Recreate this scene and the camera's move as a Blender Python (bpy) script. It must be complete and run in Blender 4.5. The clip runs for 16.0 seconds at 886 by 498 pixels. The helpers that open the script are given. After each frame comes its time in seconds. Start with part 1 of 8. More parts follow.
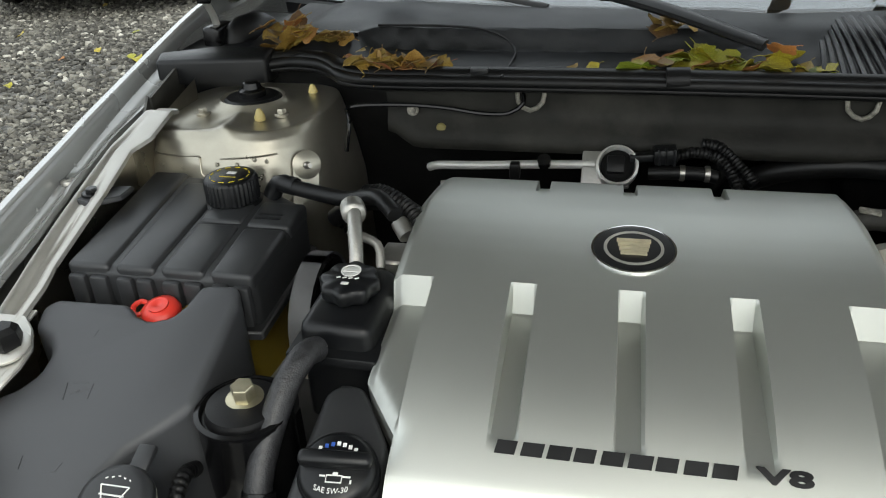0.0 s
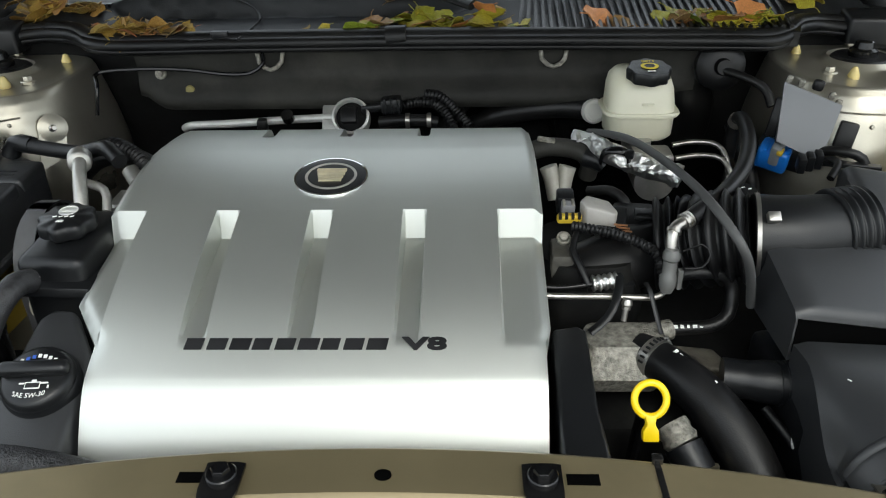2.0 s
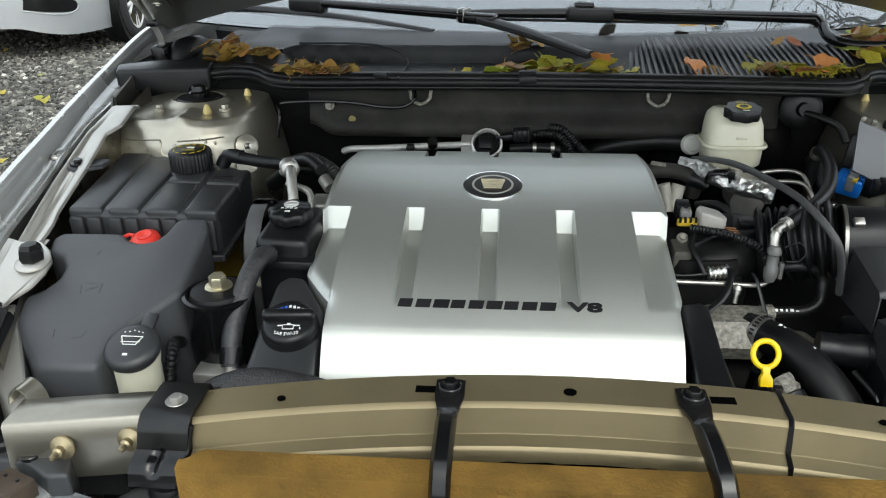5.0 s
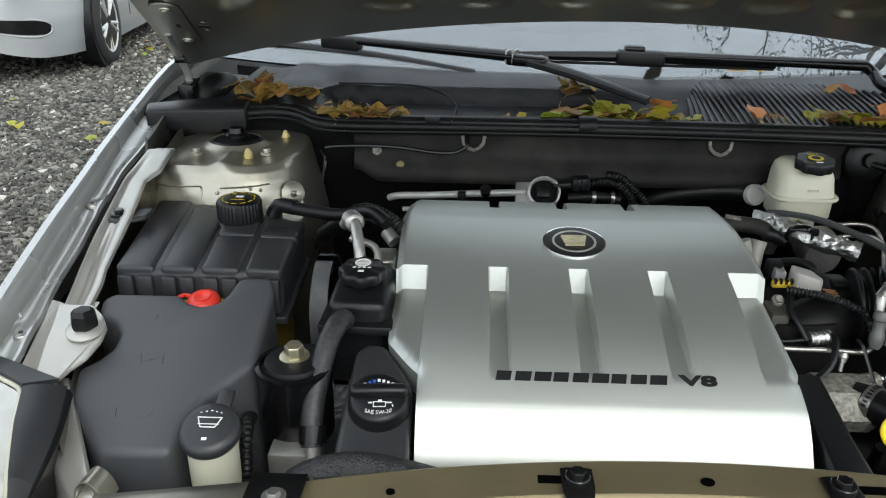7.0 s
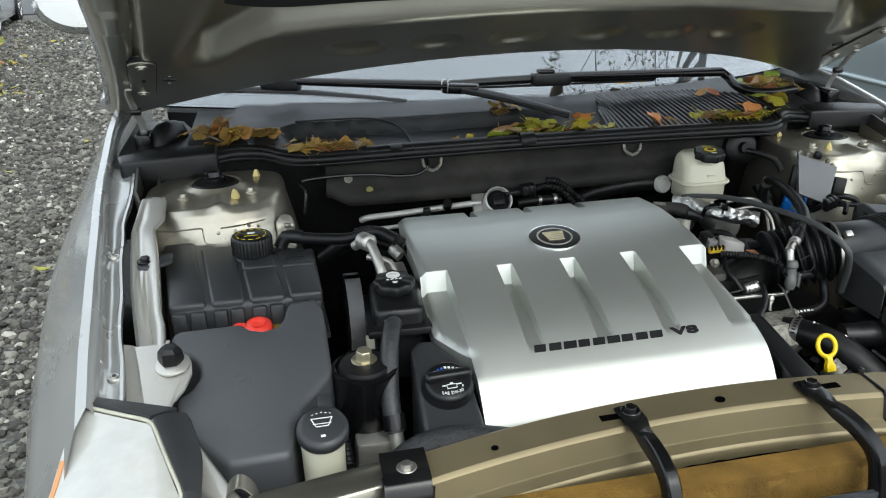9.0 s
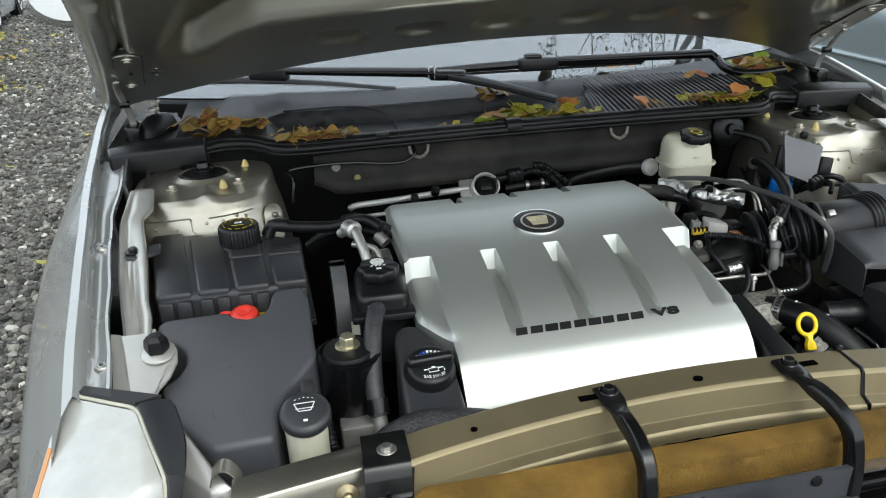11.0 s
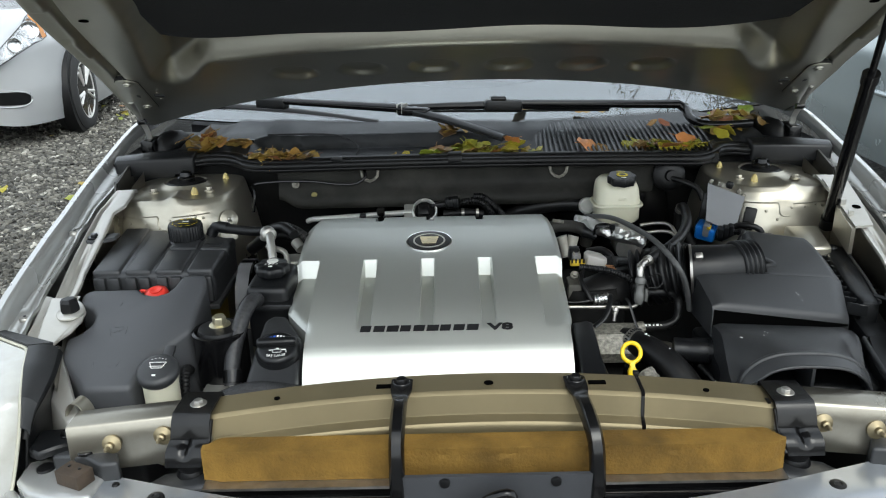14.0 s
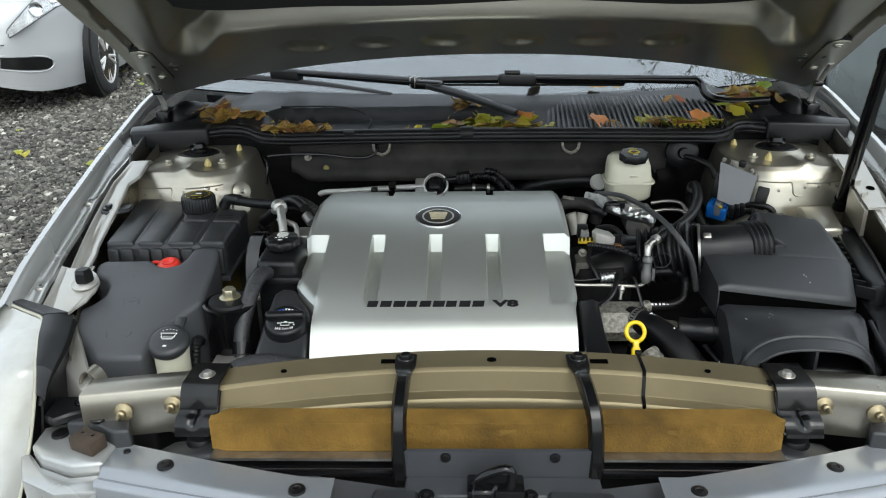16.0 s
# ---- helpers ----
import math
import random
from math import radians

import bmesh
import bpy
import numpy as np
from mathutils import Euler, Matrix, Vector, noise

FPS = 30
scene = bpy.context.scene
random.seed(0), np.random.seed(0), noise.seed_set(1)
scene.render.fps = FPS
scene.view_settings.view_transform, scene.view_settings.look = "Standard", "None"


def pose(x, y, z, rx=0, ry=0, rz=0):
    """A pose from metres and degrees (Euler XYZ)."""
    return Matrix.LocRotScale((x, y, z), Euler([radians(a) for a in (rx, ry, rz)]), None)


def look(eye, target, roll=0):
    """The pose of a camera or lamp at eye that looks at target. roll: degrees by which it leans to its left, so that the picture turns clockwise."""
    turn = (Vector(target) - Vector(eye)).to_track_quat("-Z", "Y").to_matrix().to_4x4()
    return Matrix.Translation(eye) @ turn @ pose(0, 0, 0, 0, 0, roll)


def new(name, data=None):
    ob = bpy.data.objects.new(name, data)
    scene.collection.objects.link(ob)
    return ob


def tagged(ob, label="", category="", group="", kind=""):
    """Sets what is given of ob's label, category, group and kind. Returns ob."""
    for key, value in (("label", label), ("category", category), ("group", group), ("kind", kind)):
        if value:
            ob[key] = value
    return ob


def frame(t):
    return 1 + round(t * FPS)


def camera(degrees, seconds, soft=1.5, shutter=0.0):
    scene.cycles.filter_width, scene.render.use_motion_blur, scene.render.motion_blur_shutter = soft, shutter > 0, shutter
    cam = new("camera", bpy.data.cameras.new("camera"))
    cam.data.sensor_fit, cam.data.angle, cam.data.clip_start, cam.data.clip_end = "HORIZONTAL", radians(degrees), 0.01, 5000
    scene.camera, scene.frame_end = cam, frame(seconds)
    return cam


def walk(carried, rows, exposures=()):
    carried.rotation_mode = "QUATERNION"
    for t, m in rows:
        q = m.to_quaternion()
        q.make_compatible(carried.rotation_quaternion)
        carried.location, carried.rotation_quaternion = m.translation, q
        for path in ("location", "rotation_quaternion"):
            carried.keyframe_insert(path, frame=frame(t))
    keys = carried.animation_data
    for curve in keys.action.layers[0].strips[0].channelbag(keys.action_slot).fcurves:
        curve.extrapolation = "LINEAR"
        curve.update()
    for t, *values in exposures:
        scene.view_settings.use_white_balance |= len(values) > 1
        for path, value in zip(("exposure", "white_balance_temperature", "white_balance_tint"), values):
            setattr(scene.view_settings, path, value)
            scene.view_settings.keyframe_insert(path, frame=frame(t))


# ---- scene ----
cam = camera(60.0, 16.0, soft=1.1)
PATH = [
    (0, (-0.122, -0.054, 1.238), (-0.512, 1.656, 0.276), -2.6),
    (0.5, (-0.179, -0.086, 1.23), (-0.621, 1.604, 0.256), -2.1),
    (1, (-0.167, -0.11, 1.225), (-0.564, 1.58, 0.231), -1.4),
    (1.5, (-0.076, -0.122, 1.221), (-0.264, 1.611, 0.239), -1.6),
    (2, (0.063, -0.153, 1.215), (-0.004, 1.591, 0.237), -1.3),
    (2.5, (0.201, -0.206, 1.204), (0.171, 1.546, 0.239), -1.1),
    (3, (0.23, -0.244, 1.204), (0.195, 1.519, 0.26), -1.0),
    (3.5, (0.138, -0.269, 1.21), (0.064, 1.519, 0.317), -0.4),
    (4, (0.026, -0.317, 1.221), (-0.137, 1.475, 0.349), -0.8),
    (4.2, (-0.006, -0.336, 1.224), (-0.185, 1.454, 0.349), -0.8),
    (6.3, (-0.111, -0.386, 1.281), (-0.207, 1.448, 0.489), -0.2),
    (6.5, (-0.13, -0.376, 1.282), (-0.223, 1.46, 0.493), -0.0),
    (7, (-0.223, -0.303, 1.259), (-0.287, 1.531, 0.464), 0.7),
    (7.5, (-0.282, -0.276, 1.287), (-0.216, 1.57, 0.519), 0.8),
    (8, (-0.397, -0.345, 1.285), (-0.091, 1.497, 0.569), -0.7),
    (8.5, (-0.454, -0.404, 1.292), (-0.115, 1.424, 0.554), -1.0),
    (9, (-0.477, -0.441, 1.313), (-0.109, 1.374, 0.558), -1.2),
    (9.2, (-0.472, -0.443, 1.318), (-0.103, 1.377, 0.577), -1.3),
    (11.3, (-0.435, -0.461, 1.312), (-0.081, 1.343, 0.524), -2.6),
    (11.5, (-0.414, -0.462, 1.308), (-0.024, 1.339, 0.53), -2.2),
    (12, (-0.355, -0.47, 1.306), (0.09, 1.331, 0.56), -1.5),
    (12.5, (-0.208, -0.499, 1.308), (0.136, 1.342, 0.607), -0.5),
    (13, (-0.081, -0.551, 1.307), (0.069, 1.325, 0.628), -0.9),
    (13.5, (-0.065, -0.627, 1.316), (-0.047, 1.25, 0.626), -1.7),
    (14, (-0.047, -0.665, 1.32), (-0.07, 1.217, 0.644), -1.5),
    (14.5, (-0.038, -0.675, 1.323), (-0.081, 1.211, 0.658), -1.2),
    (15, (-0.032, -0.673, 1.327), (-0.096, 1.209, 0.653), -1.2),
    (15.5, (-0.032, -0.674, 1.338), (-0.096, 1.196, 0.632), -1.0),
    (16, (-0.028, -0.668, 1.335), (-0.102, 1.183, 0.583), -1.2),
]
# seconds, stops, white balance
LIGHTNESS = ((0.0, 1.15, 6900), (1.0, 1.12, 6900), (2.0, 1.30, 6650), (4.0, 1.26, 6600), (6.5, 1.20, 6600), (7.0, 1.16, 6550), (7.5, 1.18, 6500), (8.5, 1.34, 6500), (9.0, 1.28, 6500), (11.5, 1.24, 6500), (13.0, 1.30, 6500), (14.0, 1.24, 6500), (15.0, 1.20, 6500), (16.0, 1.14, 6500))
walk(cam, [(t, look(eye, target, roll)) for t, eye, target, roll in PATH], [(t, e, k, 5) for t, e, k in LIGHTNESS])

# ---- light ----
world = bpy.data.worlds.new("overcast_sky")
scene.world = world
world.use_nodes = True
wn, wl = world.node_tree.nodes, world.node_tree.links
sky = wn.new("ShaderNodeTexSky")
sky.sky_type = "NISHITA"
sky.sun_disc = False
sky.sun_elevation = radians(48)
sky.sun_rotation = radians(160)
sky.dust_density = 3.0
pale = wn.new("ShaderNodeHueSaturation")
pale.inputs["Saturation"].default_value = 0.34
wl.new(sky.outputs["Color"], pale.inputs["Color"])
cloud = wn.new("ShaderNodeMix")
cloud.data_type = "RGBA"
cloud.inputs["Factor"].default_value = 0.55
cloud.inputs["B"].default_value = (5.4, 5.9, 6.6, 1)
wl.new(pale.outputs["Color"], cloud.inputs["A"])
wl.new(cloud.outputs["Result"], wn["Background"].inputs["Color"])
wn["Background"].inputs["Strength"].default_value = 0.15
sun = new("sun", bpy.data.lights.new("sun", "SUN"))
sun.data.energy = 0.3
sun.data.angle = radians(25)
sun.data.color = (0.97, 1.0, 0.98)
sun.matrix_world = look((0.9, -2.6, 3.2), (0, 0, 0))

# ---- materials ----


def material(name):
    m = bpy.data.materials.new(name)
    m.use_nodes = True
    return m, m.node_tree.nodes, m.node_tree.links, m.node_tree.nodes["Principled BSDF"]


def ramp_node(n, stops):
    r = n.new("ShaderNodeValToRGB")
    e = r.color_ramp.elements
    while len(e) < len(stops):
        e.new(0.5)
    for el, (p, c) in zip(e, stops):
        el.position, el.color = p, (*c, 1)
    return r


def mat(name, col, rough=0.5, metal=0.0, var=0.25, scale=18, bump=0.0, bscale=400, coat=0.0, spec=0.5,
        dirt=None, dirt_amount=0.35, dirt_scale=9, rough_var=0.12):
    """A surface with broad and fine variation of colour and gloss, optional dust patches and fine relief."""
    m, n, l, b = material(name)
    co = n.new("ShaderNodeTexCoord")
    big = n.new("ShaderNodeTexNoise")
    big.inputs["Scale"].default_value, big.inputs["Detail"].default_value = scale, 6
    l.new(co.outputs["Object"], big.inputs["Vector"])
    lo = tuple(c * (1 - var) for c in col)
    hi = tuple(min(1, c * (1 + var)) for c in col)
    r = ramp_node(n, [(0.3, lo), (0.7, hi)])
    l.new(big.outputs["Fac"], r.inputs["Fac"])
    out = r.outputs["Color"]
    if dirt:
        d = n.new("ShaderNodeTexNoise")
        d.inputs["Scale"].default_value, d.inputs["Detail"].default_value, d.inputs["Roughness"].default_value = dirt_scale, 9, 0.65
        l.new(co.outputs["Object"], d.inputs["Vector"])
        dr = ramp_node(n, [(0.48, (0, 0, 0)), (0.72, (dirt_amount,) * 3)])
        l.new(d.outputs["Fac"], dr.inputs["Fac"])
        mx = n.new("ShaderNodeMix")
        mx.data_type = "RGBA"
        l.new(dr.outputs["Color"], mx.inputs["Factor"])
        l.new(out, mx.inputs["A"])
        mx.inputs["B"].default_value = (*dirt, 1)
        out = mx.outputs["Result"]
    l.new(out, b.inputs["Base Color"])
    fine = n.new("ShaderNodeTexNoise")
    fine.inputs["Scale"].default_value, fine.inputs["Detail"].default_value = bscale, 3
    l.new(co.outputs["Object"], fine.inputs["Vector"])
    mr = n.new("ShaderNodeMapRange")
    mr.inputs["To Min"].default_value, mr.inputs["To Max"].default_value = max(0.02, rough - rough_var), min(1, rough + rough_var)
    l.new(big.outputs["Fac"], mr.inputs["Value"])
    l.new(mr.outputs["Result"], b.inputs["Roughness"])
    b.inputs["Metallic"].default_value = metal
    b.inputs["Coat Weight"].default_value = coat
    b.inputs["Coat Roughness"].default_value = 0.08
    b.inputs["Specular IOR Level"].default_value = spec
    if bump:
        bp = n.new("ShaderNodeBump")
        bp.inputs["Strength"].default_value, bp.inputs["Distance"].default_value = bump, 0.002
        l.new(fine.outputs["Fac"], bp.inputs["Height"])
        l.new(bp.outputs["Normal"], b.inputs["Normal"])
    return m


DUST = (0.10, 0.092, 0.075)
COVER = mat("silver_cover_paint", (0.585, 0.60, 0.565), 0.44, 0.86, 0.03, 6, 0.03, 900, rough_var=0.03)
CHAMP = mat("champagne_paint", (0.44, 0.415, 0.345), 0.31, 0.82, 0.08, 7, 0.03, 700, coat=0.1, dirt=(0.20, 0.18, 0.14), dirt_amount=0.4, dirt_scale=6)
OUTER = mat("silver_outer_paint", (0.40, 0.405, 0.395), 0.26, 0.5, 0.04, 4, coat=0.8, dirt=(0.27, 0.265, 0.25), dirt_amount=0.25)
RAILP = mat("pale_apron_paint", (0.50, 0.49, 0.455), 0.34, 0.6, 0.06, 8, 0.03, 700, coat=0.2, dirt=(0.30, 0.27, 0.22), dirt_amount=0.4, dirt_scale=6)
BRONZE = mat("bronze_grey_metal", (0.33, 0.31, 0.262), 0.30, 0.92, 0.10, 9, 0.03, 600, dirt=(0.12, 0.105, 0.08), dirt_amount=0.45)
UNDER = mat("hood_underside_paint", (0.43, 0.42, 0.36), 0.30, 0.88, 0.08, 5, coat=0.0, dirt=(0.26, 0.25, 0.21), dirt_amount=0.25, rough_var=0.05)
TAN = mat("tan_primer_paint", (0.212, 0.174, 0.100), 0.42, 0.6, 0.10, 8, coat=0.0, dirt=(0.12, 0.10, 0.06), dirt_amount=0.4, dirt_scale=5)
BLACK = mat("black_grained_plastic", (0.0075, 0.008, 0.009), 0.33, 0, 0.2, 12, 0.12, 1100, spec=0.33, dirt=DUST, dirt_amount=0.05)
GREYBLK = mat("dark_grey_plastic", (0.026, 0.027, 0.029), 0.40, 0, 0.12, 10, 0.10, 1200, spec=0.45, dirt=DUST, dirt_amount=0.05)
COWLP = mat("weathered_cowl_plastic", (0.013, 0.014, 0.0155), 0.46, 0, 0.25, 9, 0.12, 500, spec=0.28, dirt=(0.042, 0.044, 0.047), dirt_amount=0.5, dirt_scale=5)
RUBBER = mat("black_rubber", (0.0055, 0.0055, 0.006), 0.40, 0, 0.3, 20, 0.12, 700, spec=0.30, dirt=DUST, dirt_amount=0.07)
HEATP = mat("dusty_grey_panel", (0.020, 0.0195, 0.017), 0.66, 0, 0.5, 14, 0.3, 120, spec=0.22, dirt=(0.065, 0.061, 0.052), dirt_amount=0.6, dirt_scale=6)
WALLM = mat("dusty_black_firewall", (0.004, 0.004, 0.004), 0.7, 0, 0.35, 10, 0.2, 150, spec=0.15, dirt=(0.035, 0.034, 0.031), dirt_amount=0.4, dirt_scale=7)
GLOSSBLK = mat("gloss_black_paint", (0.0045, 0.0045, 0.005), 0.2, 0, 0.2, 20, coat=0.1, spec=0.32, dirt=DUST, dirt_amount=0.06)
ALU = mat("cast_aluminium", (0.48, 0.47, 0.44), 0.45, 0.85, 0.2, 30, 0.25, 300, dirt=(0.2, 0.17, 0.12), dirt_amount=0.4)
DUSTYALU = mat("dusty_cast_aluminium", (0.25, 0.238, 0.205), 0.58, 0.45, 0.55, 170, 0.8, 330, dirt=(0.12, 0.10, 0.07), dirt_amount=0.5, dirt_scale=20)
STEEL = mat("bright_steel", (0.46, 0.445, 0.415), 0.36, 0.95, 0.18, 60, 0.05, 500, dirt=(0.22, 0.18, 0.13), dirt_amount=0.35)
ZINC = mat("zinc_yellow_bolt", (0.50, 0.46, 0.33), 0.34, 0.9, 0.2, 60)
FOIL = mat("crumpled_foil", (0.80, 0.79, 0.77), 0.36, 1.0, 0.1, 50, 0.8, 220)
CREAM = mat("cream_translucent_plastic", (0.62, 0.60, 0.47), 0.38, 0, 0.06, 12, dirt=(0.5, 0.44, 0.28), dirt_amount=0.3)
WHITEP = mat("white_plastic", (0.62, 0.61, 0.57), 0.45, 0, 0.1, 20)
YELLOW = mat("yellow_plastic", (0.85, 0.60, 0.01), 0.35, 0, 0.06, 20)
DULLYEL = mat("dull_yellow_plastic", (0.55, 0.38, 0.03), 0.5, 0, 0.2, 30)
RED = mat("red_plastic", (0.72, 0.045, 0.03), 0.35, 0, 0.08, 20)
BLUE = mat("blue_plastic", (0.01, 0.17, 0.62), 0.35, 0, 0.1, 30)
FOAM = mat("mustard_foam", (0.165, 0.094, 0.020), 0.85, 0, 0.30, 22, 0.9, 260, spec=0.2, dirt=(0.045, 0.028, 0.010), dirt_amount=0.65, dirt_scale=9)
FASCIA = mat("grey_silver_skin_paint", (0.27, 0.285, 0.305), 0.22, 0.45, 0.06, 5, coat=0.5, dirt=(0.20, 0.20, 0.19), dirt_amount=0.35)
PANELGREY = mat("mid_grey_panel_plastic", (0.048, 0.050, 0.055), 0.42, 0, 0.15, 12, 0.1, 900, spec=0.45, dirt=DUST, dirt_amount=0.15)
RUST = mat("brown_rusty_block", (0.05, 0.034, 0.022), 0.8, 0, 0.4, 40, 0.4, 250)
LEAFO = mat("orange_leaf_skin", (0.55, 0.22, 0.07), 0.5, 0, 0.25, 30)
GREYSHEET = mat("grey_plate", (0.17, 0.175, 0.185), 0.5, 0, 0.08, 10)
PALEMETAL = mat("pale_machined_metal", (0.62, 0.61, 0.58), 0.32, 0.35, 0.12, 40)
# near-black: inside of holes, and shade put into two gaps
HOLE = mat("dark_hole", (0.002, 0.002, 0.002), 1.0, 0, 0.1, 50, spec=0.0)
INK = mat("black_lettering", (0.008, 0.008, 0.009), 0.4, 0, 0.1, 50)
WHITEINK = mat("white_print", (0.75, 0.75, 0.72), 0.5, 0, 0.05, 50)
YELLOWINK = mat("yellow_print", (0.65, 0.52, 0.02), 0.5, 0, 0.1, 50)
GOLD = mat("pale_gold", (0.72, 0.64, 0.44), 0.35, 0.45, 0.15, 60)
CHROME = mat("chrome_trim", (0.8, 0.8, 0.8), 0.08, 1.0, 0.03, 30)
CLOTH = mat("black_hood_liner", (0.010, 0.011, 0.013), 0.95, 0, 0.3, 60, 0.5, 300)
DASH = mat("dark_dashboard", (0.02, 0.021, 0.024), 0.7, 0, 0.2, 6)
WHITECAR = mat("white_pearl_paint", (0.50, 0.51, 0.515), 0.25, 0.3, 0.015, 2, coat=0.6, rough_var=0.03)
BLUECAR = mat("pale_silver_green_paint", (0.24, 0.285, 0.295), 0.25, 0.45, 0.03, 3, coat=0.9)
TYRE = mat("tyre_rubber", (0.02, 0.02, 0.02), 0.8, 0, 0.2, 15, 0.2, 200)
BARK = mat("tree_bark", (0.10, 0.085, 0.07), 0.9, 0, 0.3, 20, 0.5, 60)
ORANGEP = mat("amber_lens", (0.50, 0.19, 0.03), 0.2, 0, 0.05, 20, coat=0.5)


def glass_mat(name, tint, rough=0.0, ior=1.5):
    m, n, l, b = material(name)
    b.inputs["Base Color"].default_value = (*tint, 1)
    b.inputs["Transmission Weight"].default_value = 1
    b.inputs["Roughness"].default_value = rough
    b.inputs["IOR"].default_value = ior
    return m


GLASS = glass_mat("windshield_glass", (0.80, 0.87, 0.90), 0.0, 2.2)
# opaque lens: the pale base also holds the sky's bright reflection
LENS = mat("haze_and_sky_lens", (0.42, 0.42, 0.395), 0.18, 0.0, 0.22, 7, coat=1.0, dirt=(0.30, 0.28, 0.21), dirt_amount=0.5)
BOXLID = mat("matt_dark_grey_lid", (0.056, 0.058, 0.063), 0.47, 0, 0.08, 8, 0.10, 1300, spec=0.45)


def leaf_mat(name, stops):
    m, n, l, b = material(name)
    info = n.new("ShaderNodeObjectInfo")
    r = ramp_node(n, stops)
    l.new(info.outputs["Random"], r.inputs["Fac"])
    co = n.new("ShaderNodeTexCoord")
    t = n.new("ShaderNodeTexNoise")
    t.inputs["Scale"].default_value, t.inputs["Detail"].default_value = 45, 5
    l.new(co.outputs["Object"], t.inputs["Vector"])
    blot = ramp_node(n, [(0.42, (0.35, 0.22, 0.12)), (0.62, (1, 1, 1))])
    l.new(t.outputs["Fac"], blot.inputs["Fac"])
    mx = n.new("ShaderNodeMix")
    mx.data_type, mx.blend_type = "RGBA", "MULTIPLY"
    mx.inputs["Factor"].default_value = 0.75
    l.new(r.outputs["Color"], mx.inputs["A"])
    l.new(blot.outputs["Color"], mx.inputs["B"])
    l.new(mx.outputs["Result"], b.inputs["Base Color"])
    b.inputs["Roughness"].default_value = 0.55
    b.inputs["Subsurface Weight"].default_value = 0.0
    return m


LEAF_YG = leaf_mat("yellow_green_leaf", [(0.0, (0.34, 0.36, 0.03)), (0.3, (0.50, 0.44, 0.04)), (0.5, (0.20, 0.32, 0.03)), (0.7, (0.46, 0.40, 0.05)), (0.85, (0.30, 0.20, 0.08)), (1.0, (0.50, 0.20, 0.05))])
LEAF_BR = leaf_mat("brown_amber_leaf", [(0.0, (0.34, 0.20, 0.05)), (0.3, (0.46, 0.33, 0.06)), (0.5, (0.16, 0.09, 0.05)), (0.75, (0.48, 0.36, 0.08)), (1.0, (0.36, 0.12, 0.05))])


def gravel_mat():
    m, n, l, b = material("crushed_grey_gravel")
    g = n.new("ShaderNodeNewGeometry")
    r = ramp_node(n, [(0.0, (0.030, 0.028, 0.024)), (0.4, (0.078, 0.074, 0.063)), (0.75, (0.140, 0.133, 0.113)), (0.94, (0.24, 0.23, 0.195)), (1.0, (0.52, 0.50, 0.44))])
    l.new(g.outputs["Random Per Island"], r.inputs["Fac"])
    l.new(r.outputs["Color"], b.inputs["Base Color"])
    b.inputs["Roughness"].default_value = 0.8
    return m


def ground_mat():
    m, n, l, b = material("packed_gravel_ground")
    co = n.new("ShaderNodeTexCoord")
    v = n.new("ShaderNodeTexVoronoi")
    v.inputs["Scale"].default_value = 45
    l.new(co.outputs["Object"], v.inputs["Vector"])
    r = ramp_node(n, [(0.0, (0.03, 0.03, 0.028)), (0.5, (0.10, 0.098, 0.09)), (1.0, (0.22, 0.21, 0.19))])
    l.new(v.outputs["Color"], r.inputs["Fac"])
    t = n.new("ShaderNodeTexNoise")
    t.inputs["Scale"].default_value, t.inputs["Detail"].default_value = 0.7, 6
    l.new(co.outputs["Object"], t.inputs["Vector"])
    br = ramp_node(n, [(0.5, (1, 1, 1)), (0.75, (0.75, 0.62, 0.42))])
    l.new(t.outputs["Fac"], br.inputs["Fac"])
    mx = n.new("ShaderNodeMix")
    mx.data_type, mx.blend_type = "RGBA", "MULTIPLY"
    mx.inputs["Factor"].default_value = 1
    l.new(r.outputs["Color"], mx.inputs["A"])
    l.new(br.outputs["Color"], mx.inputs["B"])
    l.new(mx.outputs["Result"], b.inputs["Base Color"])
    b.inputs["Roughness"].default_value = 0.9
    bp = n.new("ShaderNodeBump")
    bp.inputs["Distance"].default_value = 0.01
    l.new(v.outputs["Distance"], bp.inputs["Height"])
    l.new(bp.outputs["Normal"], b.inputs["Normal"])
    return m


GRAVEL, GROUND = gravel_mat(), ground_mat()
ASPHALT = mat("grey_asphalt", (0.07, 0.07, 0.072), 0.85, 0, 0.2, 3, 0.3, 120)

# ---- building helpers ----


def thing(name, label, category, at=(0, 0, 0), group="", kind=""):
    ob = new(name)
    ob.empty_display_size = 0.05
    ob.location = at
    return tagged(ob, label, category, group, kind)


def part(name, bm, material, parent=None, label="", smooth=38, flip=False):
    """One mesh object from a bmesh in world coordinates, under its thing or part."""
    me = bpy.data.meshes.new(name)
    bmesh.ops.recalc_face_normals(bm, faces=bm.faces)
    if flip:
        bmesh.ops.reverse_faces(bm, faces=bm.faces)
    bm.to_mesh(me)
    bm.free()
    me.materials.append(material)
    if smooth:
        me.shade_smooth()
        me.set_sharp_from_angle(angle=radians(smooth))
    ob = new(name, me)
    if parent:
        ob.parent = parent
        o, off = parent, Vector((0, 0, 0))
        while o:
            off += o.location
            o = o.parent
        me.transform(Matrix.Translation(-off))
    if label:
        ob["label"] = label
    return ob


def solid(name, bm, material, label, category, group="", kind="", smooth=38):
    return tagged(part(name, bm, material, None, "", smooth), label, category, group, kind)


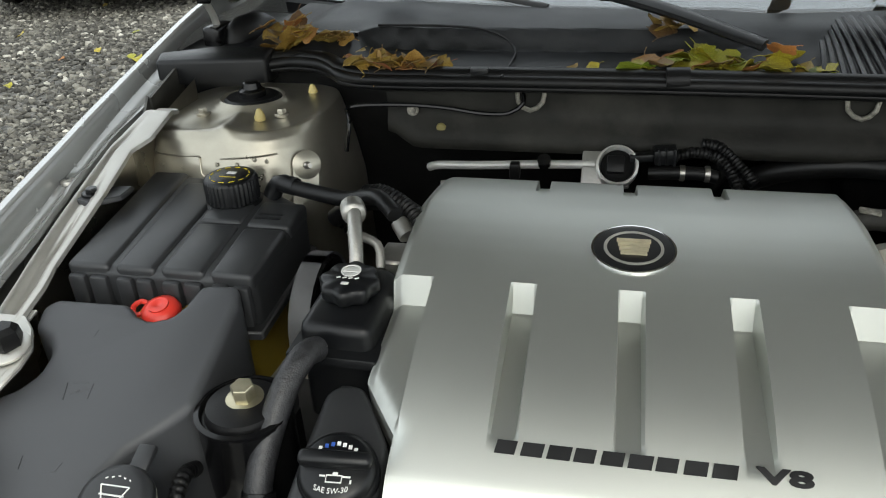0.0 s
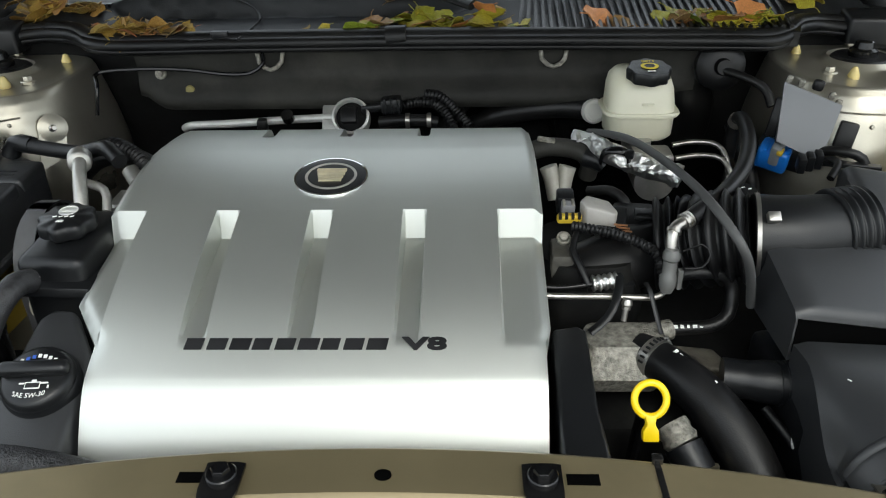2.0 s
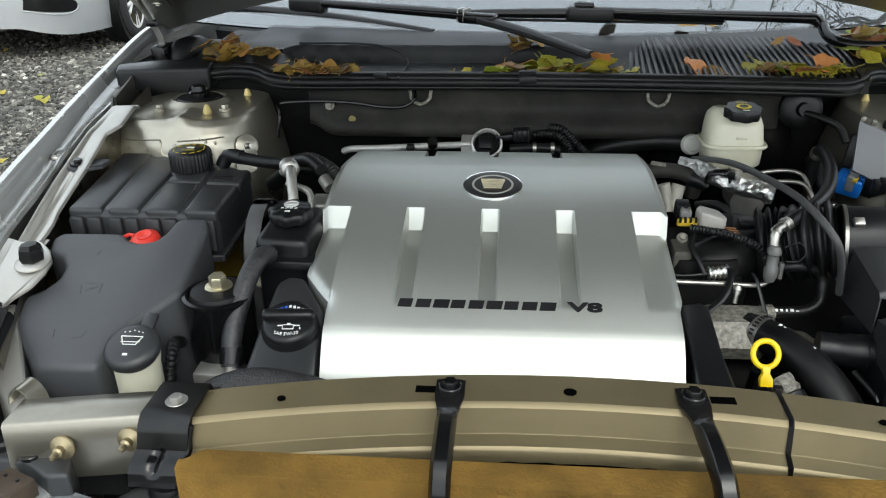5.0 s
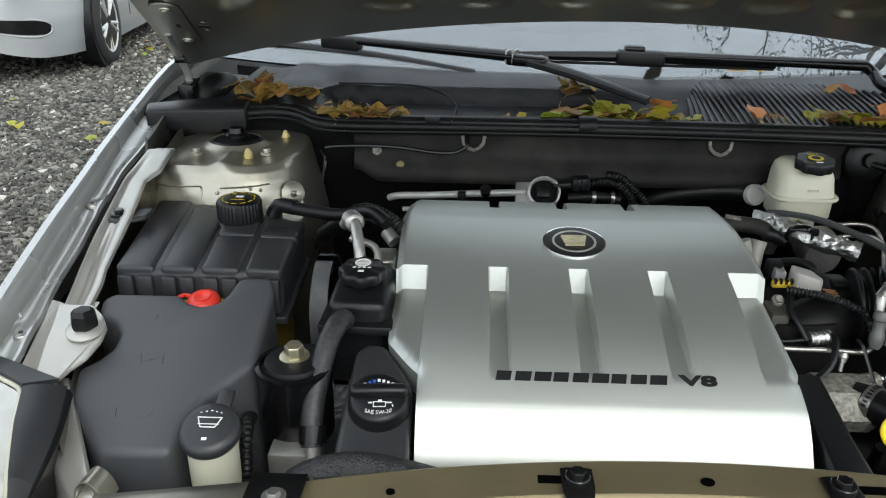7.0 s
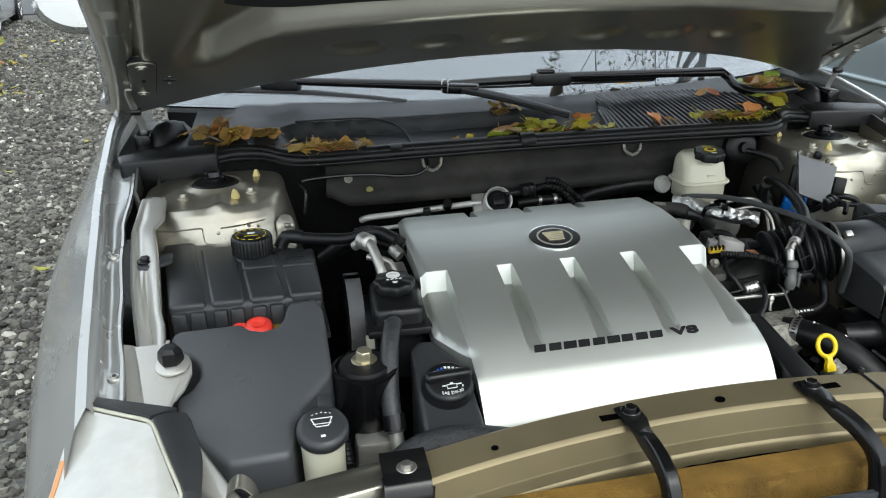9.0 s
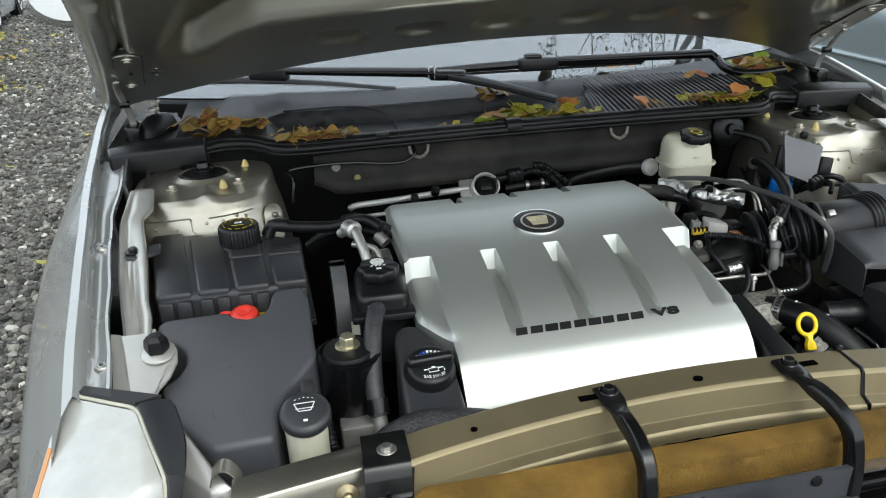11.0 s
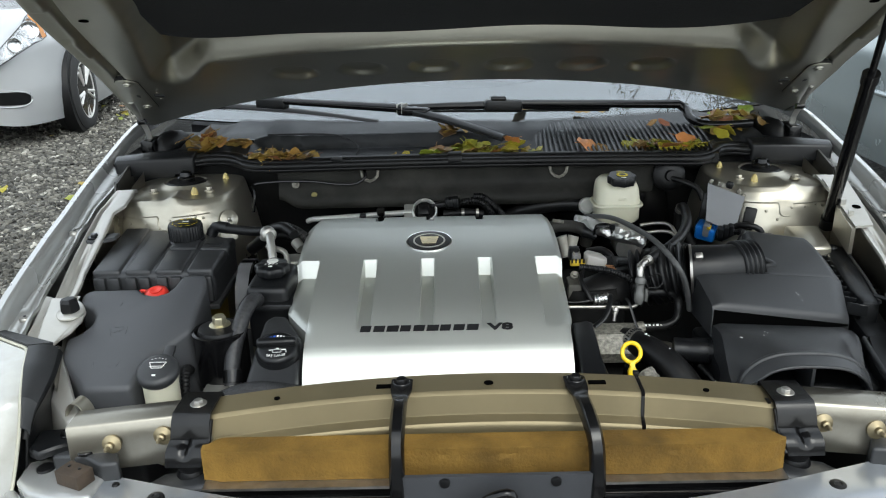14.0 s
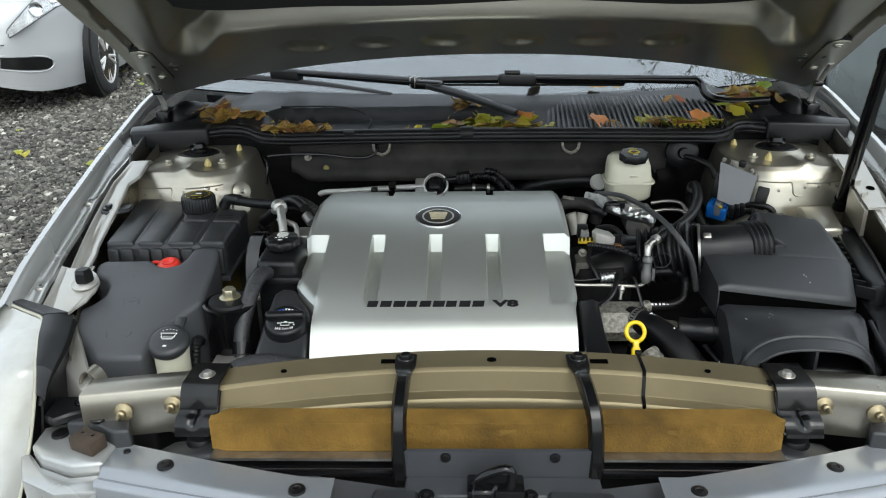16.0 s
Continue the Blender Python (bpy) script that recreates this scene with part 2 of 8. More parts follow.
def bev(bm, off, seg=2, angle=30, edges=None):
    if off <= 0:
        return bm
    bm.normal_update()
    es = edges or [e for e in bm.edges if len(e.link_faces) == 2 and e.calc_face_angle(0) > radians(angle)]
    if es:
        bmesh.ops.bevel(bm, geom=es, offset=off, segments=seg, affect="EDGES", profile=0.5, clamp_overlap=True)
    return bm


def box(c, s, rot=(0, 0, 0), bevel=0.0, seg=2, bm=None):
    b = bm or bmesh.new()
    m = pose(*c, *rot) @ Matrix.Diagonal((*s, 1))
    r = bmesh.ops.create_cube(b, size=1, matrix=m)
    if bevel:
        es = list({e for v in r["verts"] for e in v.link_edges})
        bmesh.ops.bevel(b, geom=es, offset=bevel, segments=seg, affect="EDGES", profile=0.5, clamp_overlap=True)
    return b


def prism(poly, top, bottom, bevel=0.0, seg=3, bm=None):
    """A block over an outline in plan. top and bottom: numbers or functions of x, y."""
    b = bm or bmesh.new()
    ft = top if callable(top) else (lambda x, y: top)
    fb = bottom if callable(bottom) else (lambda x, y: bottom)
    up = [b.verts.new((x, y, ft(x, y))) for x, y in poly]
    dn = [b.verts.new((x, y, fb(x, y))) for x, y in poly]
    n = len(poly)
    tf = b.faces.new(up)
    b.faces.new(dn[::-1])
    for i in range(n):
        b.faces.new((up[i], dn[i], dn[(i + 1) % n], up[(i + 1) % n]))
    bmesh.ops.recalc_face_normals(b, faces=b.faces)
    if bevel:
        es = list(tf.edges)
        es += [e for v in up for e in v.link_edges if e not in es and e.calc_face_angle(0) > radians(25)]
        bmesh.ops.bevel(b, geom=es, offset=bevel, segments=seg, affect="EDGES", profile=0.5, clamp_overlap=True)
    return b


def plane(p, q, r):
    """z as a function of x, y through three places."""
    p, q, r = Vector(p), Vector(q), Vector(r)
    n = (q - p).cross(r - p)
    return lambda x, y: p.z - (n.x * (x - p.x) + n.y * (y - p.y)) / n.z


def curve_pts(pts, step=0.006, closed=False):
    p = [Vector(a) for a in pts]
    out = []
    n = len(p)
    for i in range(n if closed else n - 1):
        a, b_, c, d = (p[(i - 1) % n] if closed or i else 2 * p[0] - p[1]), p[i], p[(i + 1) % n], (p[(i + 2) % n] if closed or i + 2 < n else 2 * p[-1] - p[-2])
        k = max(2, int((c - b_).length / step))
        for j in range(k):
            t = j / k
            out.append(0.5 * ((2 * b_) + (c - a) * t + (2 * a - 5 * b_ + 4 * c - d) * t * t + (3 * b_ - a - 3 * c + d) * t ** 3))
    if not closed:
        out.append(p[-1])
    return out


def tube(pts, r, seg=10, step=0.008, closed=False, bm=None, flat=1.0, rings=None, smooth_path=True):
    """A hose or bar along a smooth path. r: number or function of the share of the way. rings: pitch and depth of corrugation."""
    b = bm or bmesh.new()
    path = curve_pts(pts, step, closed) if smooth_path else [Vector(a) for a in pts]
    n = len(path)
    length = [0.0]
    for i in range(1, n):
        length.append(length[-1] + (path[i] - path[i - 1]).length)
    tan = [((path[(i + 1) % n] - path[i - 1]) if closed else (path[min(i + 1, n - 1)] - path[max(i - 1, 0)])).normalized() for i in range(n)]
    up = Vector((0, 0, 1)) if abs(tan[0].z) < 0.9 else Vector((1, 0, 0))
    nor = (up - tan[0] * up.dot(tan[0])).normalized()
    ring = []
    for i in range(n):
        nor = (nor - tan[i] * nor.dot(tan[i])).normalized()
        bi = tan[i].cross(nor)
        rr = r(length[i] / max(length[-1], 1e-6)) if callable(r) else r
        if rings:
            rr += rings[1] * math.sin(2 * math.pi * length[i] / rings[0])
        ring.append([b.verts.new(path[i] + (nor * math.cos(2 * math.pi * k / seg) * flat + bi * math.sin(2 * math.pi * k / seg)) * rr) for k in range(seg)])
    for i in range(n if closed else n - 1):
        a, c = ring[i], ring[(i + 1) % n]
        for k in range(seg):
            b.faces.new((a[k], a[(k + 1) % seg], c[(k + 1) % seg], c[k]))
    if not closed:
        b.faces.new(ring[0][::-1])
        b.faces.new(ring[-1])
    return b


def lathe(profile, m, seg=28, bm=None, knurl=None):
    """Turned about z: profile of (radius, height), placed by m. knurl: number and depth of grip flutes."""
    b = bm or bmesh.new()
    rows = []
    for r, z in profile:
        if r < 1e-6:
            rows.append([b.verts.new(m @ Vector((0, 0, z)))])
        else:
            row = []
            for k in range(seg):
                a = 2 * math.pi * k / seg
                q = r + (knurl[1] * math.cos(knurl[0] * a) if knurl and r > 0.6 * max(p[0] for p in profile) else 0)
                row.append(b.verts.new(m @ Vector((q * math.cos(a), q * math.sin(a), z))))
            rows.append(row)
    for a, c in zip(rows, rows[1:]):
        for k in range(seg):
            k2 = (k + 1) % seg
            if len(a) == 1 and len(c) == 1:
                continue
            if len(a) == 1:
                b.faces.new((a[0], c[k], c[k2]))
            elif len(c) == 1:
                b.faces.new((a[k], c[0], a[k2]))
            else:
                b.faces.new((a[k], c[k], c[k2], a[k2]))
    for row in (rows[0], rows[-1]):
        if len(row) > 1:
            b.faces.new(row)
    return b


def sheet(nu, nv, f, thick=0.0, bm=None):
    """A surface f(u, v) for u, v in 0..1, with a back at thick along -normal (by finite differences)."""
    b = bm or bmesh.new()
    P = [[Vector(f(i / nu, j / nv)) for j in range(nv + 1)] for i in range(nu + 1)]
    F = [[b.verts.new(P[i][j]) for j in range(nv + 1)] for i in range(nu + 1)]
    for i in range(nu):
        for j in range(nv):
            b.faces.new((F[i][j], F[i + 1][j], F[i + 1][j + 1], F[i][j + 1]))
    if thick:
        B = []
        for i in range(nu + 1):
            row = []
            for j in range(nv + 1):
                du = P[min(i + 1, nu)][j] - P[max(i - 1, 0)][j]
                dv = P[i][min(j + 1, nv)] - P[i][max(j - 1, 0)]
                row.append(b.verts.new(P[i][j] - du.cross(dv).normalized() * thick))
            B.append(row)
        for i in range(nu):
            for j in range(nv):
                b.faces.new((B[i][j], B[i][j + 1], B[i + 1][j + 1], B[i + 1][j]))
        edge = [(i, 0) for i in range(nu)] + [(nu, j) for j in range(nv)] + [(i, nv) for i in range(nu, 0, -1)] + [(0, j) for j in range(nv, 0, -1)]
        for k, (i, j) in enumerate(edge):
            i2, j2 = edge[(k + 1) % len(edge)]
            b.faces.new((F[i][j], B[i][j], B[i2][j2], F[i2][j2]))
    return b


def hexbolt(name, at, mat_, parent=None, r=0.009, h=0.008, washer=0.014, rot=(0, 0, 0), label=""):
    m = pose(*at, *rot)
    b = lathe([(0, -0.001), (washer, -0.001), (washer, 0.0025), (washer * 0.92, 0.0035), (0, 0.0035)], m, 24)
    lathe([(0, 0.003), (r, 0.003), (r, h), (r * 0.88, h + 0.0015), (0, h + 0.0015)], m, 6, b)
    return part(name, b, mat_, parent, label)


def lettering(name, words, size, place, mat_, parent, depth=0.0008, width=None, label="", bold=0.0):
    """Raised lettering. place maps (x, y, height) of the flat text to the world; width fits the words."""
    cu = bpy.data.curves.new(name, "FONT")
    cu.body, cu.size, cu.align_x, cu.align_y = words, size, "CENTER", "CENTER"
    cu.extrude = depth
    cu.offset = bold
    cu.resolution_u = 3
    ob = bpy.data.objects.new(name, cu)
    scene.collection.objects.link(ob)
    me = bpy.data.meshes.new_from_object(ob)
    bpy.data.objects.remove(ob)
    xs = [v.co.x for v in me.vertices]
    k = width / (max(xs) - min(xs)) if width else 1
    b = bmesh.new()
    b.from_mesh(me)
    for v in b.verts:
        v.co = place(v.co.x * k, v.co.y, v.co.z + depth)
    return part(name, b, mat_, parent, label, smooth=0)


def lerp_table(rows, y):
    """Piecewise linear look-up in rows of (key, value), keys ascending."""
    if y <= rows[0][0]:
        return rows[0][1]
    for (a, p), (c, q) in zip(rows, rows[1:]):
        if y <= c:
            return p + (q - p) * (y - a) / (c - a)
    return rows[-1][1]


def ease(a, b_, x):
    t = min(1, max(0, (x - a) / (b_ - a)))
    return t * t * (3 - 2 * t)

# ---- ground ----
b = bmesh.new()
R0 = 400.0
vs = [b.verts.new((x, y, 0)) for x, y in ((-R0, -R0), (R0, -R0), (R0, R0), (-R0, R0))]
b.faces.new(vs)
solid("ground", b, GROUND, "packed grey gravel yard reaching to the horizon", "ground", kind="structure", smooth=0)
b = prism([(-60, 17.0), (60, 17.0), (60, 23), (-60, 23)], 0.03, -0.05)
solid("road", b, ASPHALT, "dark grey asphalt lane behind the yard", "road", kind="structure", smooth=0)


def stones(name, n, x0, x1, y0, y1, r0, r1, seed):
    """Loose crushed stones, scattered on the ground."""
    rs = np.random.RandomState(seed)
    ph = (1 + 5 ** 0.5) / 2
    ico = np.array([(-1, ph, 0), (1, ph, 0), (-1, -ph, 0), (1, -ph, 0), (0, -1, ph), (0, 1, ph), (0, -1, -ph), (0, 1, -ph), (ph, 0, -1), (ph, 0, 1), (-ph, 0, -1), (-ph, 0, 1)]) / 1.9
    tri = np.array([(0, 11, 5), (0, 5, 1), (0, 1, 7), (0, 7, 10), (0, 10, 11), (1, 5, 9), (5, 11, 4), (11, 10, 2), (10, 7, 6), (7, 1, 8), (3, 9, 4), (3, 4, 2), (3, 2, 6), (3, 6, 8), (3, 8, 9), (4, 9, 5), (2, 4, 11), (6, 2, 10), (8, 6, 7), (9, 8, 1)])
    V = np.empty((n, 12, 3))
    rad = rs.uniform(r0, r1, n) * rs.choice([0.6, 1, 1, 1.35], n)
    sq = rs.uniform(0.55, 1.1, (n, 1, 3))
    sq[:, 0, 2] *= 0.75
    V[:] = ico[None] * (1 + rs.uniform(-0.3, 0.3, (n, 12, 1))) * sq * rad[:, None, None]
    a = rs.uniform(0, 6.28, n)
    c, s = np.cos(a)[:, None], np.sin(a)[:, None]
    X, Y = V[:, :, 0] * c - V[:, :, 1] * s, V[:, :, 0] * s + V[:, :, 1] * c
    V[:, :, 0], V[:, :, 1] = X + rs.uniform(x0, x1, n)[:, None], Y + rs.uniform(y0, y1, n)[:, None]
    V[:, :, 2] += (rad * rs.uniform(0.0, 0.5, n))[:, None]
    me = bpy.data.meshes.new(name)
    me.from_pydata(V.reshape(-1, 3).tolist(), [], (tri[None] + 12 * np.arange(n)[:, None, None]).reshape(-1, 3).tolist())
    me.materials.append(GRAVEL)
    return tagged(new(name, me), "loose crushed grey gravel stones lying on the yard", "gravel", kind="stuff")


stones("gravel", 26000, -3.0, -0.9, 0.0, 4.6, 0.010, 0.019, 3)
stones("gravel", 24000, -5.6, -1.2, 4.6, 9.5, 0.013, 0.024, 4)
stones("gravel", 15000, -6.5, -3.0, 2.4, 6.0, 0.013, 0.022, 6)
stones("gravel", 14000, -9.0, -1.0, 9.5, 15.5, 0.016, 0.03, 7)
stones("gravel", 5000, 0.95, 2.4, 0.0, 5.0, 0.011, 0.02, 5)

# ---- the car that stands open: shell, bay, cowl, hood ----
car = thing("car_body", "pale champagne sedan body with its hood raised on the gravel", "car")


def fx(y):
    """Half width of the bay at the inner side of the fender's top edge."""
    return lerp_table([(0.25, 0.708), (0.33, 0.718), (0.42, 0.729), (0.50, 0.738), (0.60, 0.751), (0.70, 0.763), (0.80, 0.776), (0.90, 0.787), (1.00, 0.794), (1.10, 0.802), (2.6, 0.86)], y)


def fz(y):
    return lerp_table([(0.25, 0.815), (0.33, 0.842), (0.42, 0.868), (0.50, 0.884), (0.60, 0.900), (0.70, 0.914), (0.80, 0.929), (0.90, 0.943), (1.00, 0.960), (1.175, 0.988), (1.6, 1.02), (2.6, 1.03)], y)


def ledge_z(y):
    return 0.834 + 0.176 * (y - 0.405)


def apron_z(y):
    return 0.838 + 0.211 * (y - 0.425)


def seam_x(y):
    return lerp_table([(0.33, 0.684), (0.39, 0.692), (0.464, 0.704), (0.537, 0.7145), (0.60, 0.722), (0.68, 0.731), (0.72, 0.737), (0.77, 0.742), (0.83, 0.741), (1.0, 0.748)], y)


def apron_out(y):
    return lerp_table([(0.40, 0.678), (0.46, 0.690), (0.535, 0.704), (0.60, 0.715), (0.68, 0.725), (0.75, 0.732), (0.815, 0.729), (0.86, 0.726), (0.96, 0.728)], y)


def apron_in(y):
    return lerp_table([(0.44, 0.652), (0.50, 0.657), (0.53, 0.664), (0.60, 0.672), (0.65, 0.678), (0.70, 0.686), (0.737, 0.692), (0.745, 0.689), (0.766, 0.680), (0.825, 0.683), (0.86, 0.690)], y)


def fender(side):
    """Outer skin: white top edge, inner upright flange, bulged flank with a wheel arch."""
    def f(u, v):
        k = v * 9
        ys = lerp_table([(0, 0.335), (3, 0.335), (4, 0.310), (5, 0.225), (6, 0.16), (7, 0.12), (9, 0.09)], k)
        y = ys + u * (2.6 - ys)
        x, z = fx(y), fz(y)
        arch = math.sqrt(max(0, 0.37 ** 2 - (y - 0.86) ** 2)) if abs(y - 0.86) < 0.37 else 0
        low = max(0.28, 0.33 + arch)
        g = 1 + 0.30 * math.exp(-((y - 0.70) / 0.35) ** 2)
        wall = min(-0.012, ledge_z(min(y, 1.15)) - z - 0.002)
        prof = [(-0.006, wall), (-0.004, -0.007), (-0.001, -0.001), (0.002, 0.001), (0.0135, -0.001), (0.038 * g, -0.045), (0.077 * g, -0.12), (0.103 * g, -0.22), (0.110 * g, -0.34)]
        if k >= 8:
            t = k - 8
            return (side * (x + 0.110 * g - 0.01 * t), y, (z - 0.34) * (1 - t) + min(low, z - 0.34) * t)
        i, t = int(k), k - int(k)
        a, c = prof[i], prof[i + 1]
        return (side * (x + a[0] + (c[0] - a[0]) * t), y, z + a[1] + (c[1] - a[1]) * t)
    return sheet(60, 36, f, 0.0)


for s in (-1, 1):
    part("fender", fender(s), OUTER, car, "silver-champagne fender with a pale top edge", smooth=40)

    def ledge(u, v, s=s):
        """Flange below the fender's wall, with a raised crimp at each screw and a rolled inner lip."""
        y = 0.335 + u * 0.66
        x0, x1 = fx(y) - 0.004, seam_x(y)
        pad = 0.004 * max(math.exp(-((y - 0.405) / 0.022) ** 4), math.exp(-((y - 0.678) / 0.022) ** 4))
        w = 0.0012 * math.sin(y * 41) * v
        return (s * (x0 + (x1 - x0) * v + w), y, ledge_z(y) - 0.004 * math.sin(min(1, v * 1.15) * 3.14) + pad * ease(0.0, 0.3, v) + 0.004 * ease(0.84, 0.95, v) - 0.007 * ease(0.96, 1.0, v))
    part("fender_ledge", sheet(90, 24, ledge, 0.0015), OUTER, car, "dusty flange along the fender", smooth=30)

    def rail(u, v, s=s):
        """Pale apron sheet: rolled outer edge, a ridge, a wedge-shaped valley opening to the front, a flat inner band."""
        y = 0.445 + u * 0.41
        x0, x1 = apron_out(y) - 0.004, apron_in(y)
        x = x0 + (x1 - x0) * v
        valley = 0.016 * ease(0.74, 0.50, y) * math.exp(-((v - 0.52) / 0.17) ** 2) + 0.006 * ease(0.84, 0.70, y) * math.exp(-((v - 0.30) / 0.10) ** 2)
        return (s * x, y, apron_z(y) - valley - 0.012 * ease(0.825, 0.855, y) - 0.012 * ease(0.14, 0.0, v) - 0.004 * ease(0.97, 1.0, v))
    part("apron_rail", sheet(110, 30, rail, 0.0015), RAILP, car, "pale metal apron sheet beside the fender", smooth=40)

    def apron(u, v, s=s):
        y = 0.28 + u * 0.66
        x = (apron_in(min(y, 0.72)) if y > 0.46 else 0.645 - 0.3 * (0.46 - y)) + 0.016 - 0.004 * v
        return (s * x, y, apron_z(y) - 0.012 - v * 0.42)
    # darker metal than the tower's paint: grime, plus shade put into the colour
    part("apron", sheet(30, 6, apron, 0.0), BRONZE, car, "dusty inner apron panel, its darker metal also standing for shade")
    # spring clips on the fender's inner wall, screws on the ledge
    for y in (0.44, 0.53, 0.62, 0.714, 0.808, 0.90):
        bb = bmesh.new()
        p = [(fx(y) - 0.004, y - 0.005, ledge_z(y) - 0.002), (fx(y) - 0.004, y + 0.005, ledge_z(y)), (fx(y) - 0.010, y + 0.001, ledge_z(y) - 0.003), (fx(y) - 0.0045, y + 0.003, ledge_z(y) + 0.007)]
        q = [bb.verts.new((s * a[0], a[1], a[2])) for a in p]
        for tri in ((0, 1, 3), (1, 2, 3), (2, 0, 3), (0, 2, 1)):
            bb.faces.new([q[k] for k in tri])
        part("clip", bb, OUTER, car, smooth=0)
    for x, y in ((0.704, 0.405), (0.744, 0.678)):
        hexbolt("screw", (s * x, y, ledge_z(y) + 0.002), STEEL, car, 0.0055, 0.0035, 0.0085)
        part("screw_recess", lathe([(0, 0.0052), (0.0026, 0.0052), (0.0026, 0.0058), (0, 0.0058)], pose(s * x, y, ledge_z(y) + 0.002), 8), INK, car)

    # strut tower: pressed dome with a round opening at its top
    sx, sy, sz = s * 0.611, 0.925, 0.905

    def tower(u, v, s=s, sx=sx, sy=sy, sz=sz):
        a = u * 2 * math.pi
        ca, sa = math.cos(a), math.sin(a)
        # rounded square radius
        q = (abs(ca) ** 3.2 + abs(sa) ** 3.2) ** (-1 / 3.2)
        rows = [(0.030, -0.006), (0.036, 0.006), (0.043, 0.011), (0.052, 0.004), (0.075, 0.002), (0.092, 0.005), (0.099, 0.003), (0.106, -0.006), (0.112, -0.018), (0.118, -0.034), (0.126, -0.07), (0.134, -0.12), (0.146, -0.36)]
        k = v * (len(rows) - 1)
        i = min(int(k), len(rows) - 2)
        t = k - i
        r, z = rows[i][0] + (rows[i + 1][0] - rows[i][0]) * t, rows[i][1] + (rows[i + 1][1] - rows[i][1]) * t
        mix = ease(0.045, 0.09, r)
        rr = r * (1 + (q - 1) * mix) * (1 + 0.16 * mix * (abs(ca) ** 2) * ease(0.12, 0.09, r))
        fwd = 1.25 if sa < 0 else 0.9
        # a bead running forward from the mount, shallow dishes beside it, the fold dropping to the outboard side
        bead = 0.006 * math.exp(-((a - 4.85) / 0.13) ** 2) * ease(0.05, 0.06, r) * ease(0.112, 0.10, r)
        dish = -0.006 * (math.exp(-((a - 4.35) / 0.28) ** 2) + math.exp(-((a - 5.35) / 0.30) ** 2)) * ease(0.050, 0.065, r) * ease(0.098, 0.085, r)
        drop = -0.006 * ease(0.2, 0.9, s * ca) * ease(0.06, 0.10, r)
        return (sx + rr * ca * 1.06, sy + rr * sa * (1 + (fwd - 1) * mix), sz + z + bead + dish + drop)
    tower_ob = part("strut_tower", sheet(96, 60, tower, 0.0), CHAMP, car, "pale pressed-metal strut tower, dusty", smooth=60)
    m = pose(sx, sy, sz)
    part("strut_rubber", lathe([(0, -0.012), (0.041, -0.012), (0.041, 0.008), (0.036, 0.012), (0.026, 0.010), (0.018, 0.012), (0, 0.012)], m, 32), RUBBER, car, "black rubber strut mount")
    part("strut_nut", lathe([(0, 0.0), (0.019, 0.0), (0.019, 0.020), (0.014, 0.023), (0.012, 0.031), (0.009, 0.033), (0, 0.033)], m, 12), GLOSSBLK, car, "black strut nut")
    for dx, dy in ((-0.050, -0.055), (0.062, -0.048), (-0.02, 0.085)):
        hexbolt("tower_nut", (sx - s * dx, sy + dy, sz + 0.001), CHAMP, car, 0.0065, 0.008, 0.010)
    for dx, dy in ((0.036, -0.062), (0.070, 0.052)):
        part("paint_cone", lathe([(0.0075, -0.002), (0.0075, 0.003), (0.004, 0.012), (0.0022, 0.014), (0, 0.014)], pose(sx - s * dx, sy + dy, sz), 9), mat("cream_plug", (0.62, 0.50, 0.20), 0.5), car, "cream-yellow plastic plug")
    # eared flange with a stud on the tower's front flank
    ear = pose(s * 0.496, 0.812, 0.863, 72, 0, -s * 40)
    part("tower_bracket", lathe([(0, 0), (0.019, 0), (0.019, 0.003), (0.009, 0.006), (0, 0.006)], ear, 24), CHAMP, car)
    bb = prism([(-0.017, 0.006), (0.017, 0.006), (0.008, -0.040), (-0.030, -0.052)], 0.003, 0.0)
    bb.transform(ear)
    part("tower_bracket", bb, CHAMP, car, smooth=0)
    part("stud", lathe([(0.005, 0), (0.005, 0.010), (0.003, 0.012), (0.003, 0.02), (0, 0.02)], pose(s * 0.496, 0.810, 0.863, 72, 0, -s * 40), 10), STEEL, car)
    # pressed lines on the tower's face, spot welds
    on_face = lambda deg, v: Vector(tower((deg % 360) / 360, v)) + Vector((0, -0.0008, 0.0006))
    part("weld_seam", tube([on_face(d, 0.70) for d in range(222, 263, 4)] + [on_face(263, 0.73), on_face(264, 0.775), on_face(267, 0.785), on_face(271, 0.785)], 0.0013, 6, 0.01), CHAMP, tower_ob)
    part("weld_seam", tube([on_face(d, 0.71 - 0.0006 * (d - 276)) for d in range(276, 312, 4)], 0.0013, 6, 0.01), CHAMP, tower_ob)
    for d, v in ((238, 0.755), (252, 0.762), (262, 0.80), (274, 0.745), (286, 0.742), (296, 0.715), (302, 0.73)):
        part("spot_weld", lathe([(0, 0), (0.003, 0), (0.002, 0.0012), (0, 0.0014)], Matrix.Translation(on_face(d, v)) @ pose(0, 0, 0, 78, 0, 0), 8), CHAMP, tower_ob)
    # upright notched bracket by the cowl end
    bb = prism([(s * 0.733, 0.866), (s * 0.737, 0.866), (s * 0.744, 0.968), (s * 0.740, 0.968)], plane((0.74, 0.866, 0.929), (0.74, 0.968, 0.949), (0.8, 0.866, 0.929)), 0.90)
    prism([(s * 0.722, 0.828), (s * 0.7255, 0.828), (s * 0.7375, 0.862), (s * 0.734, 0.862)], plane((0.74, 0.828, 0.919), (0.74, 0.862, 0.933), (0.8, 0.828, 0.919)), 0.898, bm=bb)
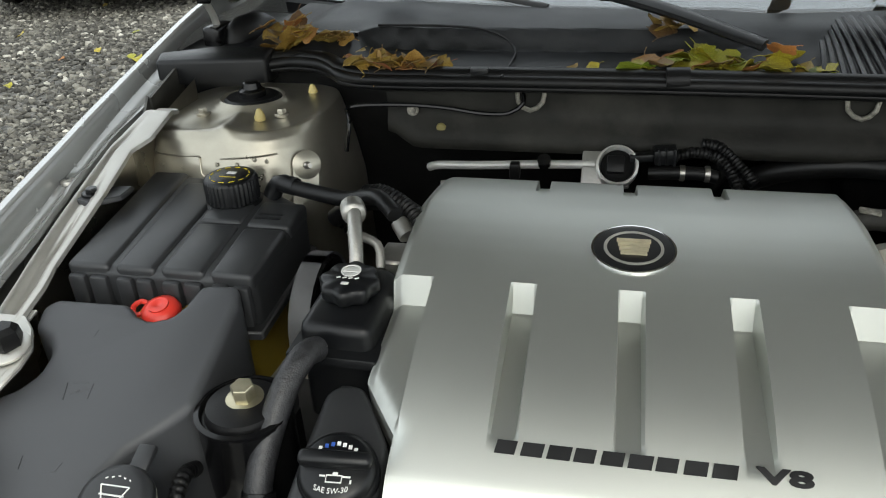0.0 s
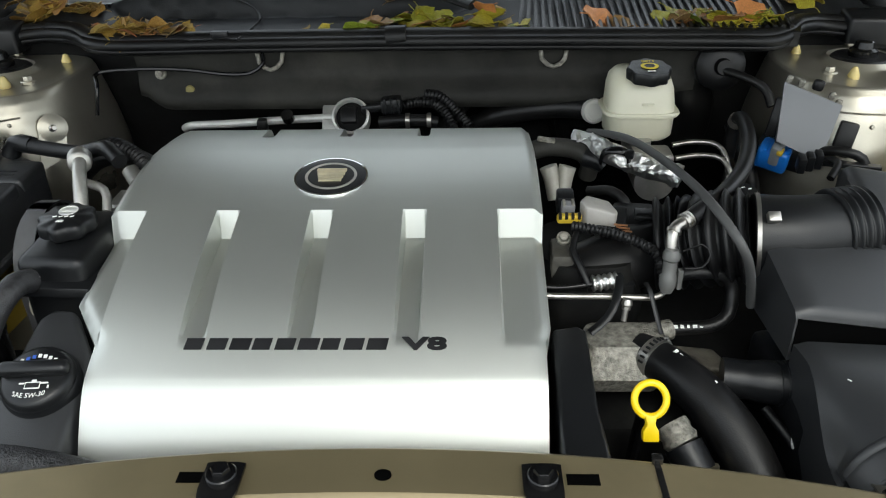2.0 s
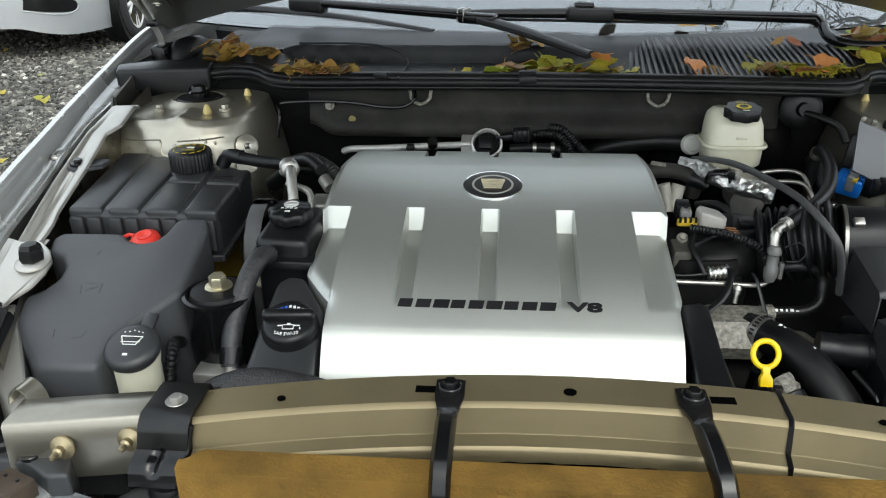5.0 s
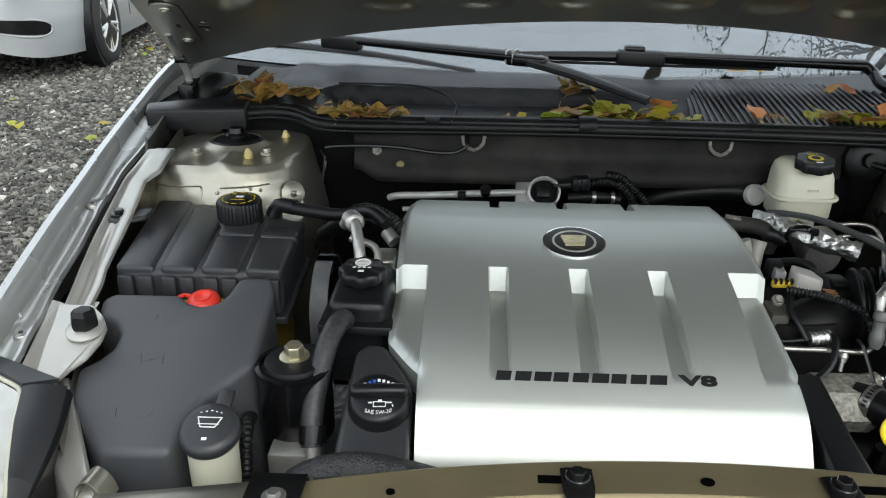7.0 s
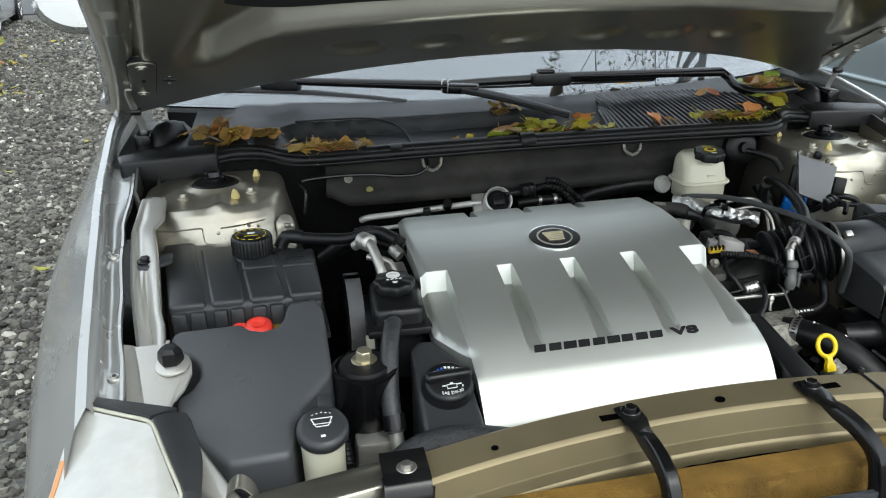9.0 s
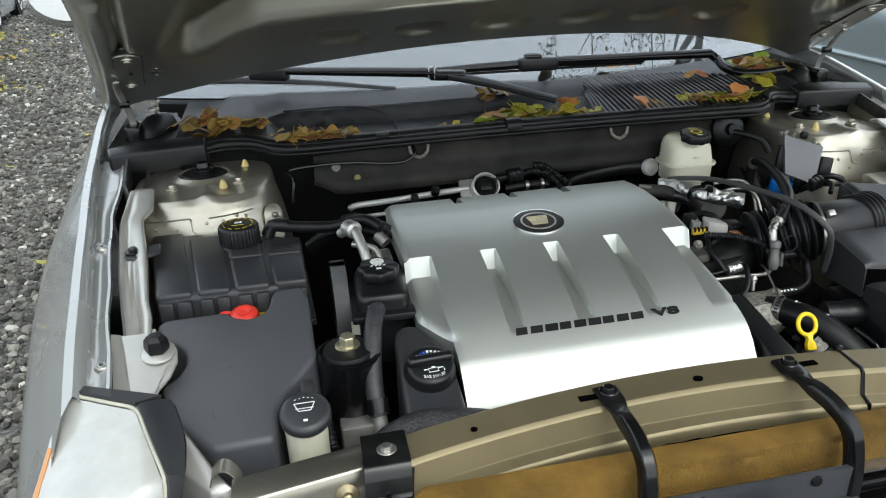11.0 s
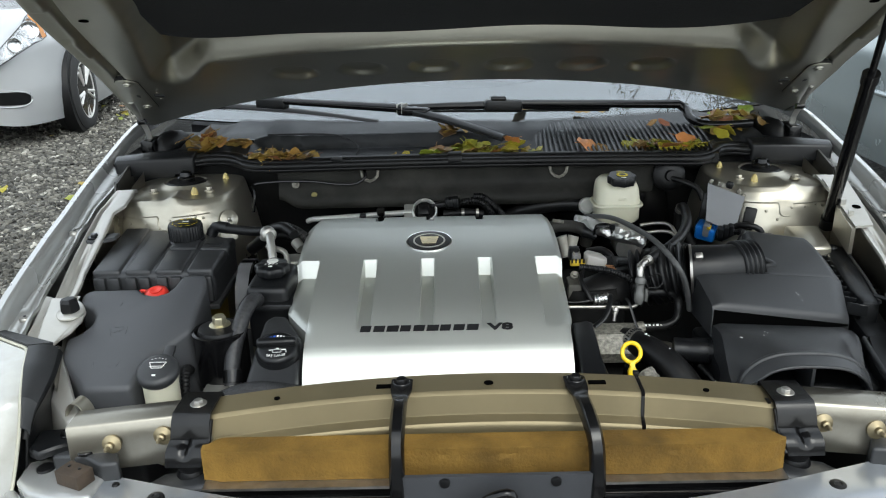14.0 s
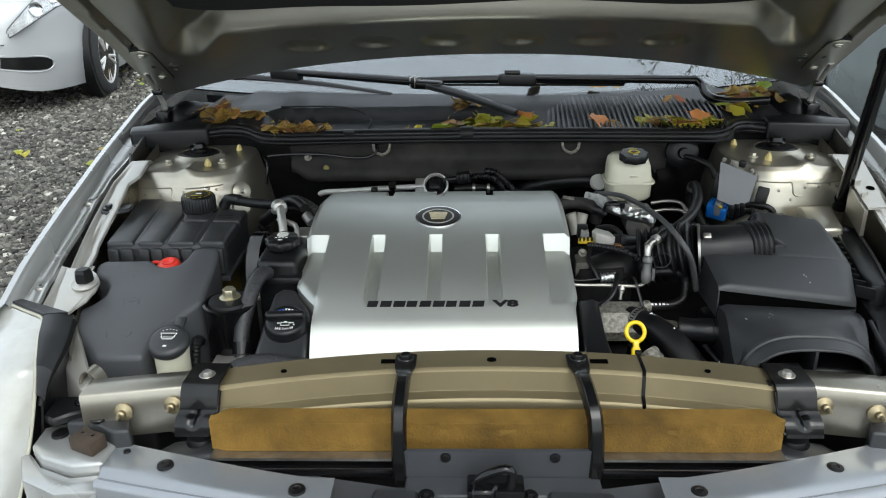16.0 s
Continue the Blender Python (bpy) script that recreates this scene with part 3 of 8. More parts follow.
    part("bracket", bb, mat("dull_dark_steel", (0.07, 0.068, 0.06), 0.5, 0.4, 0.3, 40), car, "dull dark upright bracket", smooth=0)
    # wheel and arch liner
    part("arch_liner", lathe([(0.36, -0.10), (0.36, 0.04)], pose(s * 0.78, 0.86, 0.33, 0, 90, 0), 32), RUBBER, car, smooth=60)

# firewall: upright dark wall, shelf panel, dark hollow under it
part("firewall", box((0, 1.03, 0.70), (1.30, 0.04, 0.49)), WALLM, car, "dusty black firewall")


def heat_panel(u, v):
    x = -0.415 + u * 0.80
    w = ease(0.0, 0.06, u) * ease(1.0, 0.86, u)
    z = 0.942 - v * (0.078 + 0.018 * w)
    y = 0.930 + 0.006 * math.sin(v * 3.1) - 0.022 * math.exp(-((v - 0.80) / 0.22) ** 2) * w + 0.05 * ease(0.9, 1.0, v)
    return (x, y, z)


part("heat_panel", sheet(60, 16, heat_panel, 0.006), HEATP, car, "dull dark panel across the firewall", smooth=60)
for x in (-0.218, 0.183):
    part("hook", tube([(x - 0.018, 0.927, 0.940), (x - 0.016, 0.922, 0.918), (x, 0.918, 0.908), (x + 0.016, 0.922, 0.918), (x + 0.018, 0.927, 0.940)], 0.0032, 8), DUSTYALU, car, "pale metal hook")
part("yellow_plug", lathe([(0, 0), (0.007, 0), (0.006, 0.003), (0, 0.004)], pose(-0.338, 0.916, 0.881, 88, 0, 0), 14), mat("faded_yellow_plug", (0.20, 0.17, 0.06), 0.6), car, "dull yellow plug in the panel")
hexbolt("firewall_nut", (-0.376, 0.916, 0.905), DUSTYALU, car, 0.005, 0.006, 0.008, (75, 0, 0))
part("vacuum_line", tube([(-0.46, 0.87, 0.86), (-0.455, 0.88, 0.90), (-0.462, 0.905, 0.910), (-0.402, 0.909, 0.914), (-0.338, 0.910, 0.912), (-0.282, 0.910, 0.905), (-0.245, 0.911, 0.906), (-0.226, 0.915, 0.919), (-0.230, 0.926, 0.932)], 0.0030, 8), GLOSSBLK, car)

# cowl tray between seal and glass
def glass_y(x):
    return 1.155 + 0.33 * x * x


def cowl_front(x):
    return 0.923 + 0.074 * ease(0.46, 0.54, abs(x))


def cowl(u, v):
    x = -0.665 + 1.33 * u
    y0 = cowl_front(x)
    y1 = glass_y(x) + 0.02
    y = y0 + (y1 - y0) * v
    left = ease(0.10, 0.02, x) * ease(-0.50, -0.46, x)
    riser = 0.030 * ease(1.046, 1.060, y) * left + 0.026 * ease(0.93, 1.12, y) * (1 - left)
    z = 0.946 + 0.006 * ease(0.90, 1.04, y) + riser + 0.004 * ease(1.06, y1, y)
    if abs(x) > 0.56:
        z -= 0.016 * ease(0.56, 0.62, abs(x))
    return (x, y, z)


part("cowl_tray", sheet(120, 60, cowl, 0.004), COWLP, car, "weathered black plastic cowl tray", smooth=45)
# ribbed air intake in the cowl
def grille_rib(x, i):
    y0, y1 = 0.925 + 0.02 * abs(x - 0.33), 1.150 - 0.10 * ease(0.40, 0.56, x) - 0.16 * ease(0.20, 0.12, x)
    return tube([(x, y0, 0.957), (x + 0.004, (y0 + y1) / 2, 0.972), (x + 0.008, y1, 0.980)], 0.0032, 6, 0.03)


ribs = part("cowl_grille", prism([(0.125, 0.93), (0.52, 0.925), (0.54, 0.98), (0.50, 1.13), (0.20, 1.14)], plane((0, 0.93, 0.951), (0, 1.14, 0.977), (1, 0.93, 0.951)), 0.93), BLACK, car, "black ribbed air intake")
for i in range(34):
    part("rib", grille_rib(0.135 + i * 0.0113, i), BLACK, ribs, smooth=60)
part("cowl_vent", box((-0.535, 1.060, 0.966), (0.09, 0.012, 0.018)), BLACK, car)
for i in range(7):
    part("slat", box((-0.572 + i * 0.0125, 1.051, 0.966), (0.005, 0.008, 0.020)), COWLP, car, smooth=0)
part("cowl_cable", tube([(-0.46, 1.064, 0.984), (-0.36, 1.058, 0.985), (-0.30, 1.050, 0.982), (-0.265, 1.042, 0.970), (-0.250, 1.02, 0.958), (-0.250, 0.97, 0.956), (-0.255, 0.91, 0.954)], 0.002, 6), RUBBER, car)
part("cowl_clip", box((-0.285, 0.925, 0.957), (0.024, 0.012, 0.010), bevel=0.002), BLACK, car)

# rubber seal along the cowl's front edge
SEAL = [(-0.62, 0.985, 0.952), (-0.58, 0.998, 0.954), (-0.535, 0.988, 0.955), (-0.505, 0.965, 0.955), (-0.475, 0.936, 0.953), (-0.42, 0.924, 0.952), (-0.25, 0.918, 0.955), (0.0, 0.912, 0.957), (0.25, 0.910, 0.955), (0.42, 0.909, 0.952), (0.480, 0.915, 0.950), (0.512, 0.938, 0.953), (0.535, 0.968, 0.955), (0.575, 0.992, 0.952), (0.62, 0.98, 0.950)]
seal = part("cowl_seal", tube([(x, y + 0.012, z - 0.004) for x, y, z in SEAL], 0.013, 12, flat=0.8), RUBBER, car, "black double-lipped rubber seal", smooth=60)
part("seal_lip", tube([(x, y - 0.002, z - 0.009) for x, y, z in SEAL], 0.0085, 10), RUBBER, seal, smooth=60)
part("seal_lip", tube([(x, y - 0.003, z - 0.017) for x, y, z in SEAL], 0.0050, 10), RUBBER, seal, smooth=60)
part("seal_joint", tube([(-0.050, 0.917, 0.953), (-0.022, 0.917, 0.954)], 0.0160, 12, flat=0.95), RUBBER, seal, smooth=60)
for s in (-1, 1):
    part("cowl_end", prism([(s * 0.605, 0.968), (s * 0.770, 0.950), (s * 0.780, 0.985), (s * 0.70, 1.01), (s * 0.605, 1.01)], plane((0, 0.96, 0.957), (0, 1.01, 0.965), (1, 0.96, 0.957)), 0.922, 0.006), BLACK, car, "black plastic cowl end cap")
    part("hinge_well", prism([(s * 0.66, 1.00), (s * 0.79, 0.985), (s * 0.80, 1.36), (s * 0.70, 1.33), (s * 0.66, 1.20)], 0.943, 0.80), BLACK, car)

# windshield, pillars, dashboard, cabin
def pane(u, v):
    x = -0.80 + 1.60 * u
    y = glass_y(x) + v * 0.92 + 0.0
    return (x * (1 - 0.12 * v), y - 0.10 * v * x * x, 0.979 + 0.50 * v - 0.05 * v * v)


ws = part("windshield", sheet(32, 20, pane, 0.005), GLASS, car, "windshield reflecting the overcast sky", smooth=60)
ws.visible_shadow = False


def dash(u, v):
    x = -0.74 + 1.48 * u
    return (x, glass_y(x) + 0.05 + 0.62 * v, 0.955 + 0.035 * v + 0.02 * math.sin(u * 9) * v)


part("dashboard", sheet(20, 8, dash, 0.02), DASH, car, "dark dashboard behind the glass")
part("cabin", box((0, 2.9, 0.80), (1.60, 1.6, 0.9)), DASH, car, "dark cabin")
for s in (-1, 1):
    part("pillar", tube([(s * 0.84, 1.36, 0.985), (s * 0.80, 1.85, 1.20), (s * 0.74, 2.30, 1.42)], 0.035, 10, flat=0.6), OUTER, car, smooth=60)
part("roof", sheet(12, 10, lambda u, v: ((u - 0.5) * 1.36, 2.20 + 1.5 * v, 1.44 + 0.05 * (1 - (2 * u - 1) ** 2) + 0.02 * math.sin(3 * v)), 0.03), OUTER, car, smooth=60)
part("black_band", sheet(32, 2, lambda u, v: (-0.79 + 1.58 * u, glass_y(-0.79 + 1.58 * u) + 0.012 + v * 0.03, 0.9795 + v * 0.014), 0.001), INK, car)

# hood, raised
HS = 0.414
HN = Vector((0, HS, 1)).normalized()


def hood_z(y):
    return 1.53 - HS * y


def hood_edge(y):
    return (0.669 + 0.285 * (y - 0.545) if y > 0.3 else 0.599 + 0.10 * (y - 0.3)) + 0.034 * ease(0.80, 1.12, y)


def hood_rear(x):
    return 0.985 + 0.52 * x * x


def hood_point(u, v, inner=True):
    w = 2 * u - 1
    yy = -0.05 + 1.035 * v
    xe = hood_edge(min(1.18, yy + 0.10 * abs(w)))
    x = w * xe
    y = yy + (hood_rear(x) - 0.985) * ease(0.55, 1.0, v)
    return x, y


def hood_under(u, v):
    x, y = hood_point(u, v)
    ax = abs(x)
    rear = hood_rear(x) - y
    side = (1 - abs(2 * u - 1)) * hood_edge(min(1.18, -0.05 + 1.035 * v + 0.10 * abs(2 * u - 1)))
    # downward relief: outer flange with a sharp channel, inner frame, recess under the liner with corner pockets
    d = 0.022 * ease(0.0, 0.014, side) * ease(0.002, 0.02, rear) - 0.016 * math.exp(-((side - 0.056) / 0.0065) ** 2) * ease(0.99, 0.92, y)
    d -= 0.004 * ease(0.062, 0.052, side) * ease(0.0, 0.02, side) * ease(1.0, 0.9, y)
    corner = ease(0.47, 0.60, ax)
    lim = 0.738 + 0.25 * x * x + 0.128 * corner
    out = lerp_table([(0.3, 0.53), (0.5, 0.552), (0.6, 0.566), (0.67, 0.582), (0.78, 0.615), (0.89, 0.648), (1.0, 0.655)], y)
    d -= 0.044 * ease(lim, lim - 0.026 - 0.055 * corner, y) * ease(out, out - 0.055, ax)
    # rolled lip along the recess, and a row of pressed dishes
    d += 0.004 * math.exp(-((y - (lim + 0.006)) / 0.007) ** 2) * ease(0.52, 0.44, ax)
    for cx in (-0.352, -0.214, -0.075, 0.073, 0.215, 0.352):
        rr = ((x - cx) / 0.050) ** 2 + ((y - (0.866 + 0.2 * cx * cx)) / 0.045) ** 2
        d -= 0.011 * ease(1.0, 0.50, rr)
    # embossed pads along the flange
    for py in (0.52, 0.735):
        d += 0.005 * ease(0.046, 0.038, abs(y - py)) * ease(0.017, 0.011, abs(side - 0.030))
    return Vector((x, y, hood_z(y))) - HN * d


hood = part("hood", sheet(280, 270, hood_under, 0.0), UNDER, car, "raised hood, champagne painted underside with pressed frame", smooth=60)


def hood_outer(u, v):
    x, y = hood_point(u, v)
    return Vector((x * 1.012, y, hood_z(y))) + HN * (0.012 + 0.035 * math.cos(min(1, abs(2 * u - 1)) * 1.45))


part("hood_skin", sheet(40, 40, hood_outer, 0.0), OUTER, hood, "silver-champagne outer skin", smooth=60)


def liner(u, v):
    w = 2 * u - 1
    q = (1 - abs(w) ** 7)
    x = w * 0.545
    ymax = 0.725 + 0.05 * w * w - 0.06 * (1 - q)
    y = 0.05 + (ymax - 0.05) * v
    quilt = 0.004 * math.sin(x * 14) * math.sin(y * 14)
    return Vector((x, y, hood_z(y))) - HN * (-0.012 + quilt)


part("hood_liner", sheet(60, 50, liner, 0.012), CLOTH, hood, "black felt insulation pad", smooth=60)
for s in (-1, 1):
    # hinge plate on the hood, with two bolts and a slot, and the arm down to the body
    pa, pb, ph = (Vector((s * x, y, hood_z(y))) - HN * 0.0245 for x, y in ((0.702, 0.930), (0.734, 1.100), (0.673, 1.018)))
    ax_l = (pb - pa).normalized()
    ax_w = (ph - pa - ax_l * (ph - pa).dot(ax_l)).normalized()
    ax_n = ax_l.cross(ax_w)
    ax_n = ax_n if ax_n.z < 0 else -ax_n
    frame_h = Matrix((ax_w, ax_n.cross(ax_w), ax_n)).transposed().to_4x4()
    frame_h.translation = (pa + pb) / 2
    half = (pb - pa).length / 2
    up_l = 1 if frame_h.col[1].to_3d().dot(ax_l) > 0 else -1

    def slot_ring(r, reach, x_off=0.0, n=28):
        out = []
        for k in range(n):
            a = 2 * math.pi * (k + 0.5) / n
            out.append((x_off + r * math.cos(a), r * math.sin(a) + (reach if math.sin(a) > 0 else -reach)))
        return out

    def plate(ring_, z0, z1):
        bb = bmesh.new()
        lo_ = [bb.verts.new(frame_h @ Vector((px, py, z0))) for px, py in ring_]
        hi_ = [bb.verts.new(frame_h @ Vector((px, py, z1))) for px, py in ring_]
        bb.faces.new(lo_)
        bb.faces.new(hi_[::-1])
        for k in range(len(ring_)):
            k2 = (k + 1) % len(ring_)
            bb.faces.new((lo_[k], hi_[k], hi_[k2], lo_[k2]))
        return bb
    part("hinge_backing", plate(slot_ring(0.0238, half + 0.0055), -0.010, -0.0015), RUBBER, hood, "dark seam round the hinge")
    hinge = part("hinge", plate(slot_ring(0.0225, half + 0.005), -0.012, 0.001), UNDER, hood, "painted hinge plate")
    part("slot", plate(slot_ring(0.0035, 0.006, 0.002, 12), 0.0, 0.0016), INK, hood)
    for e_ in (-1, 1):
        mm = frame_h @ Matrix.Translation((0, e_ * half, 0.001))
        part("hinge_bolt", lathe([(0, 0), (0.0105, 0), (0.0100, 0.002), (0.0062, 0.0025), (0.0062, 0.0050), (0.0030, 0.0055), (0, 0.0050)], mm, 12), UNDER, car)
    hole_c = frame_h.inverted() @ ph
    part("hood_hole", plate([(hole_c.x + a, hole_c.y + c) for a, c in ((-0.010, -0.0045), (0.010, -0.0045), (0.010, 0.0045), (-0.010, 0.0045))], -0.002, 0.0012), INK, car, smooth=0)
    for e_ in (-1, 1):
        part("hood_hole", lathe([(0, 0), (0.004, 0), (0.004, 0.0014), (0, 0.0014)], frame_h @ Matrix.Translation((hole_c.x, hole_c.y + e_ * 0.024, 0)), 10), STEEL, car)
    for hx, hy in ((0.616, 0.594), (0.628, 0.33)):
        hp = Vector((s * hx, hy, hood_z(hy))) - HN * 0.0222
        part("hood_hole", lathe([(0, 0), (1, 0), (1, 0.001), (0, 0.001)], Matrix.Translation(hp) @ HN.to_track_quat("Z", "Y").to_matrix().to_4x4() @ Matrix.Diagonal((0.008, 0.0055, -1, 1)), 16), HOLE, hood, smooth=0)
    part("hinge_arm", tube([(s * 0.752, 1.045, 1.066), (s * 0.758, 1.072, 1.050), (s * 0.756, 1.095, 1.020), (s * 0.750, 1.112, 0.985), (s * 0.750, 1.115, 0.955), (s * 0.748, 1.112, 0.935)], 0.0065, 8, flat=0.35), ALU, car, "bare steel hinge arm", smooth=50)
    part("hinge_pin", lathe([(0, -0.009), (0.007, -0.009), (0.007, 0.009), (0, 0.009)], pose(s * 0.755, 1.098, 1.015, 0, 90, 0), 12), GLOSSBLK, car)
    part("hinge_base", prism([(s * 0.735, 1.09), (s * 0.765, 1.09), (s * 0.765, 1.15), (s * 0.735, 1.15)], 0.972, 0.93, 0.006), GLOSSBLK, car, "black hinge base")
    part("hinge_boot", lathe([(1.0, 0.0), (0.96, 0.35), (0.80, 0.68), (0.50, 0.90), (0, 1.0)], pose(s * 0.712, 1.16, 0.935, 0, 0, s * 25) @ Matrix.Diagonal((0.030, 0.060, 0.046, 1)), 20), RUBBER, car, "black rubber hinge boot", smooth=60)
# gas strut
gs = part("gas_strut", tube([(0.674, 0.738, 0.858), (0.615, 0.560, 1.150)], 0.0115, 14, 0.05), GLOSSBLK, car, "black gas strut holding up the hood", smooth=60)
part("strut_rod", tube([(0.616, 0.563, 1.145), (0.585, 0.468, 1.302)], 0.0055, 10, 0.05), GLOSSBLK, gs, smooth=60)
part("strut_collar", tube([(0.6165, 0.565, 1.142), (0.6135, 0.556, 1.157)], 0.0135, 14, 0.05), GLOSSBLK, gs, smooth=60)
part("strut_end", tube([(0.677, 0.747, 0.843), (0.673, 0.735, 0.863)], 0.014, 12, 0.05), RUBBER, gs, smooth=60)
part("ball_stud", tube([(0.675, 0.742, 0.851), (0.705, 0.742, 0.853)], 0.005, 8, 0.05), STEEL, car)
sp_ = part("strut_bracket", prism([(0.727, 0.800), (0.713, 0.708), (0.694, 0.620), (0.661, 0.616), (0.664, 0.650), (0.670, 0.695), (0.676, 0.745), (0.682, 0.800)], lambda x, y: apron_z(y) + 0.007, lambda x, y: apron_z(y) + 0.003), RAILP, car, "pale plate for the gas strut", smooth=20)
part("plate_hole", lathe([(0, 0), (0.0075, 0), (0.0075, 0.0006), (0, 0.0006)], pose(0.694, 0.684, apron_z(0.684) + 0.0072, 12, 0, 0), 18), HOLE, sp_)
part("plate_tooth", prism([(0.664, 0.650), (0.676, 0.655), (0.670, 0.664)], 0.902, 0.888), RAILP, sp_, smooth=0)
part("plate_tooth", prism([(0.668, 0.690), (0.680, 0.694), (0.673, 0.703)], 0.912, 0.897), RAILP, sp_, smooth=0)
part("plate_lip", prism([(0.655, 0.616), (0.662, 0.616), (0.672, 0.70), (0.665, 0.70)], lambda x, y: apron_z(y) + 0.003, lambda x, y: apron_z(y) - 0.045), CHAMP, sp_, smooth=0)
part("tower_step", prism([(0.585, 0.640), (0.640, 0.640), (0.655, 0.735), (0.590, 0.735)], plane((0.6, 0.64, 0.838), (0.6, 0.735, 0.850), (0.66, 0.64, 0.838)), 0.70, 0.006), CHAMP, car, "pale pressed step below the strut tower")
# door mirror
part("door_mirror", lathe([(0, 0), (0.06, 0.004), (0.095, 0.03), (0.105, 0.07), (0.09, 0.11), (0, 0.12)], pose(-0.970, 1.82, 1.155, 75, 0, 10) @ Matrix.Diagonal((1.1, 0.75, 1, 1)), 24), OUTER, car, "silver door mirror", smooth=60)

# ---- front of the bay ----


def beam_y(x):
    return -0.27 * x * x


def beam_z(x):
    return -0.06 * x * x


def beam(profile, x0, x1, n=40):
    def f(u, v):
        x = x0 + (x1 - x0) * u
        k = v * (len(profile) - 1)
        i = min(int(k), len(profile) - 2)
        t = k - i
        y, z = (profile[i][j] + (profile[i + 1][j] - profile[i][j]) * t for j in (0, 1))
        return (x, y + beam_y(x), z + beam_z(x))
    return sheet(n, (len(profile) - 1) * 2, f, 0.002)


def end_y(x):
    return 0.2125 - 0.18 * (abs(x) - 0.416)


def end_beam(s):
    prof = [(0.043, 0.70), (0.043, 0.777), (0.040, 0.780), (0.003, 0.779), (0.0, 0.776), (-0.003, 0.73), (-0.004, 0.712)]

    def f(u, v):
        x = 0.36 + 0.192 * u
        k = v * (len(prof) - 1)
        i = min(int(k), len(prof) - 2)
        t = k - i
        y, z = (prof[i][j] + (prof[i + 1][j] - prof[i][j]) * t for j in (0, 1))
        return (s * x, end_y(x) + y, z)
    return sheet(16, 12, f, 0.002)


STUDZINC = mat("dull_yellow_zinc", (0.30, 0.25, 0.155), 0.42, 0.8, 0.2, 50)
support = thing("radiator_support", "tan painted radiator support beam, dusty, with a zip tie", "beam", (0, 0.24, 0.75))
part("beam", beam([(0.288, 0.765), (0.288, 0.789), (0.284, 0.792), (0.243, 0.790), (0.239, 0.787), (0.233, 0.762), (0.231, 0.760), (0.218, 0.756), (0.216, 0.753), (0.214, 0.738)], -0.366, 0.366, 60), TAN, support, "tan painted pressed-steel beam", smooth=24)
for s in (-1, 1):
    part("beam_end", end_beam(s), BRONZE, support, "pale champagne end of the beam", smooth=50)
    # stand-off studs on the end's face
    for x, z in ((0.434, 0.754), (0.498, 0.750)):
        y = end_y(x) - 0.003
        st = part("stand_off", lathe([(0, 0), (0.015, 0), (0.015, 0.003), (0.010, 0.005), (0.0065, 0.007), (0.0065, 0.014), (0.0038, 0.016), (0.0038, 0.023), (0.002, 0.026), (0, 0.026)], pose(s * x, y, z, 82, 0, 0) @ Matrix.Scale(0.85, 4), 20), STUDZINC, support, "dull yellow zinc stud with a round flange")
# holes: dark plugs set into the beam's top
for x, sx_, sy_ in ((-0.286, 0.009, 0.007), (-0.001, 0.014, 0.010), (0.288, 0.009, 0.007)):
    part("hole", lathe([(0, 0), (1, 0), (1, 0.004), (0, 0.004)], pose(x, 0.258 + beam_y(x), 0.7905 + beam_z(x)) @ Matrix.Diagonal((sx_ * 0.46, sy_ * 0.50, 1, 1)), 16), HOLE, support)
for x in (-0.142, 0.146):
    part("slot", box((x, 0.256, 0.7905), (0.024, 0.010, 0.004)), HOLE, support, smooth=0)
part("zip_tie", tube([(0.203, 0.276, 0.7915), (0.203, 0.232, 0.7905), (0.202, 0.2265, 0.787), (0.201, 0.2190, 0.760), (0.200, 0.2050, 0.7560), (0.200, 0.2005, 0.733), (0.200, 0.198, 0.72)], 0.0028, 6, flat=0.5, smooth_path=False), GLOSSBLK, support, "black cable tie")
part("zip_head", box((0.203, 0.274, 0.795), (0.008, 0.007, 0.006), bevel=0.001), GLOSSBLK, support)

# braces from the beam down to the latch panel
for bx, lx in ((-0.119, -0.121), (0.116, 0.127)):
    br = thing("hood_latch_brace", "gloss black steel brace bolted to the beam", "brace", (bx, 0.25, 0.80), "braces in front of the radiator")
    prof = [(bx, 0.266, 0.796), (bx, 0.240, 0.796), (bx + (lx - bx) * 0.15, 0.220, 0.795), (bx + (lx - bx) * 0.45, 0.170, 0.792), (bx + (lx - bx) * 0.8, 0.142, 0.775), (lx, 0.132, 0.735), (lx, 0.130, 0.690)]
    bm_ = bmesh.new()
    path = curve_pts(prof, 0.01)
    rows = []
    for i, p in enumerate(path):
        t = (path[min(i + 1, len(path) - 1)] - path[max(i - 1, 0)]).normalized()
        n_ = Vector((1, 0, 0)).cross(t).normalized()
        k = i / len(path)
        w = 0.0145 - 0.0050 * ease(0.1, 0.22, k)
        dp = 0.002 + 0.006 * ease(0.15, 0.3, k)
        rows.append([bm_.verts.new(p + Vector((a * w, 0, 0)) - n_ * h * dp) for a, h in ((-1, -1), (-1, 0.4), (-0.6, 1), (0.6, 1), (1, 0.4), (1, -1))])
    for a, c in zip(rows, rows[1:]):
        for k in range(6):
            bm_.faces.new((a[k], a[(k + 1) % 6], c[(k + 1) % 6], c[k]))
    bm_.faces.new(rows[0])
    bm_.faces.new(rows[-1][::-1])
    part("bar", bm_, GLOSSBLK, br, smooth=40)
    hexbolt("bolt", (bx, 0.252, 0.798), GLOSSBLK, br, 0.0075, 0.007, 0.0115, label="dark flange bolt")

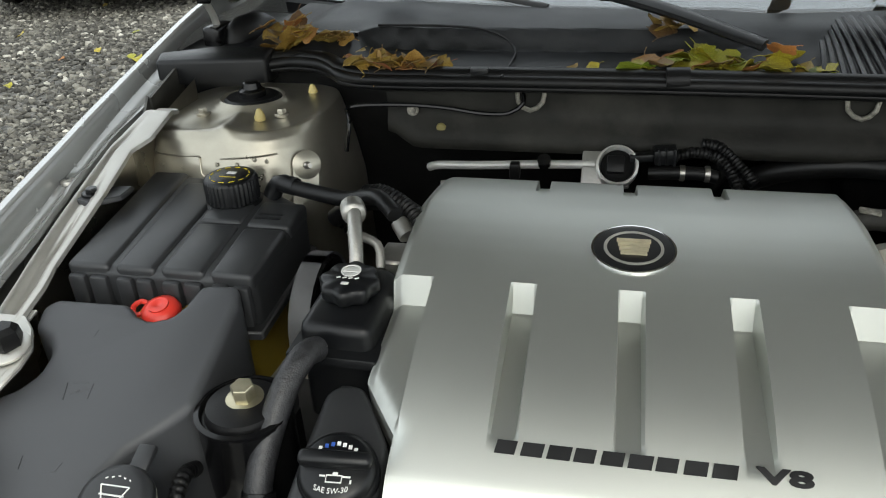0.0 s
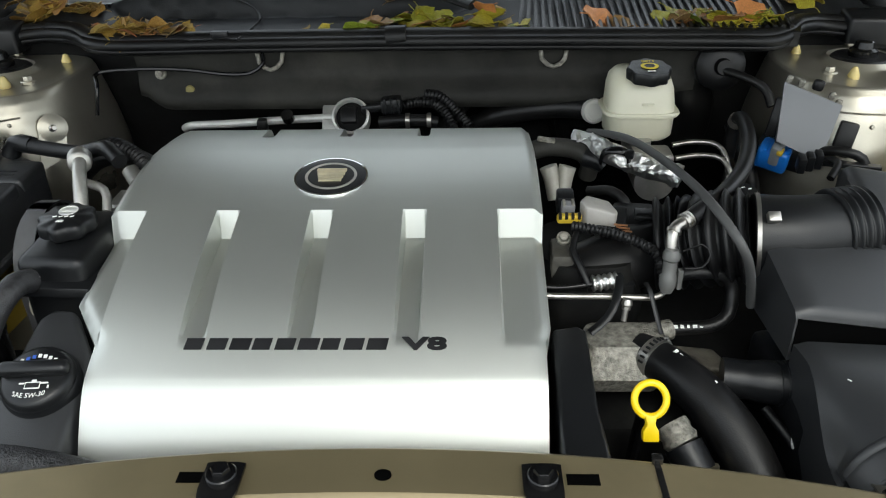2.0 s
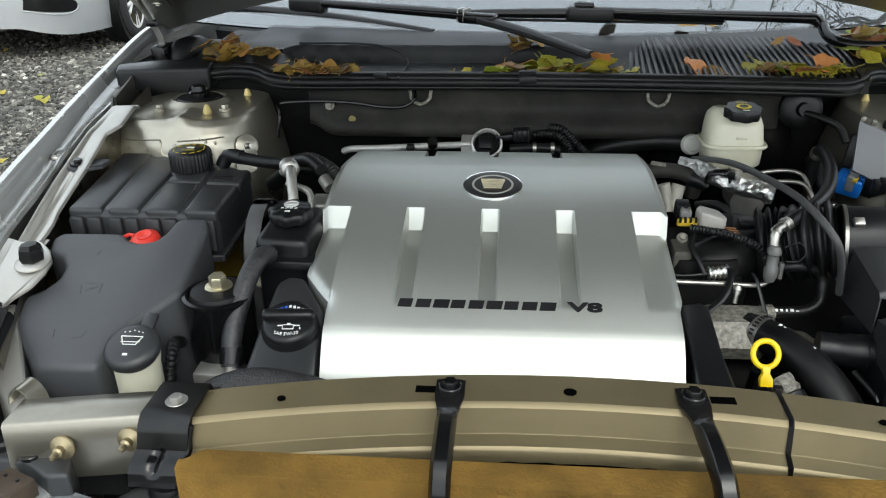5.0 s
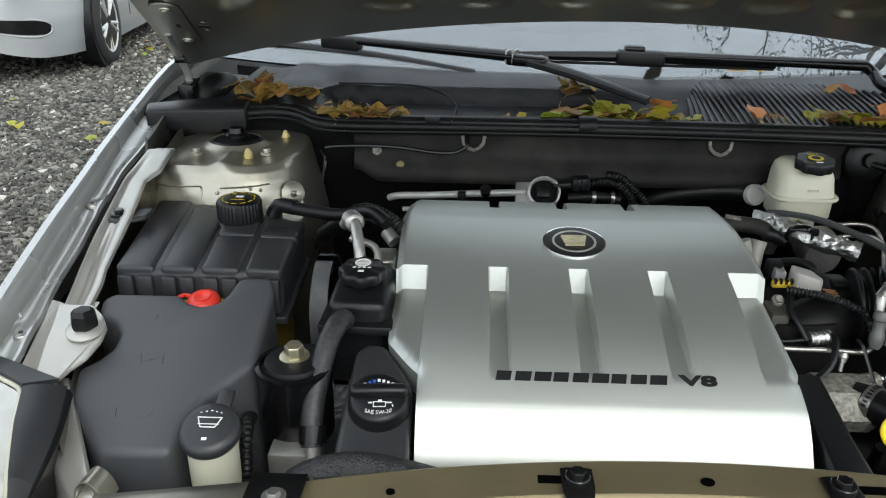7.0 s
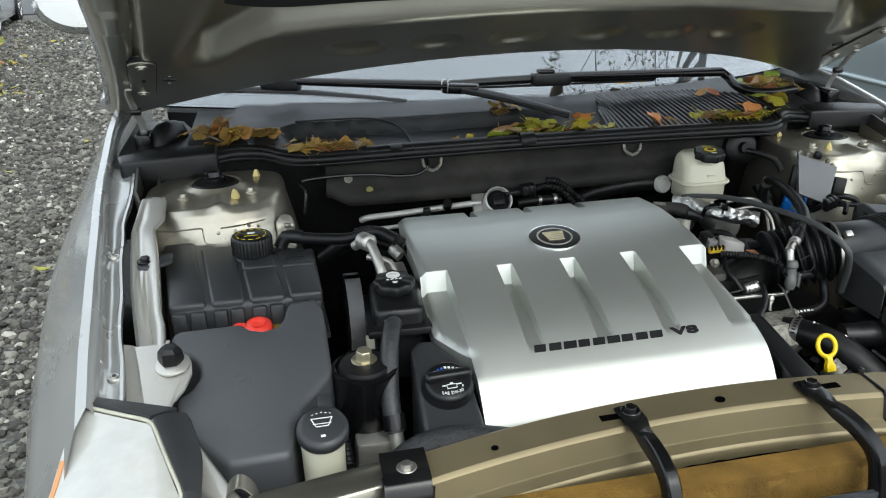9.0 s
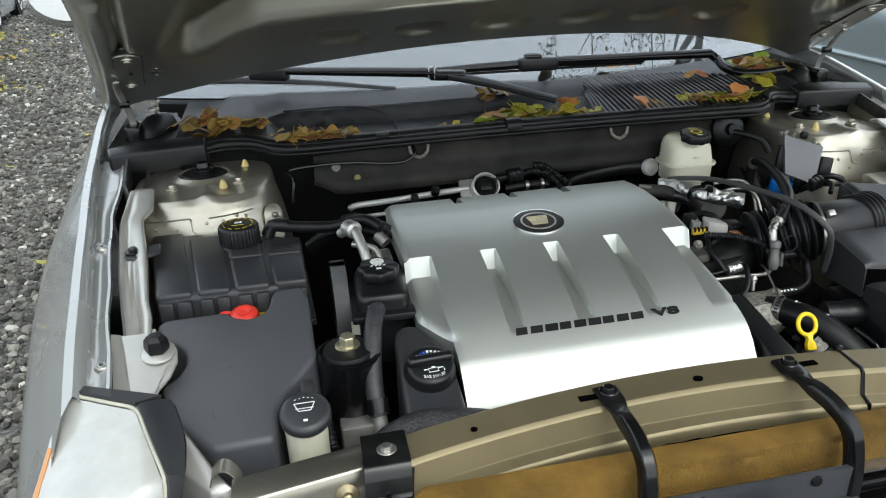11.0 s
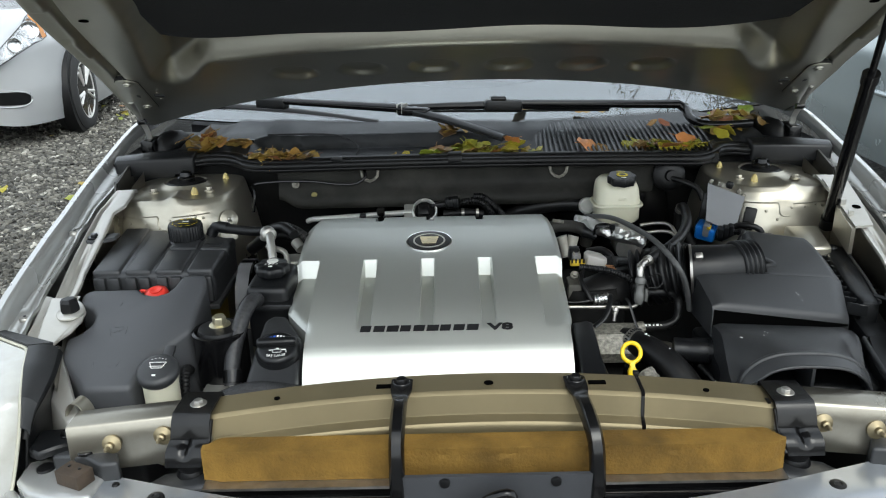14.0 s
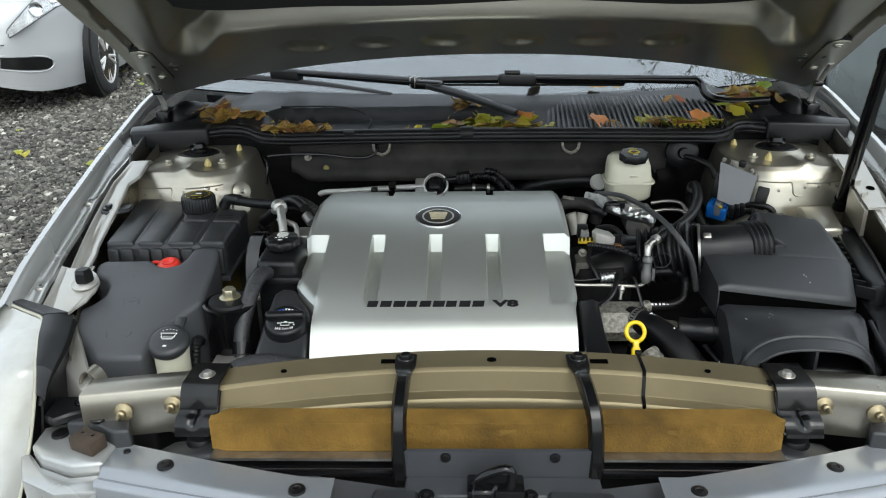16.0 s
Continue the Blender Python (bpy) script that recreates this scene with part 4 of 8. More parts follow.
# black mount brackets over the beam, with their rubber isolators
for s in (-1, 1):
    x = s * 0.387
    mb = thing("radiator_mount_bracket", "black stamped steel radiator mount bracket with a zinc bolt", "bracket", (x, 0.24, 0.78), "radiator mount brackets")
    y0, z0 = beam_y(x), beam_z(x)

    def brk(u, v, x=x, y0=y0, z0=z0, s=s):
        prof = [(0.296, 0.780), (0.291, 0.798), (0.240, 0.798), (0.234, 0.790), (0.228, 0.772), (0.227, 0.768), (0.222, 0.764), (0.214, 0.761), (0.209, 0.756), (0.207, 0.749), (0.206, 0.742)]
        k = v * (len(prof) - 1)
        i = min(int(k), len(prof) - 2)
        t = k - i
        y, z = (prof[i][j] + (prof[i + 1][j] - prof[i][j]) * t for j in (0, 1))
        w = 0.025 - 0.002 * ease(0.65, 1, v)
        groove = 0.004 * math.exp(-((u - 0.5) / 0.08) ** 2) * ease(0.35, 0.5, v) * ease(0.9, 0.75, v)
        return (x + (2 * u - 1) * w + s * 0.010 * v, y + y0 + groove, z + z0 - groove)
    part("plate", sheet(14, 30, brk, 0.003), GLOSSBLK, mb, smooth=45)
    hexbolt("bolt", (x, 0.262 + y0, 0.798 + z0), STEEL, mb, 0.0065, 0.007, 0.0115, label="zinc flange bolt")
    part("emboss", lathe([(0, 0), (1, 0), (0.9, 1), (0, 1)], pose(x - s * 0.010, 0.2440 + y0, 0.7975 + z0) @ Matrix.Diagonal((0.008, 0.0035, 0.0012, 1)), 16), GLOSSBLK, mb)
    part("notch", box((x - 0.026, 0.252 + y0, 0.792 + z0), (0.004, 0.010, 0.007)), INK, mb, smooth=0)
    for gx in (-0.018, 0.018):
        part("edge_fold", tube([(x + gx * 1.3, 0.236 + y0, 0.792 + z0), (x + gx * 1.3 + s * 0.004, 0.226 + y0, 0.766 + z0), (x + gx * 1.3 + s * 0.008, 0.206 + y0, 0.745 + z0)], 0.0026, 6), GLOSSBLK, mb, smooth=60)
    m = pose(x + s * 0.010, 0.236 + y0, 0.726 + z0)
    part("isolator", lathe([(0, -0.03), (0.020, -0.03), (0.022, -0.012), (0.018, -0.004), (0.021, 0.004), (0.021, 0.012), (0.013, 0.016), (0.012, 0.026), (0.008, 0.030), (0, 0.030)], m, 20), RUBBER, mb, "black rubber isolator")
    part("tank_shoulder", prism([(x - s * 0.03, 0.155), (x + s * 0.070, 0.150), (x + s * 0.080, 0.175), (x + s * 0.05, 0.198), (x - s * 0.03, 0.205)], lambda a, c, x=x: 0.712 - 0.35 * max(0, abs(a - x) - 0.03), 0.56, 0.01), GREYBLK, mb, "dark plastic radiator tank shoulder")

# foam strip in front of the beam
bm_ = bmesh.new()
fb = []
N = 180
for i in range(N + 1):
    x = -0.372 + 0.742 * i / N
    cut = 0.022 * ease(0.350, 0.370, abs(x)) * (1.0 if x > 0 else 0.7)
    torn = ease(-0.24, -0.10, x) * ease(0.36, 0.22, x)
    sec = [(0.194 - cut, 0.714), (0.191 - cut, 0.7585), (0.178 - 0.4 * cut, 0.7585)]
    for k in range(9):
        t = k / 8
        pit = torn * (0.0045 * max(0, noise.noise((x * 130, t * 6, 1)) + 0.15) * math.exp(-((t - 0.28) / 0.22) ** 2)) + 0.0007 * noise.noise((x * 60, t * 4, 9))
        rag = 0.0010 * noise.noise((x * 90, 3, 0)) * (t < 0.1)
        sec.append((0.1600 - 0.0015 * t + pit + rag + 0.3 * cut, 0.7565 - 0.0425 * t))
    fb.append([bm_.verts.new((x, y, z)) for y, z in sec])
K = len(fb[0])
for a, c in zip(fb, fb[1:]):
    for k in range(K):
        bm_.faces.new((a[k], a[(k + 1) % K], c[(k + 1) % K], c[k]))
bm_.faces.new(fb[0])
bm_.faces.new(fb[-1][::-1])
foam = solid("foam_strip", bm_, FOAM, "worn mustard-yellow foam baffle strip lying on the condenser", "foam", smooth=30)
# near-black strip behind the foam: shade of the gap, with a ragged edge
bm_ = bmesh.new()
fl = []
for i in range(61):
    x = -0.362 + 0.724 * i / 60
    yb = 0.2105 + beam_y(x)
    fl.append([bm_.verts.new((x, y, z)) for y, z in ((0.184, 0.744), (yb, 0.744 + beam_z(x) + 0.002 * noise.noise((x * 60, 1, 3))), (yb, 0.720), (0.184, 0.720))])
for a, c in zip(fl, fl[1:]):
    for k in range(4):
        bm_.faces.new((a[k], a[(k + 1) % 4], c[(k + 1) % 4], c[k]))
solid("gap_shade_strip", bm_, HOLE, "ragged near-black strip standing for the shade in the gap between foam and beam", "seal")
# condenser frame below the foam
cond = thing("condenser", "black condenser with a pale top edge below the foam", "radiator", (0, 0.18, 0.45))
part("core", box((0, 0.18, 0.535), (0.74, 0.05, 0.340)), RUBBER, cond)
part("top_edge", box((0, 0.172, 0.7115), (0.74, 0.056, 0.004)), STEEL, cond)
part("rail", box((0, 0.140, 0.697), (0.74, 0.012, 0.012), bevel=0.002), GLOSSBLK, cond)

# latch panel, dark sheet and fascia skin
panel = thing("latch_panel", "dark grey plastic latch panel behind the grille", "panel", (0, 0.08, 0.6))
part("sheet", prism([(-0.40, 0.170), (-0.30, 0.150), (-0.125, 0.118), (0.140, 0.118), (0.33, 0.150), (0.40, 0.165), (0.52, 0.20), (0.52, 0.06), (0.0, -0.06), (-0.52, 0.06)], lambda x, y: 0.690 + 0.10 * (y - 0.1), 0.66, 0.003, 1), PANELGREY, panel)
part("latch_plate", prism([(-0.115, 0.126), (0.132, 0.126), (0.132, 0.132), (-0.115, 0.132)], lambda x, y: 0.748 - 0.010 * ease(0.09, 0.13, abs(x - 0.011)), 0.64), PANELGREY, panel)
part("latch_lip", prism([(-0.113, 0.09), (0.132, 0.09), (0.132, 0.127), (-0.113, 0.127)], 0.700, 0.68, 0.002, 1), PANELGREY, panel)
for x in (-0.062, 0.075):
    part("rivet", lathe([(0, 0), (0.007, 0), (0.006, 0.003), (0.003, 0.004), (0, 0.003)], pose(x, 0.1258, 0.730, 90, 0, 0), 16), RUBBER, panel)
latch = thing("hood_latch", "dark steel hood latch with a hooked lever", "latch", (0.0, 0.09, 0.66))
part("plate", box((0.0, 0.095, 0.706), (0.07, 0.035, 0.02), (0, 0, 0), 0.003), GLOSSBLK, latch)
part("lever", tube([(-0.030, 0.098, 0.706), (-0.020, 0.094, 0.722), (-0.004, 0.092, 0.734), (0.012, 0.092, 0.739), (0.020, 0.092, 0.732), (0.018, 0.090, 0.715), (0.014, 0.088, 0.698)], 0.006, 8), GLOSSBLK, latch, smooth=60)
part("jaw", prism([(-0.030, 0.07), (-0.004, 0.07), (0.006, 0.09), (-0.028, 0.092)], 0.722, 0.695, 0.003, 1), GLOSSBLK, latch)
for x in (-0.085, 0.042):
    hexbolt("bolt", (x, 0.088, 0.701), GLOSSBLK, latch, 0.006, 0.006, 0.010)
part("side_cup", prism([(0.06, 0.06), (0.135, 0.055), (0.145, 0.092), (0.065, 0.096)], 0.706, 0.68, 0.004, 1), GREYBLK, panel)
part("side_cup", prism([(-0.155, 0.06), (-0.095, 0.06), (-0.095, 0.096), (-0.15, 0.098)], 0.706, 0.68, 0.004, 1), GREYBLK, panel)

# edges of the lamps: each axis against the share of the way down
LAMP_IN = ([(0, 0.652), (0.15, 0.635), (0.3, 0.615), (0.42, 0.617), (0.6, 0.628), (0.8, 0.640), (1, 0.645)],
           [(0, 0.306), (0.15, 0.258), (0.3, 0.206), (0.42, 0.190), (0.6, 0.165), (0.8, 0.120), (1, 0.060)],
           [(0, 0.832), (0.15, 0.826), (0.3, 0.810), (0.42, 0.768), (0.6, 0.700), (0.8, 0.620), (1, 0.530)])
LAMP_OUT = ([(0, 0.733), (0.15, 0.743), (0.3, 0.752), (0.6, 0.785), (1, 0.800)],
            [(0, 0.350), (0.15, 0.318), (0.3, 0.265), (0.6, 0.150), (1, 0.000)],
            [(0, 0.836), (0.15, 0.815), (0.3, 0.788), (0.6, 0.710), (1, 0.520)])
RIMGREY = mat("yellowed_rim", (0.42, 0.41, 0.33), 0.35, 0, 0.1, 30)
PALEREF = mat("pale_reflector", (0.6, 0.59, 0.55), 0.25, 0.6, 0.1, 20)
for s in (-1, 1):
    fas = thing("bumper_fascia", "pale silver bumper skin edge with black push clips", "bumper", (s * 0.38, 0.1, 0.6), "bumper skin halves")

    def skin(u, v, s=s):
        x = 0.200 + 0.305 * u
        back = 0.108 + 0.32 * max(0, x - 0.23) ** 1.15
        w = 0.060 + 0.02 * u
        k = v
        y = back - w * min(1, k / 0.6) - 0.035 * ease(0.55, 1.0, k)
        z = 0.712 - 0.10 * ease(0.55, 1.0, k) - 0.006 * math.exp(-((k - 0.5) / 0.05) ** 2)
        return (s * x, y, z)
    part("skin", sheet(40, 30, skin, 0.003), FASCIA, fas, smooth=50)
    for x in (0.243, 0.423):
        back = 0.108 + 0.32 * max(0, x - 0.23) ** 1.15
        part("push_clip", lathe([(0, 0), (0.011, 0), (0.010, 0.003), (0.005, 0.004), (0.004, 0.003), (0, 0.003)], pose(s * x, back - 0.027, 0.7125), 20), RUBBER, fas)
    part("push_clip", lathe([(0, 0), (0.005, 0), (0.004, 0.002), (0, 0.002)], pose(s * 0.485, 0.158, 0.7125), 14), RUBBER, fas)
    part("fog_grille", prism([(s * 0.16, -0.05), (s * 0.50, 0.02), (s * 0.50, 0.05), (s * 0.16, -0.02)], 0.60, 0.40), RUBBER, fas)
    cor = thing("fascia_corner", "pale silver corner panel beside the headlamp", "panel", (s * 0.57, 0.2, 0.6), "corner panels")
    cpoly = [(s * 0.618, 0.165), (s * 0.623, 0.208), (s * 0.590, 0.222), (s * 0.513, 0.212), (s * 0.503, 0.196), (s * 0.505, 0.130), (s * 0.545, 0.124), (s * 0.59, 0.140)]
    part("panel", prism(cpoly, 0.716, 0.52, 0.005, 3), OUTER, cor)
    part("lip", prism([(s * 0.626, 0.172), (s * 0.594, 0.140), (s * 0.545, 0.119), (s * 0.508, 0.126), (s * 0.500, 0.092), (s * 0.55, 0.085), (s * 0.605, 0.112), (s * 0.636, 0.165)], 0.702, 0.48, 0.004, 2), OUTER, cor)
    part("push_clip", lathe([(0, 0), (0.012, 0), (0.011, 0.003), (0.006, 0.0045), (0, 0.003)], pose(s * 0.590, 0.190, 0.7165), 20), RUBBER, cor)
    sb = thing("side_brace", "dark grey plastic shield with black bolts", "bracket", (s * 0.55, 0.25, 0.70), "dark shields beside the lamps")
    part("shield", prism([(s * 0.578, 0.186), (s * 0.572, 0.222), (s * 0.560, 0.238), (s * 0.532, 0.234), (s * 0.499, 0.207), (s * 0.482, 0.170), (s * 0.505, 0.166), (s * 0.535, 0.186)], 0.738, 0.62, 0.005), GREYBLK, sb)
    part("arm", prism([(s * 0.612, 0.235), (s * 0.565, 0.239), (s * 0.546, 0.229), (s * 0.545, 0.208), (s * 0.572, 0.192), (s * 0.590, 0.178), (s * 0.608, 0.19)], 0.748, 0.737, 0.003, 1), BLACK, sb)
    hexbolt("bolt", (s * 0.535, 0.196, 0.738), GLOSSBLK, sb, 0.007, 0.008, 0.012)
    hexbolt("bolt", (s * 0.568, 0.220, 0.748), GLOSSBLK, sb, 0.006, 0.007, 0.010)
    part("tab", sheet(14, 4, lambda u, v, s=s: (s * (0.578 - 0.034 * u), 0.238 + 0.026 * v - 0.008 * u, 0.766 + 0.022 * math.sin(math.pi * u) ** 0.6 - 0.003 * v), 0.0016), CHAMP, sb, "pale folded sheet tab", smooth=40)

    # headlamp: housing, rim, pale opaque lens coloured for haze and sky, reflector
    hl = thing("headlamp", "headlamp with haze and sky reflection in its lens colour, pale rim and black seal", "headlamp", (s * 0.70, 0.25, 0.72), "headlamps")

    def lens(u, v, s=s, o=0.0):
        a = [lerp_table(t, v) for t in LAMP_IN]
        c = [lerp_table(t, v) for t in LAMP_OUT]
        x, y, z = (p + (q - p) * u for p, q in zip(a, c))
        k = math.sin(math.pi * u ** 0.8) * ease(0.0, 0.35, v)
        return (s * (x + o * 0.2), y - 0.030 * k + o * 0.9, z + 0.012 * k * (1 - v) - o * 0.4)
    part("housing", sheet(12, 20, lambda u, v, s=s: Vector(lens(u, v, s, 0.06)), 0.01), PALEREF, hl, "pale reflector")
    part("lens", sheet(20, 30, lambda u, v, s=s: Vector(lens(u, v, s)), 0.004), LENS, hl, "opaque pale lens, haze and sky reflection put into its colour", smooth=60).visible_shadow = False
    part("rim", tube([Vector(lens(0.0, v, s)) + Vector((-s * 0.002, 0.002, 0.002)) for v in (0.95, 0.8, 0.6, 0.45, 0.36, 0.3, 0.2, 0.1, 0.03)] + [Vector(lens(u, 0.0, s)) + Vector((0, 0.003, 0.002)) for u in (0.05, 0.3, 0.6, 0.9)], 0.0024, 8), RIMGREY, hl, "yellowed pale rim", smooth=60)

    def shroud(u, v, s=s):
        v = v * 0.40
        p = Vector(lens(0.0, v, s))
        w = 0.029 - 0.024 * ease(0.12, 0.40, v)
        return p + Vector((-s * (0.004 + w * u), 0.020 * (1 - 2 * v) * u, 0.003 - 0.012 * u * u))
    part("shroud", sheet(6, 20, shroud, 0.005), GREYBLK, hl, "black plastic shroud")
    part("shroud_seal", tube([shroud(1.0, k / 5, s) + Vector((s * 0.004, 0, -0.007)) for k in range(6)], lambda t: 0.010 - 0.005 * t, 8), RUBBER, hl, "torn black foam seal", smooth=60)
    part("shroud_wall", sheet(4, 14, lambda u, v, s=s: shroud(1.0, v, s) + Vector((s * (0.004 + 0.03 * u), 0, -0.008 - 0.14 * u)), 0.003), BLACK, hl)
    part("shroud_top", sheet(14, 4, lambda u, v, s=s: Vector(lens(u, 0.0, s)) + Vector((-s * 0.024 * v * (1 - u), 0.005 + 0.022 * v, 0.002 - 0.008 * v)), 0.005), GREYBLK, hl, "black plastic shroud")
    part("lamp_side", sheet(4, 14, lambda u, v, s=s: Vector(lens(0.0, 0.30 + 0.7 * v, s)) + Vector((s * 0.004, 0.004 + 0.10 * u, -0.002)), 0.003), BLACK, hl, "black side of the lamp body")
    part("side_marker", sheet(4, 12, lambda u, v, s=s: Vector(lens(0.955 + 0.04 * u, 0.20 + 0.75 * v, s, -0.002)), 0.003), ORANGEP, hl, "amber side marker")

# rusty block left on the corner
blk = solid("rubber_block", box((-0.536, 0.160, 0.7265), (0.040, 0.026, 0.020), (0, 0, -24), 0.0015), RUST, "small brown block with two holes on the corner panel", "block")
for dx in (-0.008, 0.008):
    part("hole", lathe([(0, 0), (0.002, 0), (0.002, 0.002), (0, 0.002)], pose(-0.536 + dx, 0.163 - dx * 0.4, 0.7365), 8), INK, blk)

# lamp mount plates and battery tray edges beside the rails
for s in (-1, 1):
    mp = thing("lamp_mount_plate", "pale metal apron plate with a round black bumper", "bracket", (s * 0.66, 0.42, 0.83), "apron plates")
    pl = lambda x, y: apron_z(y) + 0.001 - 0.006 * ease(0.40, 0.37, y)
    part("plate", prism([(s * x, y) for x, y in ((0.690, 0.462), (0.682, 0.430), (0.676, 0.40), (0.668, 0.36), (0.662, 0.318), (0.638, 0.312), (0.641, 0.350), (0.636, 0.366), (0.624, 0.382), (0.6165, 0.403), (0.6185, 0.425), (0.632, 0.446), (0.650, 0.462))], pl, lambda x, y: pl(x, y) - 0.004, 0.0015, 1), RAILP, mp, smooth=30)
    part("washer", lathe([(0, 0), (0.021, 0), (0.021, 0.002), (0.019, 0.0035), (0, 0.004)], pose(s * 0.640, 0.420, pl(0, 0.42), 11, 0, 0), 28), RAILP, mp)
    part("bumper_stop", lathe([(0, 0), (0.0140, 0), (0.0155, 0.006), (0.0140, 0.016), (0.0095, 0.021), (0, 0.0215)], pose(s * 0.641, 0.422, pl(0, 0.42) + 0.003), 6), RUBBER, mp, "black hexagonal rubber stop", smooth=20)
    part("floor", sheet(16, 6, lambda u, v, s=s: (s * (seam_x(0.325 + 0.15 * u) - 0.001 + (0.650 - seam_x(0.325 + 0.15 * u)) * v), 0.325 + 0.15 * u, apron_z(0.325 + 0.15 * u) - 0.010 + 0.004 * math.cos(v * 7)), 0.002), RAILP, mp, "pale pressed channel beside the stop")
    part("slope", prism([(s * 0.70, 0.36), (s * 0.640, 0.374), (s * 0.572, 0.262), (s * 0.552, 0.237), (s * 0.578, 0.235)], plane((s * 0.66, 0.37, 0.808), (s * 0.56, 0.25, 0.765), (s * 0.62, 0.24, 0.765)), 0.70, 0.003, 1), RAILP, mp, "pale sloping apron")

# ---- engine block and tray: dark mass added under the covers to hide the ground ----
eng = thing("engine", "dark dusty engine block under its silver cover", "engine", (-0.08, 0.6, 0.3))
part("block", box((-0.085, 0.585, 0.56), (0.42, 0.40, 0.44), bevel=0.02), WALLM, eng)
part("transaxle", box((0.30, 0.60, 0.52), (0.30, 0.30, 0.36), bevel=0.03), WALLM, eng)
part("rear_bank", prism([(-0.34, 0.80), (0.16, 0.80), (0.16, 0.905), (-0.34, 0.905)], 0.805, 0.4, 0.02), WALLM, eng, "dark rear cylinder bank")
# added unseen tray closes the bay below and keeps its gaps dark
tray = solid("bay_blocker", box((0, 0.62, 0.28), (1.30, 0.80, 0.03), bevel=0.004), RUBBER, "unseen black tray added to block the ground below the engine bay", "tray", kind="structure")
fan = thing("fan_shroud", "black radiator fan shroud behind the beam", "shroud", (0, 0.30, 0.5))
part("shroud", box((0, 0.268, 0.52), (0.74, 0.03, 0.44), bevel=0.008), BLACK, fan)

# ---- engine cover ----
cover = thing("engine_cover", "brushed silver plastic engine cover with slots and black lettering", "engine cover", (-0.085, 0.57, 0.70))
CB = [(0.301, 0.69), (0.31, 0.716), (0.326, 0.7495), (0.345, 0.775), (0.358, 0.789), (0.367, 0.7957), (0.38, 0.8035), (0.394, 0.8115), (0.41, 0.82), (0.425, 0.8272), (0.44, 0.8336), (0.455, 0.8393), (0.47, 0.8446), (0.485, 0.8495), (0.5, 0.8538), (0.518, 0.8585), (0.536, 0.8628), (0.5525, 0.8663), (0.575, 0.8703), (0.6, 0.8737), (0.625, 0.8759), (0.65, 0.8773), (0.69, 0.878), (0.74, 0.875), (0.775, 0.871), (0.787, 0.866), (0.796, 0.856), (0.8, 0.842), (0.803, 0.8)]
CL = [(0.325, -0.272), (0.398, -0.273), (0.402, -0.276), (0.452, -0.311), (0.552, -0.310), (0.70, -0.314), (0.77, -0.308), (0.803, -0.300)]
CR = [(0.325, 0.130), (0.403, 0.131), (0.417, 0.137), (0.552, 0.139), (0.70, 0.141), (0.803, 0.139)]
SLOTS = [(-0.196, -0.174), (-0.099, -0.077), (-0.003, 0.019)]


def cover_z(x, y):
    z = lerp_table(CB, y)
    floor = 0.8130 + 0.165 * (y - 0.40)
    wing = x < -0.2715 or x > 0.0935
    slot = any(a < x < c for a, c in SLOTS)
    if (wing or slot) and 0.40 < y < 0.5525:
        wall = 0.8663 - (0.5525 - y) * 3.4
        z = min(z, max(floor, wall))
    if y > 0.738 and any(a + 0.004 < x < c - 0.004 for a, c in SLOTS):
        z -= 0.010 * ease(0.738, 0.746, y)
    edge = min(x - lerp_table(CL, y), lerp_table(CR, y) - x)
    z -= 0.007 * ease(0.010, 0.0, edge) * ease(0.36, 0.42, y)
    return z


xs = sorted(set([round(-0.314 + 0.0065 * i, 4) for i in range(71)] + [c + d for s_ in SLOTS for c in s_ for d in (-0.0012, 0.0012)] + [s_[0] + d for s_ in SLOTS for d in (0.0033, 0.0047, 0.0173, 0.0187)] + [-0.2727, -0.2703, 0.0923, 0.0947] + [lerp_table(CL, 0.6) + d for d in (0.002, 0.005, 0.008)] + [0.138, 0.136, 0.133, 0.130]))
ys = sorted(set([0.301 + 0.006 * i for i in range(84)] + [0.333, 0.345, 0.355, 0.3625, 0.366, 0.372, 0.5525, 0.5505, 0.549, 0.5465, 0.544, 0.5415, 0.539, 0.534, 0.530, 0.8035]))
ys = [y for y in ys if y <= 0.8035]
bm_ = bmesh.new()
grid = []
for y in ys:
    a, c = lerp_table(CL, y), lerp_table(CR, y)
    row = []
    for x in xs:
        xx = min(max(x, a), c)
        row.append(bm_.verts.new((xx, y, cover_z(x if a < x < c else xx, y))))
    grid.append(row)
for i in range(len(ys) - 1):
    for j in range(len(xs) - 1):
        q = (grid[i][j], grid[i][j + 1], grid[i + 1][j + 1], grid[i + 1][j])
        bm_.faces.new(q)
bmesh.ops.remove_doubles(bm_, verts=bm_.verts, dist=0.0002)
bound = [e for e in bm_.edges if len(e.link_faces) == 1]
ex = bmesh.ops.extrude_edge_only(bm_, edges=bound)
for v in [g for g in ex["geom"] if isinstance(g, bmesh.types.BMVert)]:
    v.co.z = min(v.co.z - 0.018, max(v.co.z - 0.03, 0.62))
    v.co.x += 0.002 * (1 if v.co.x < -0.08 else -1)
part("shell", bm_, COVER, cover, "silver painted shell with three slots", smooth=34)


def on_cover(cx, cy, scale_y=1.0):
    def f(x, y, h):
        X, Y = cx + x, cy + y * scale_y
        return Vector((X, Y, lerp_table(CB, Y) + 0.0006 + h))
    return f


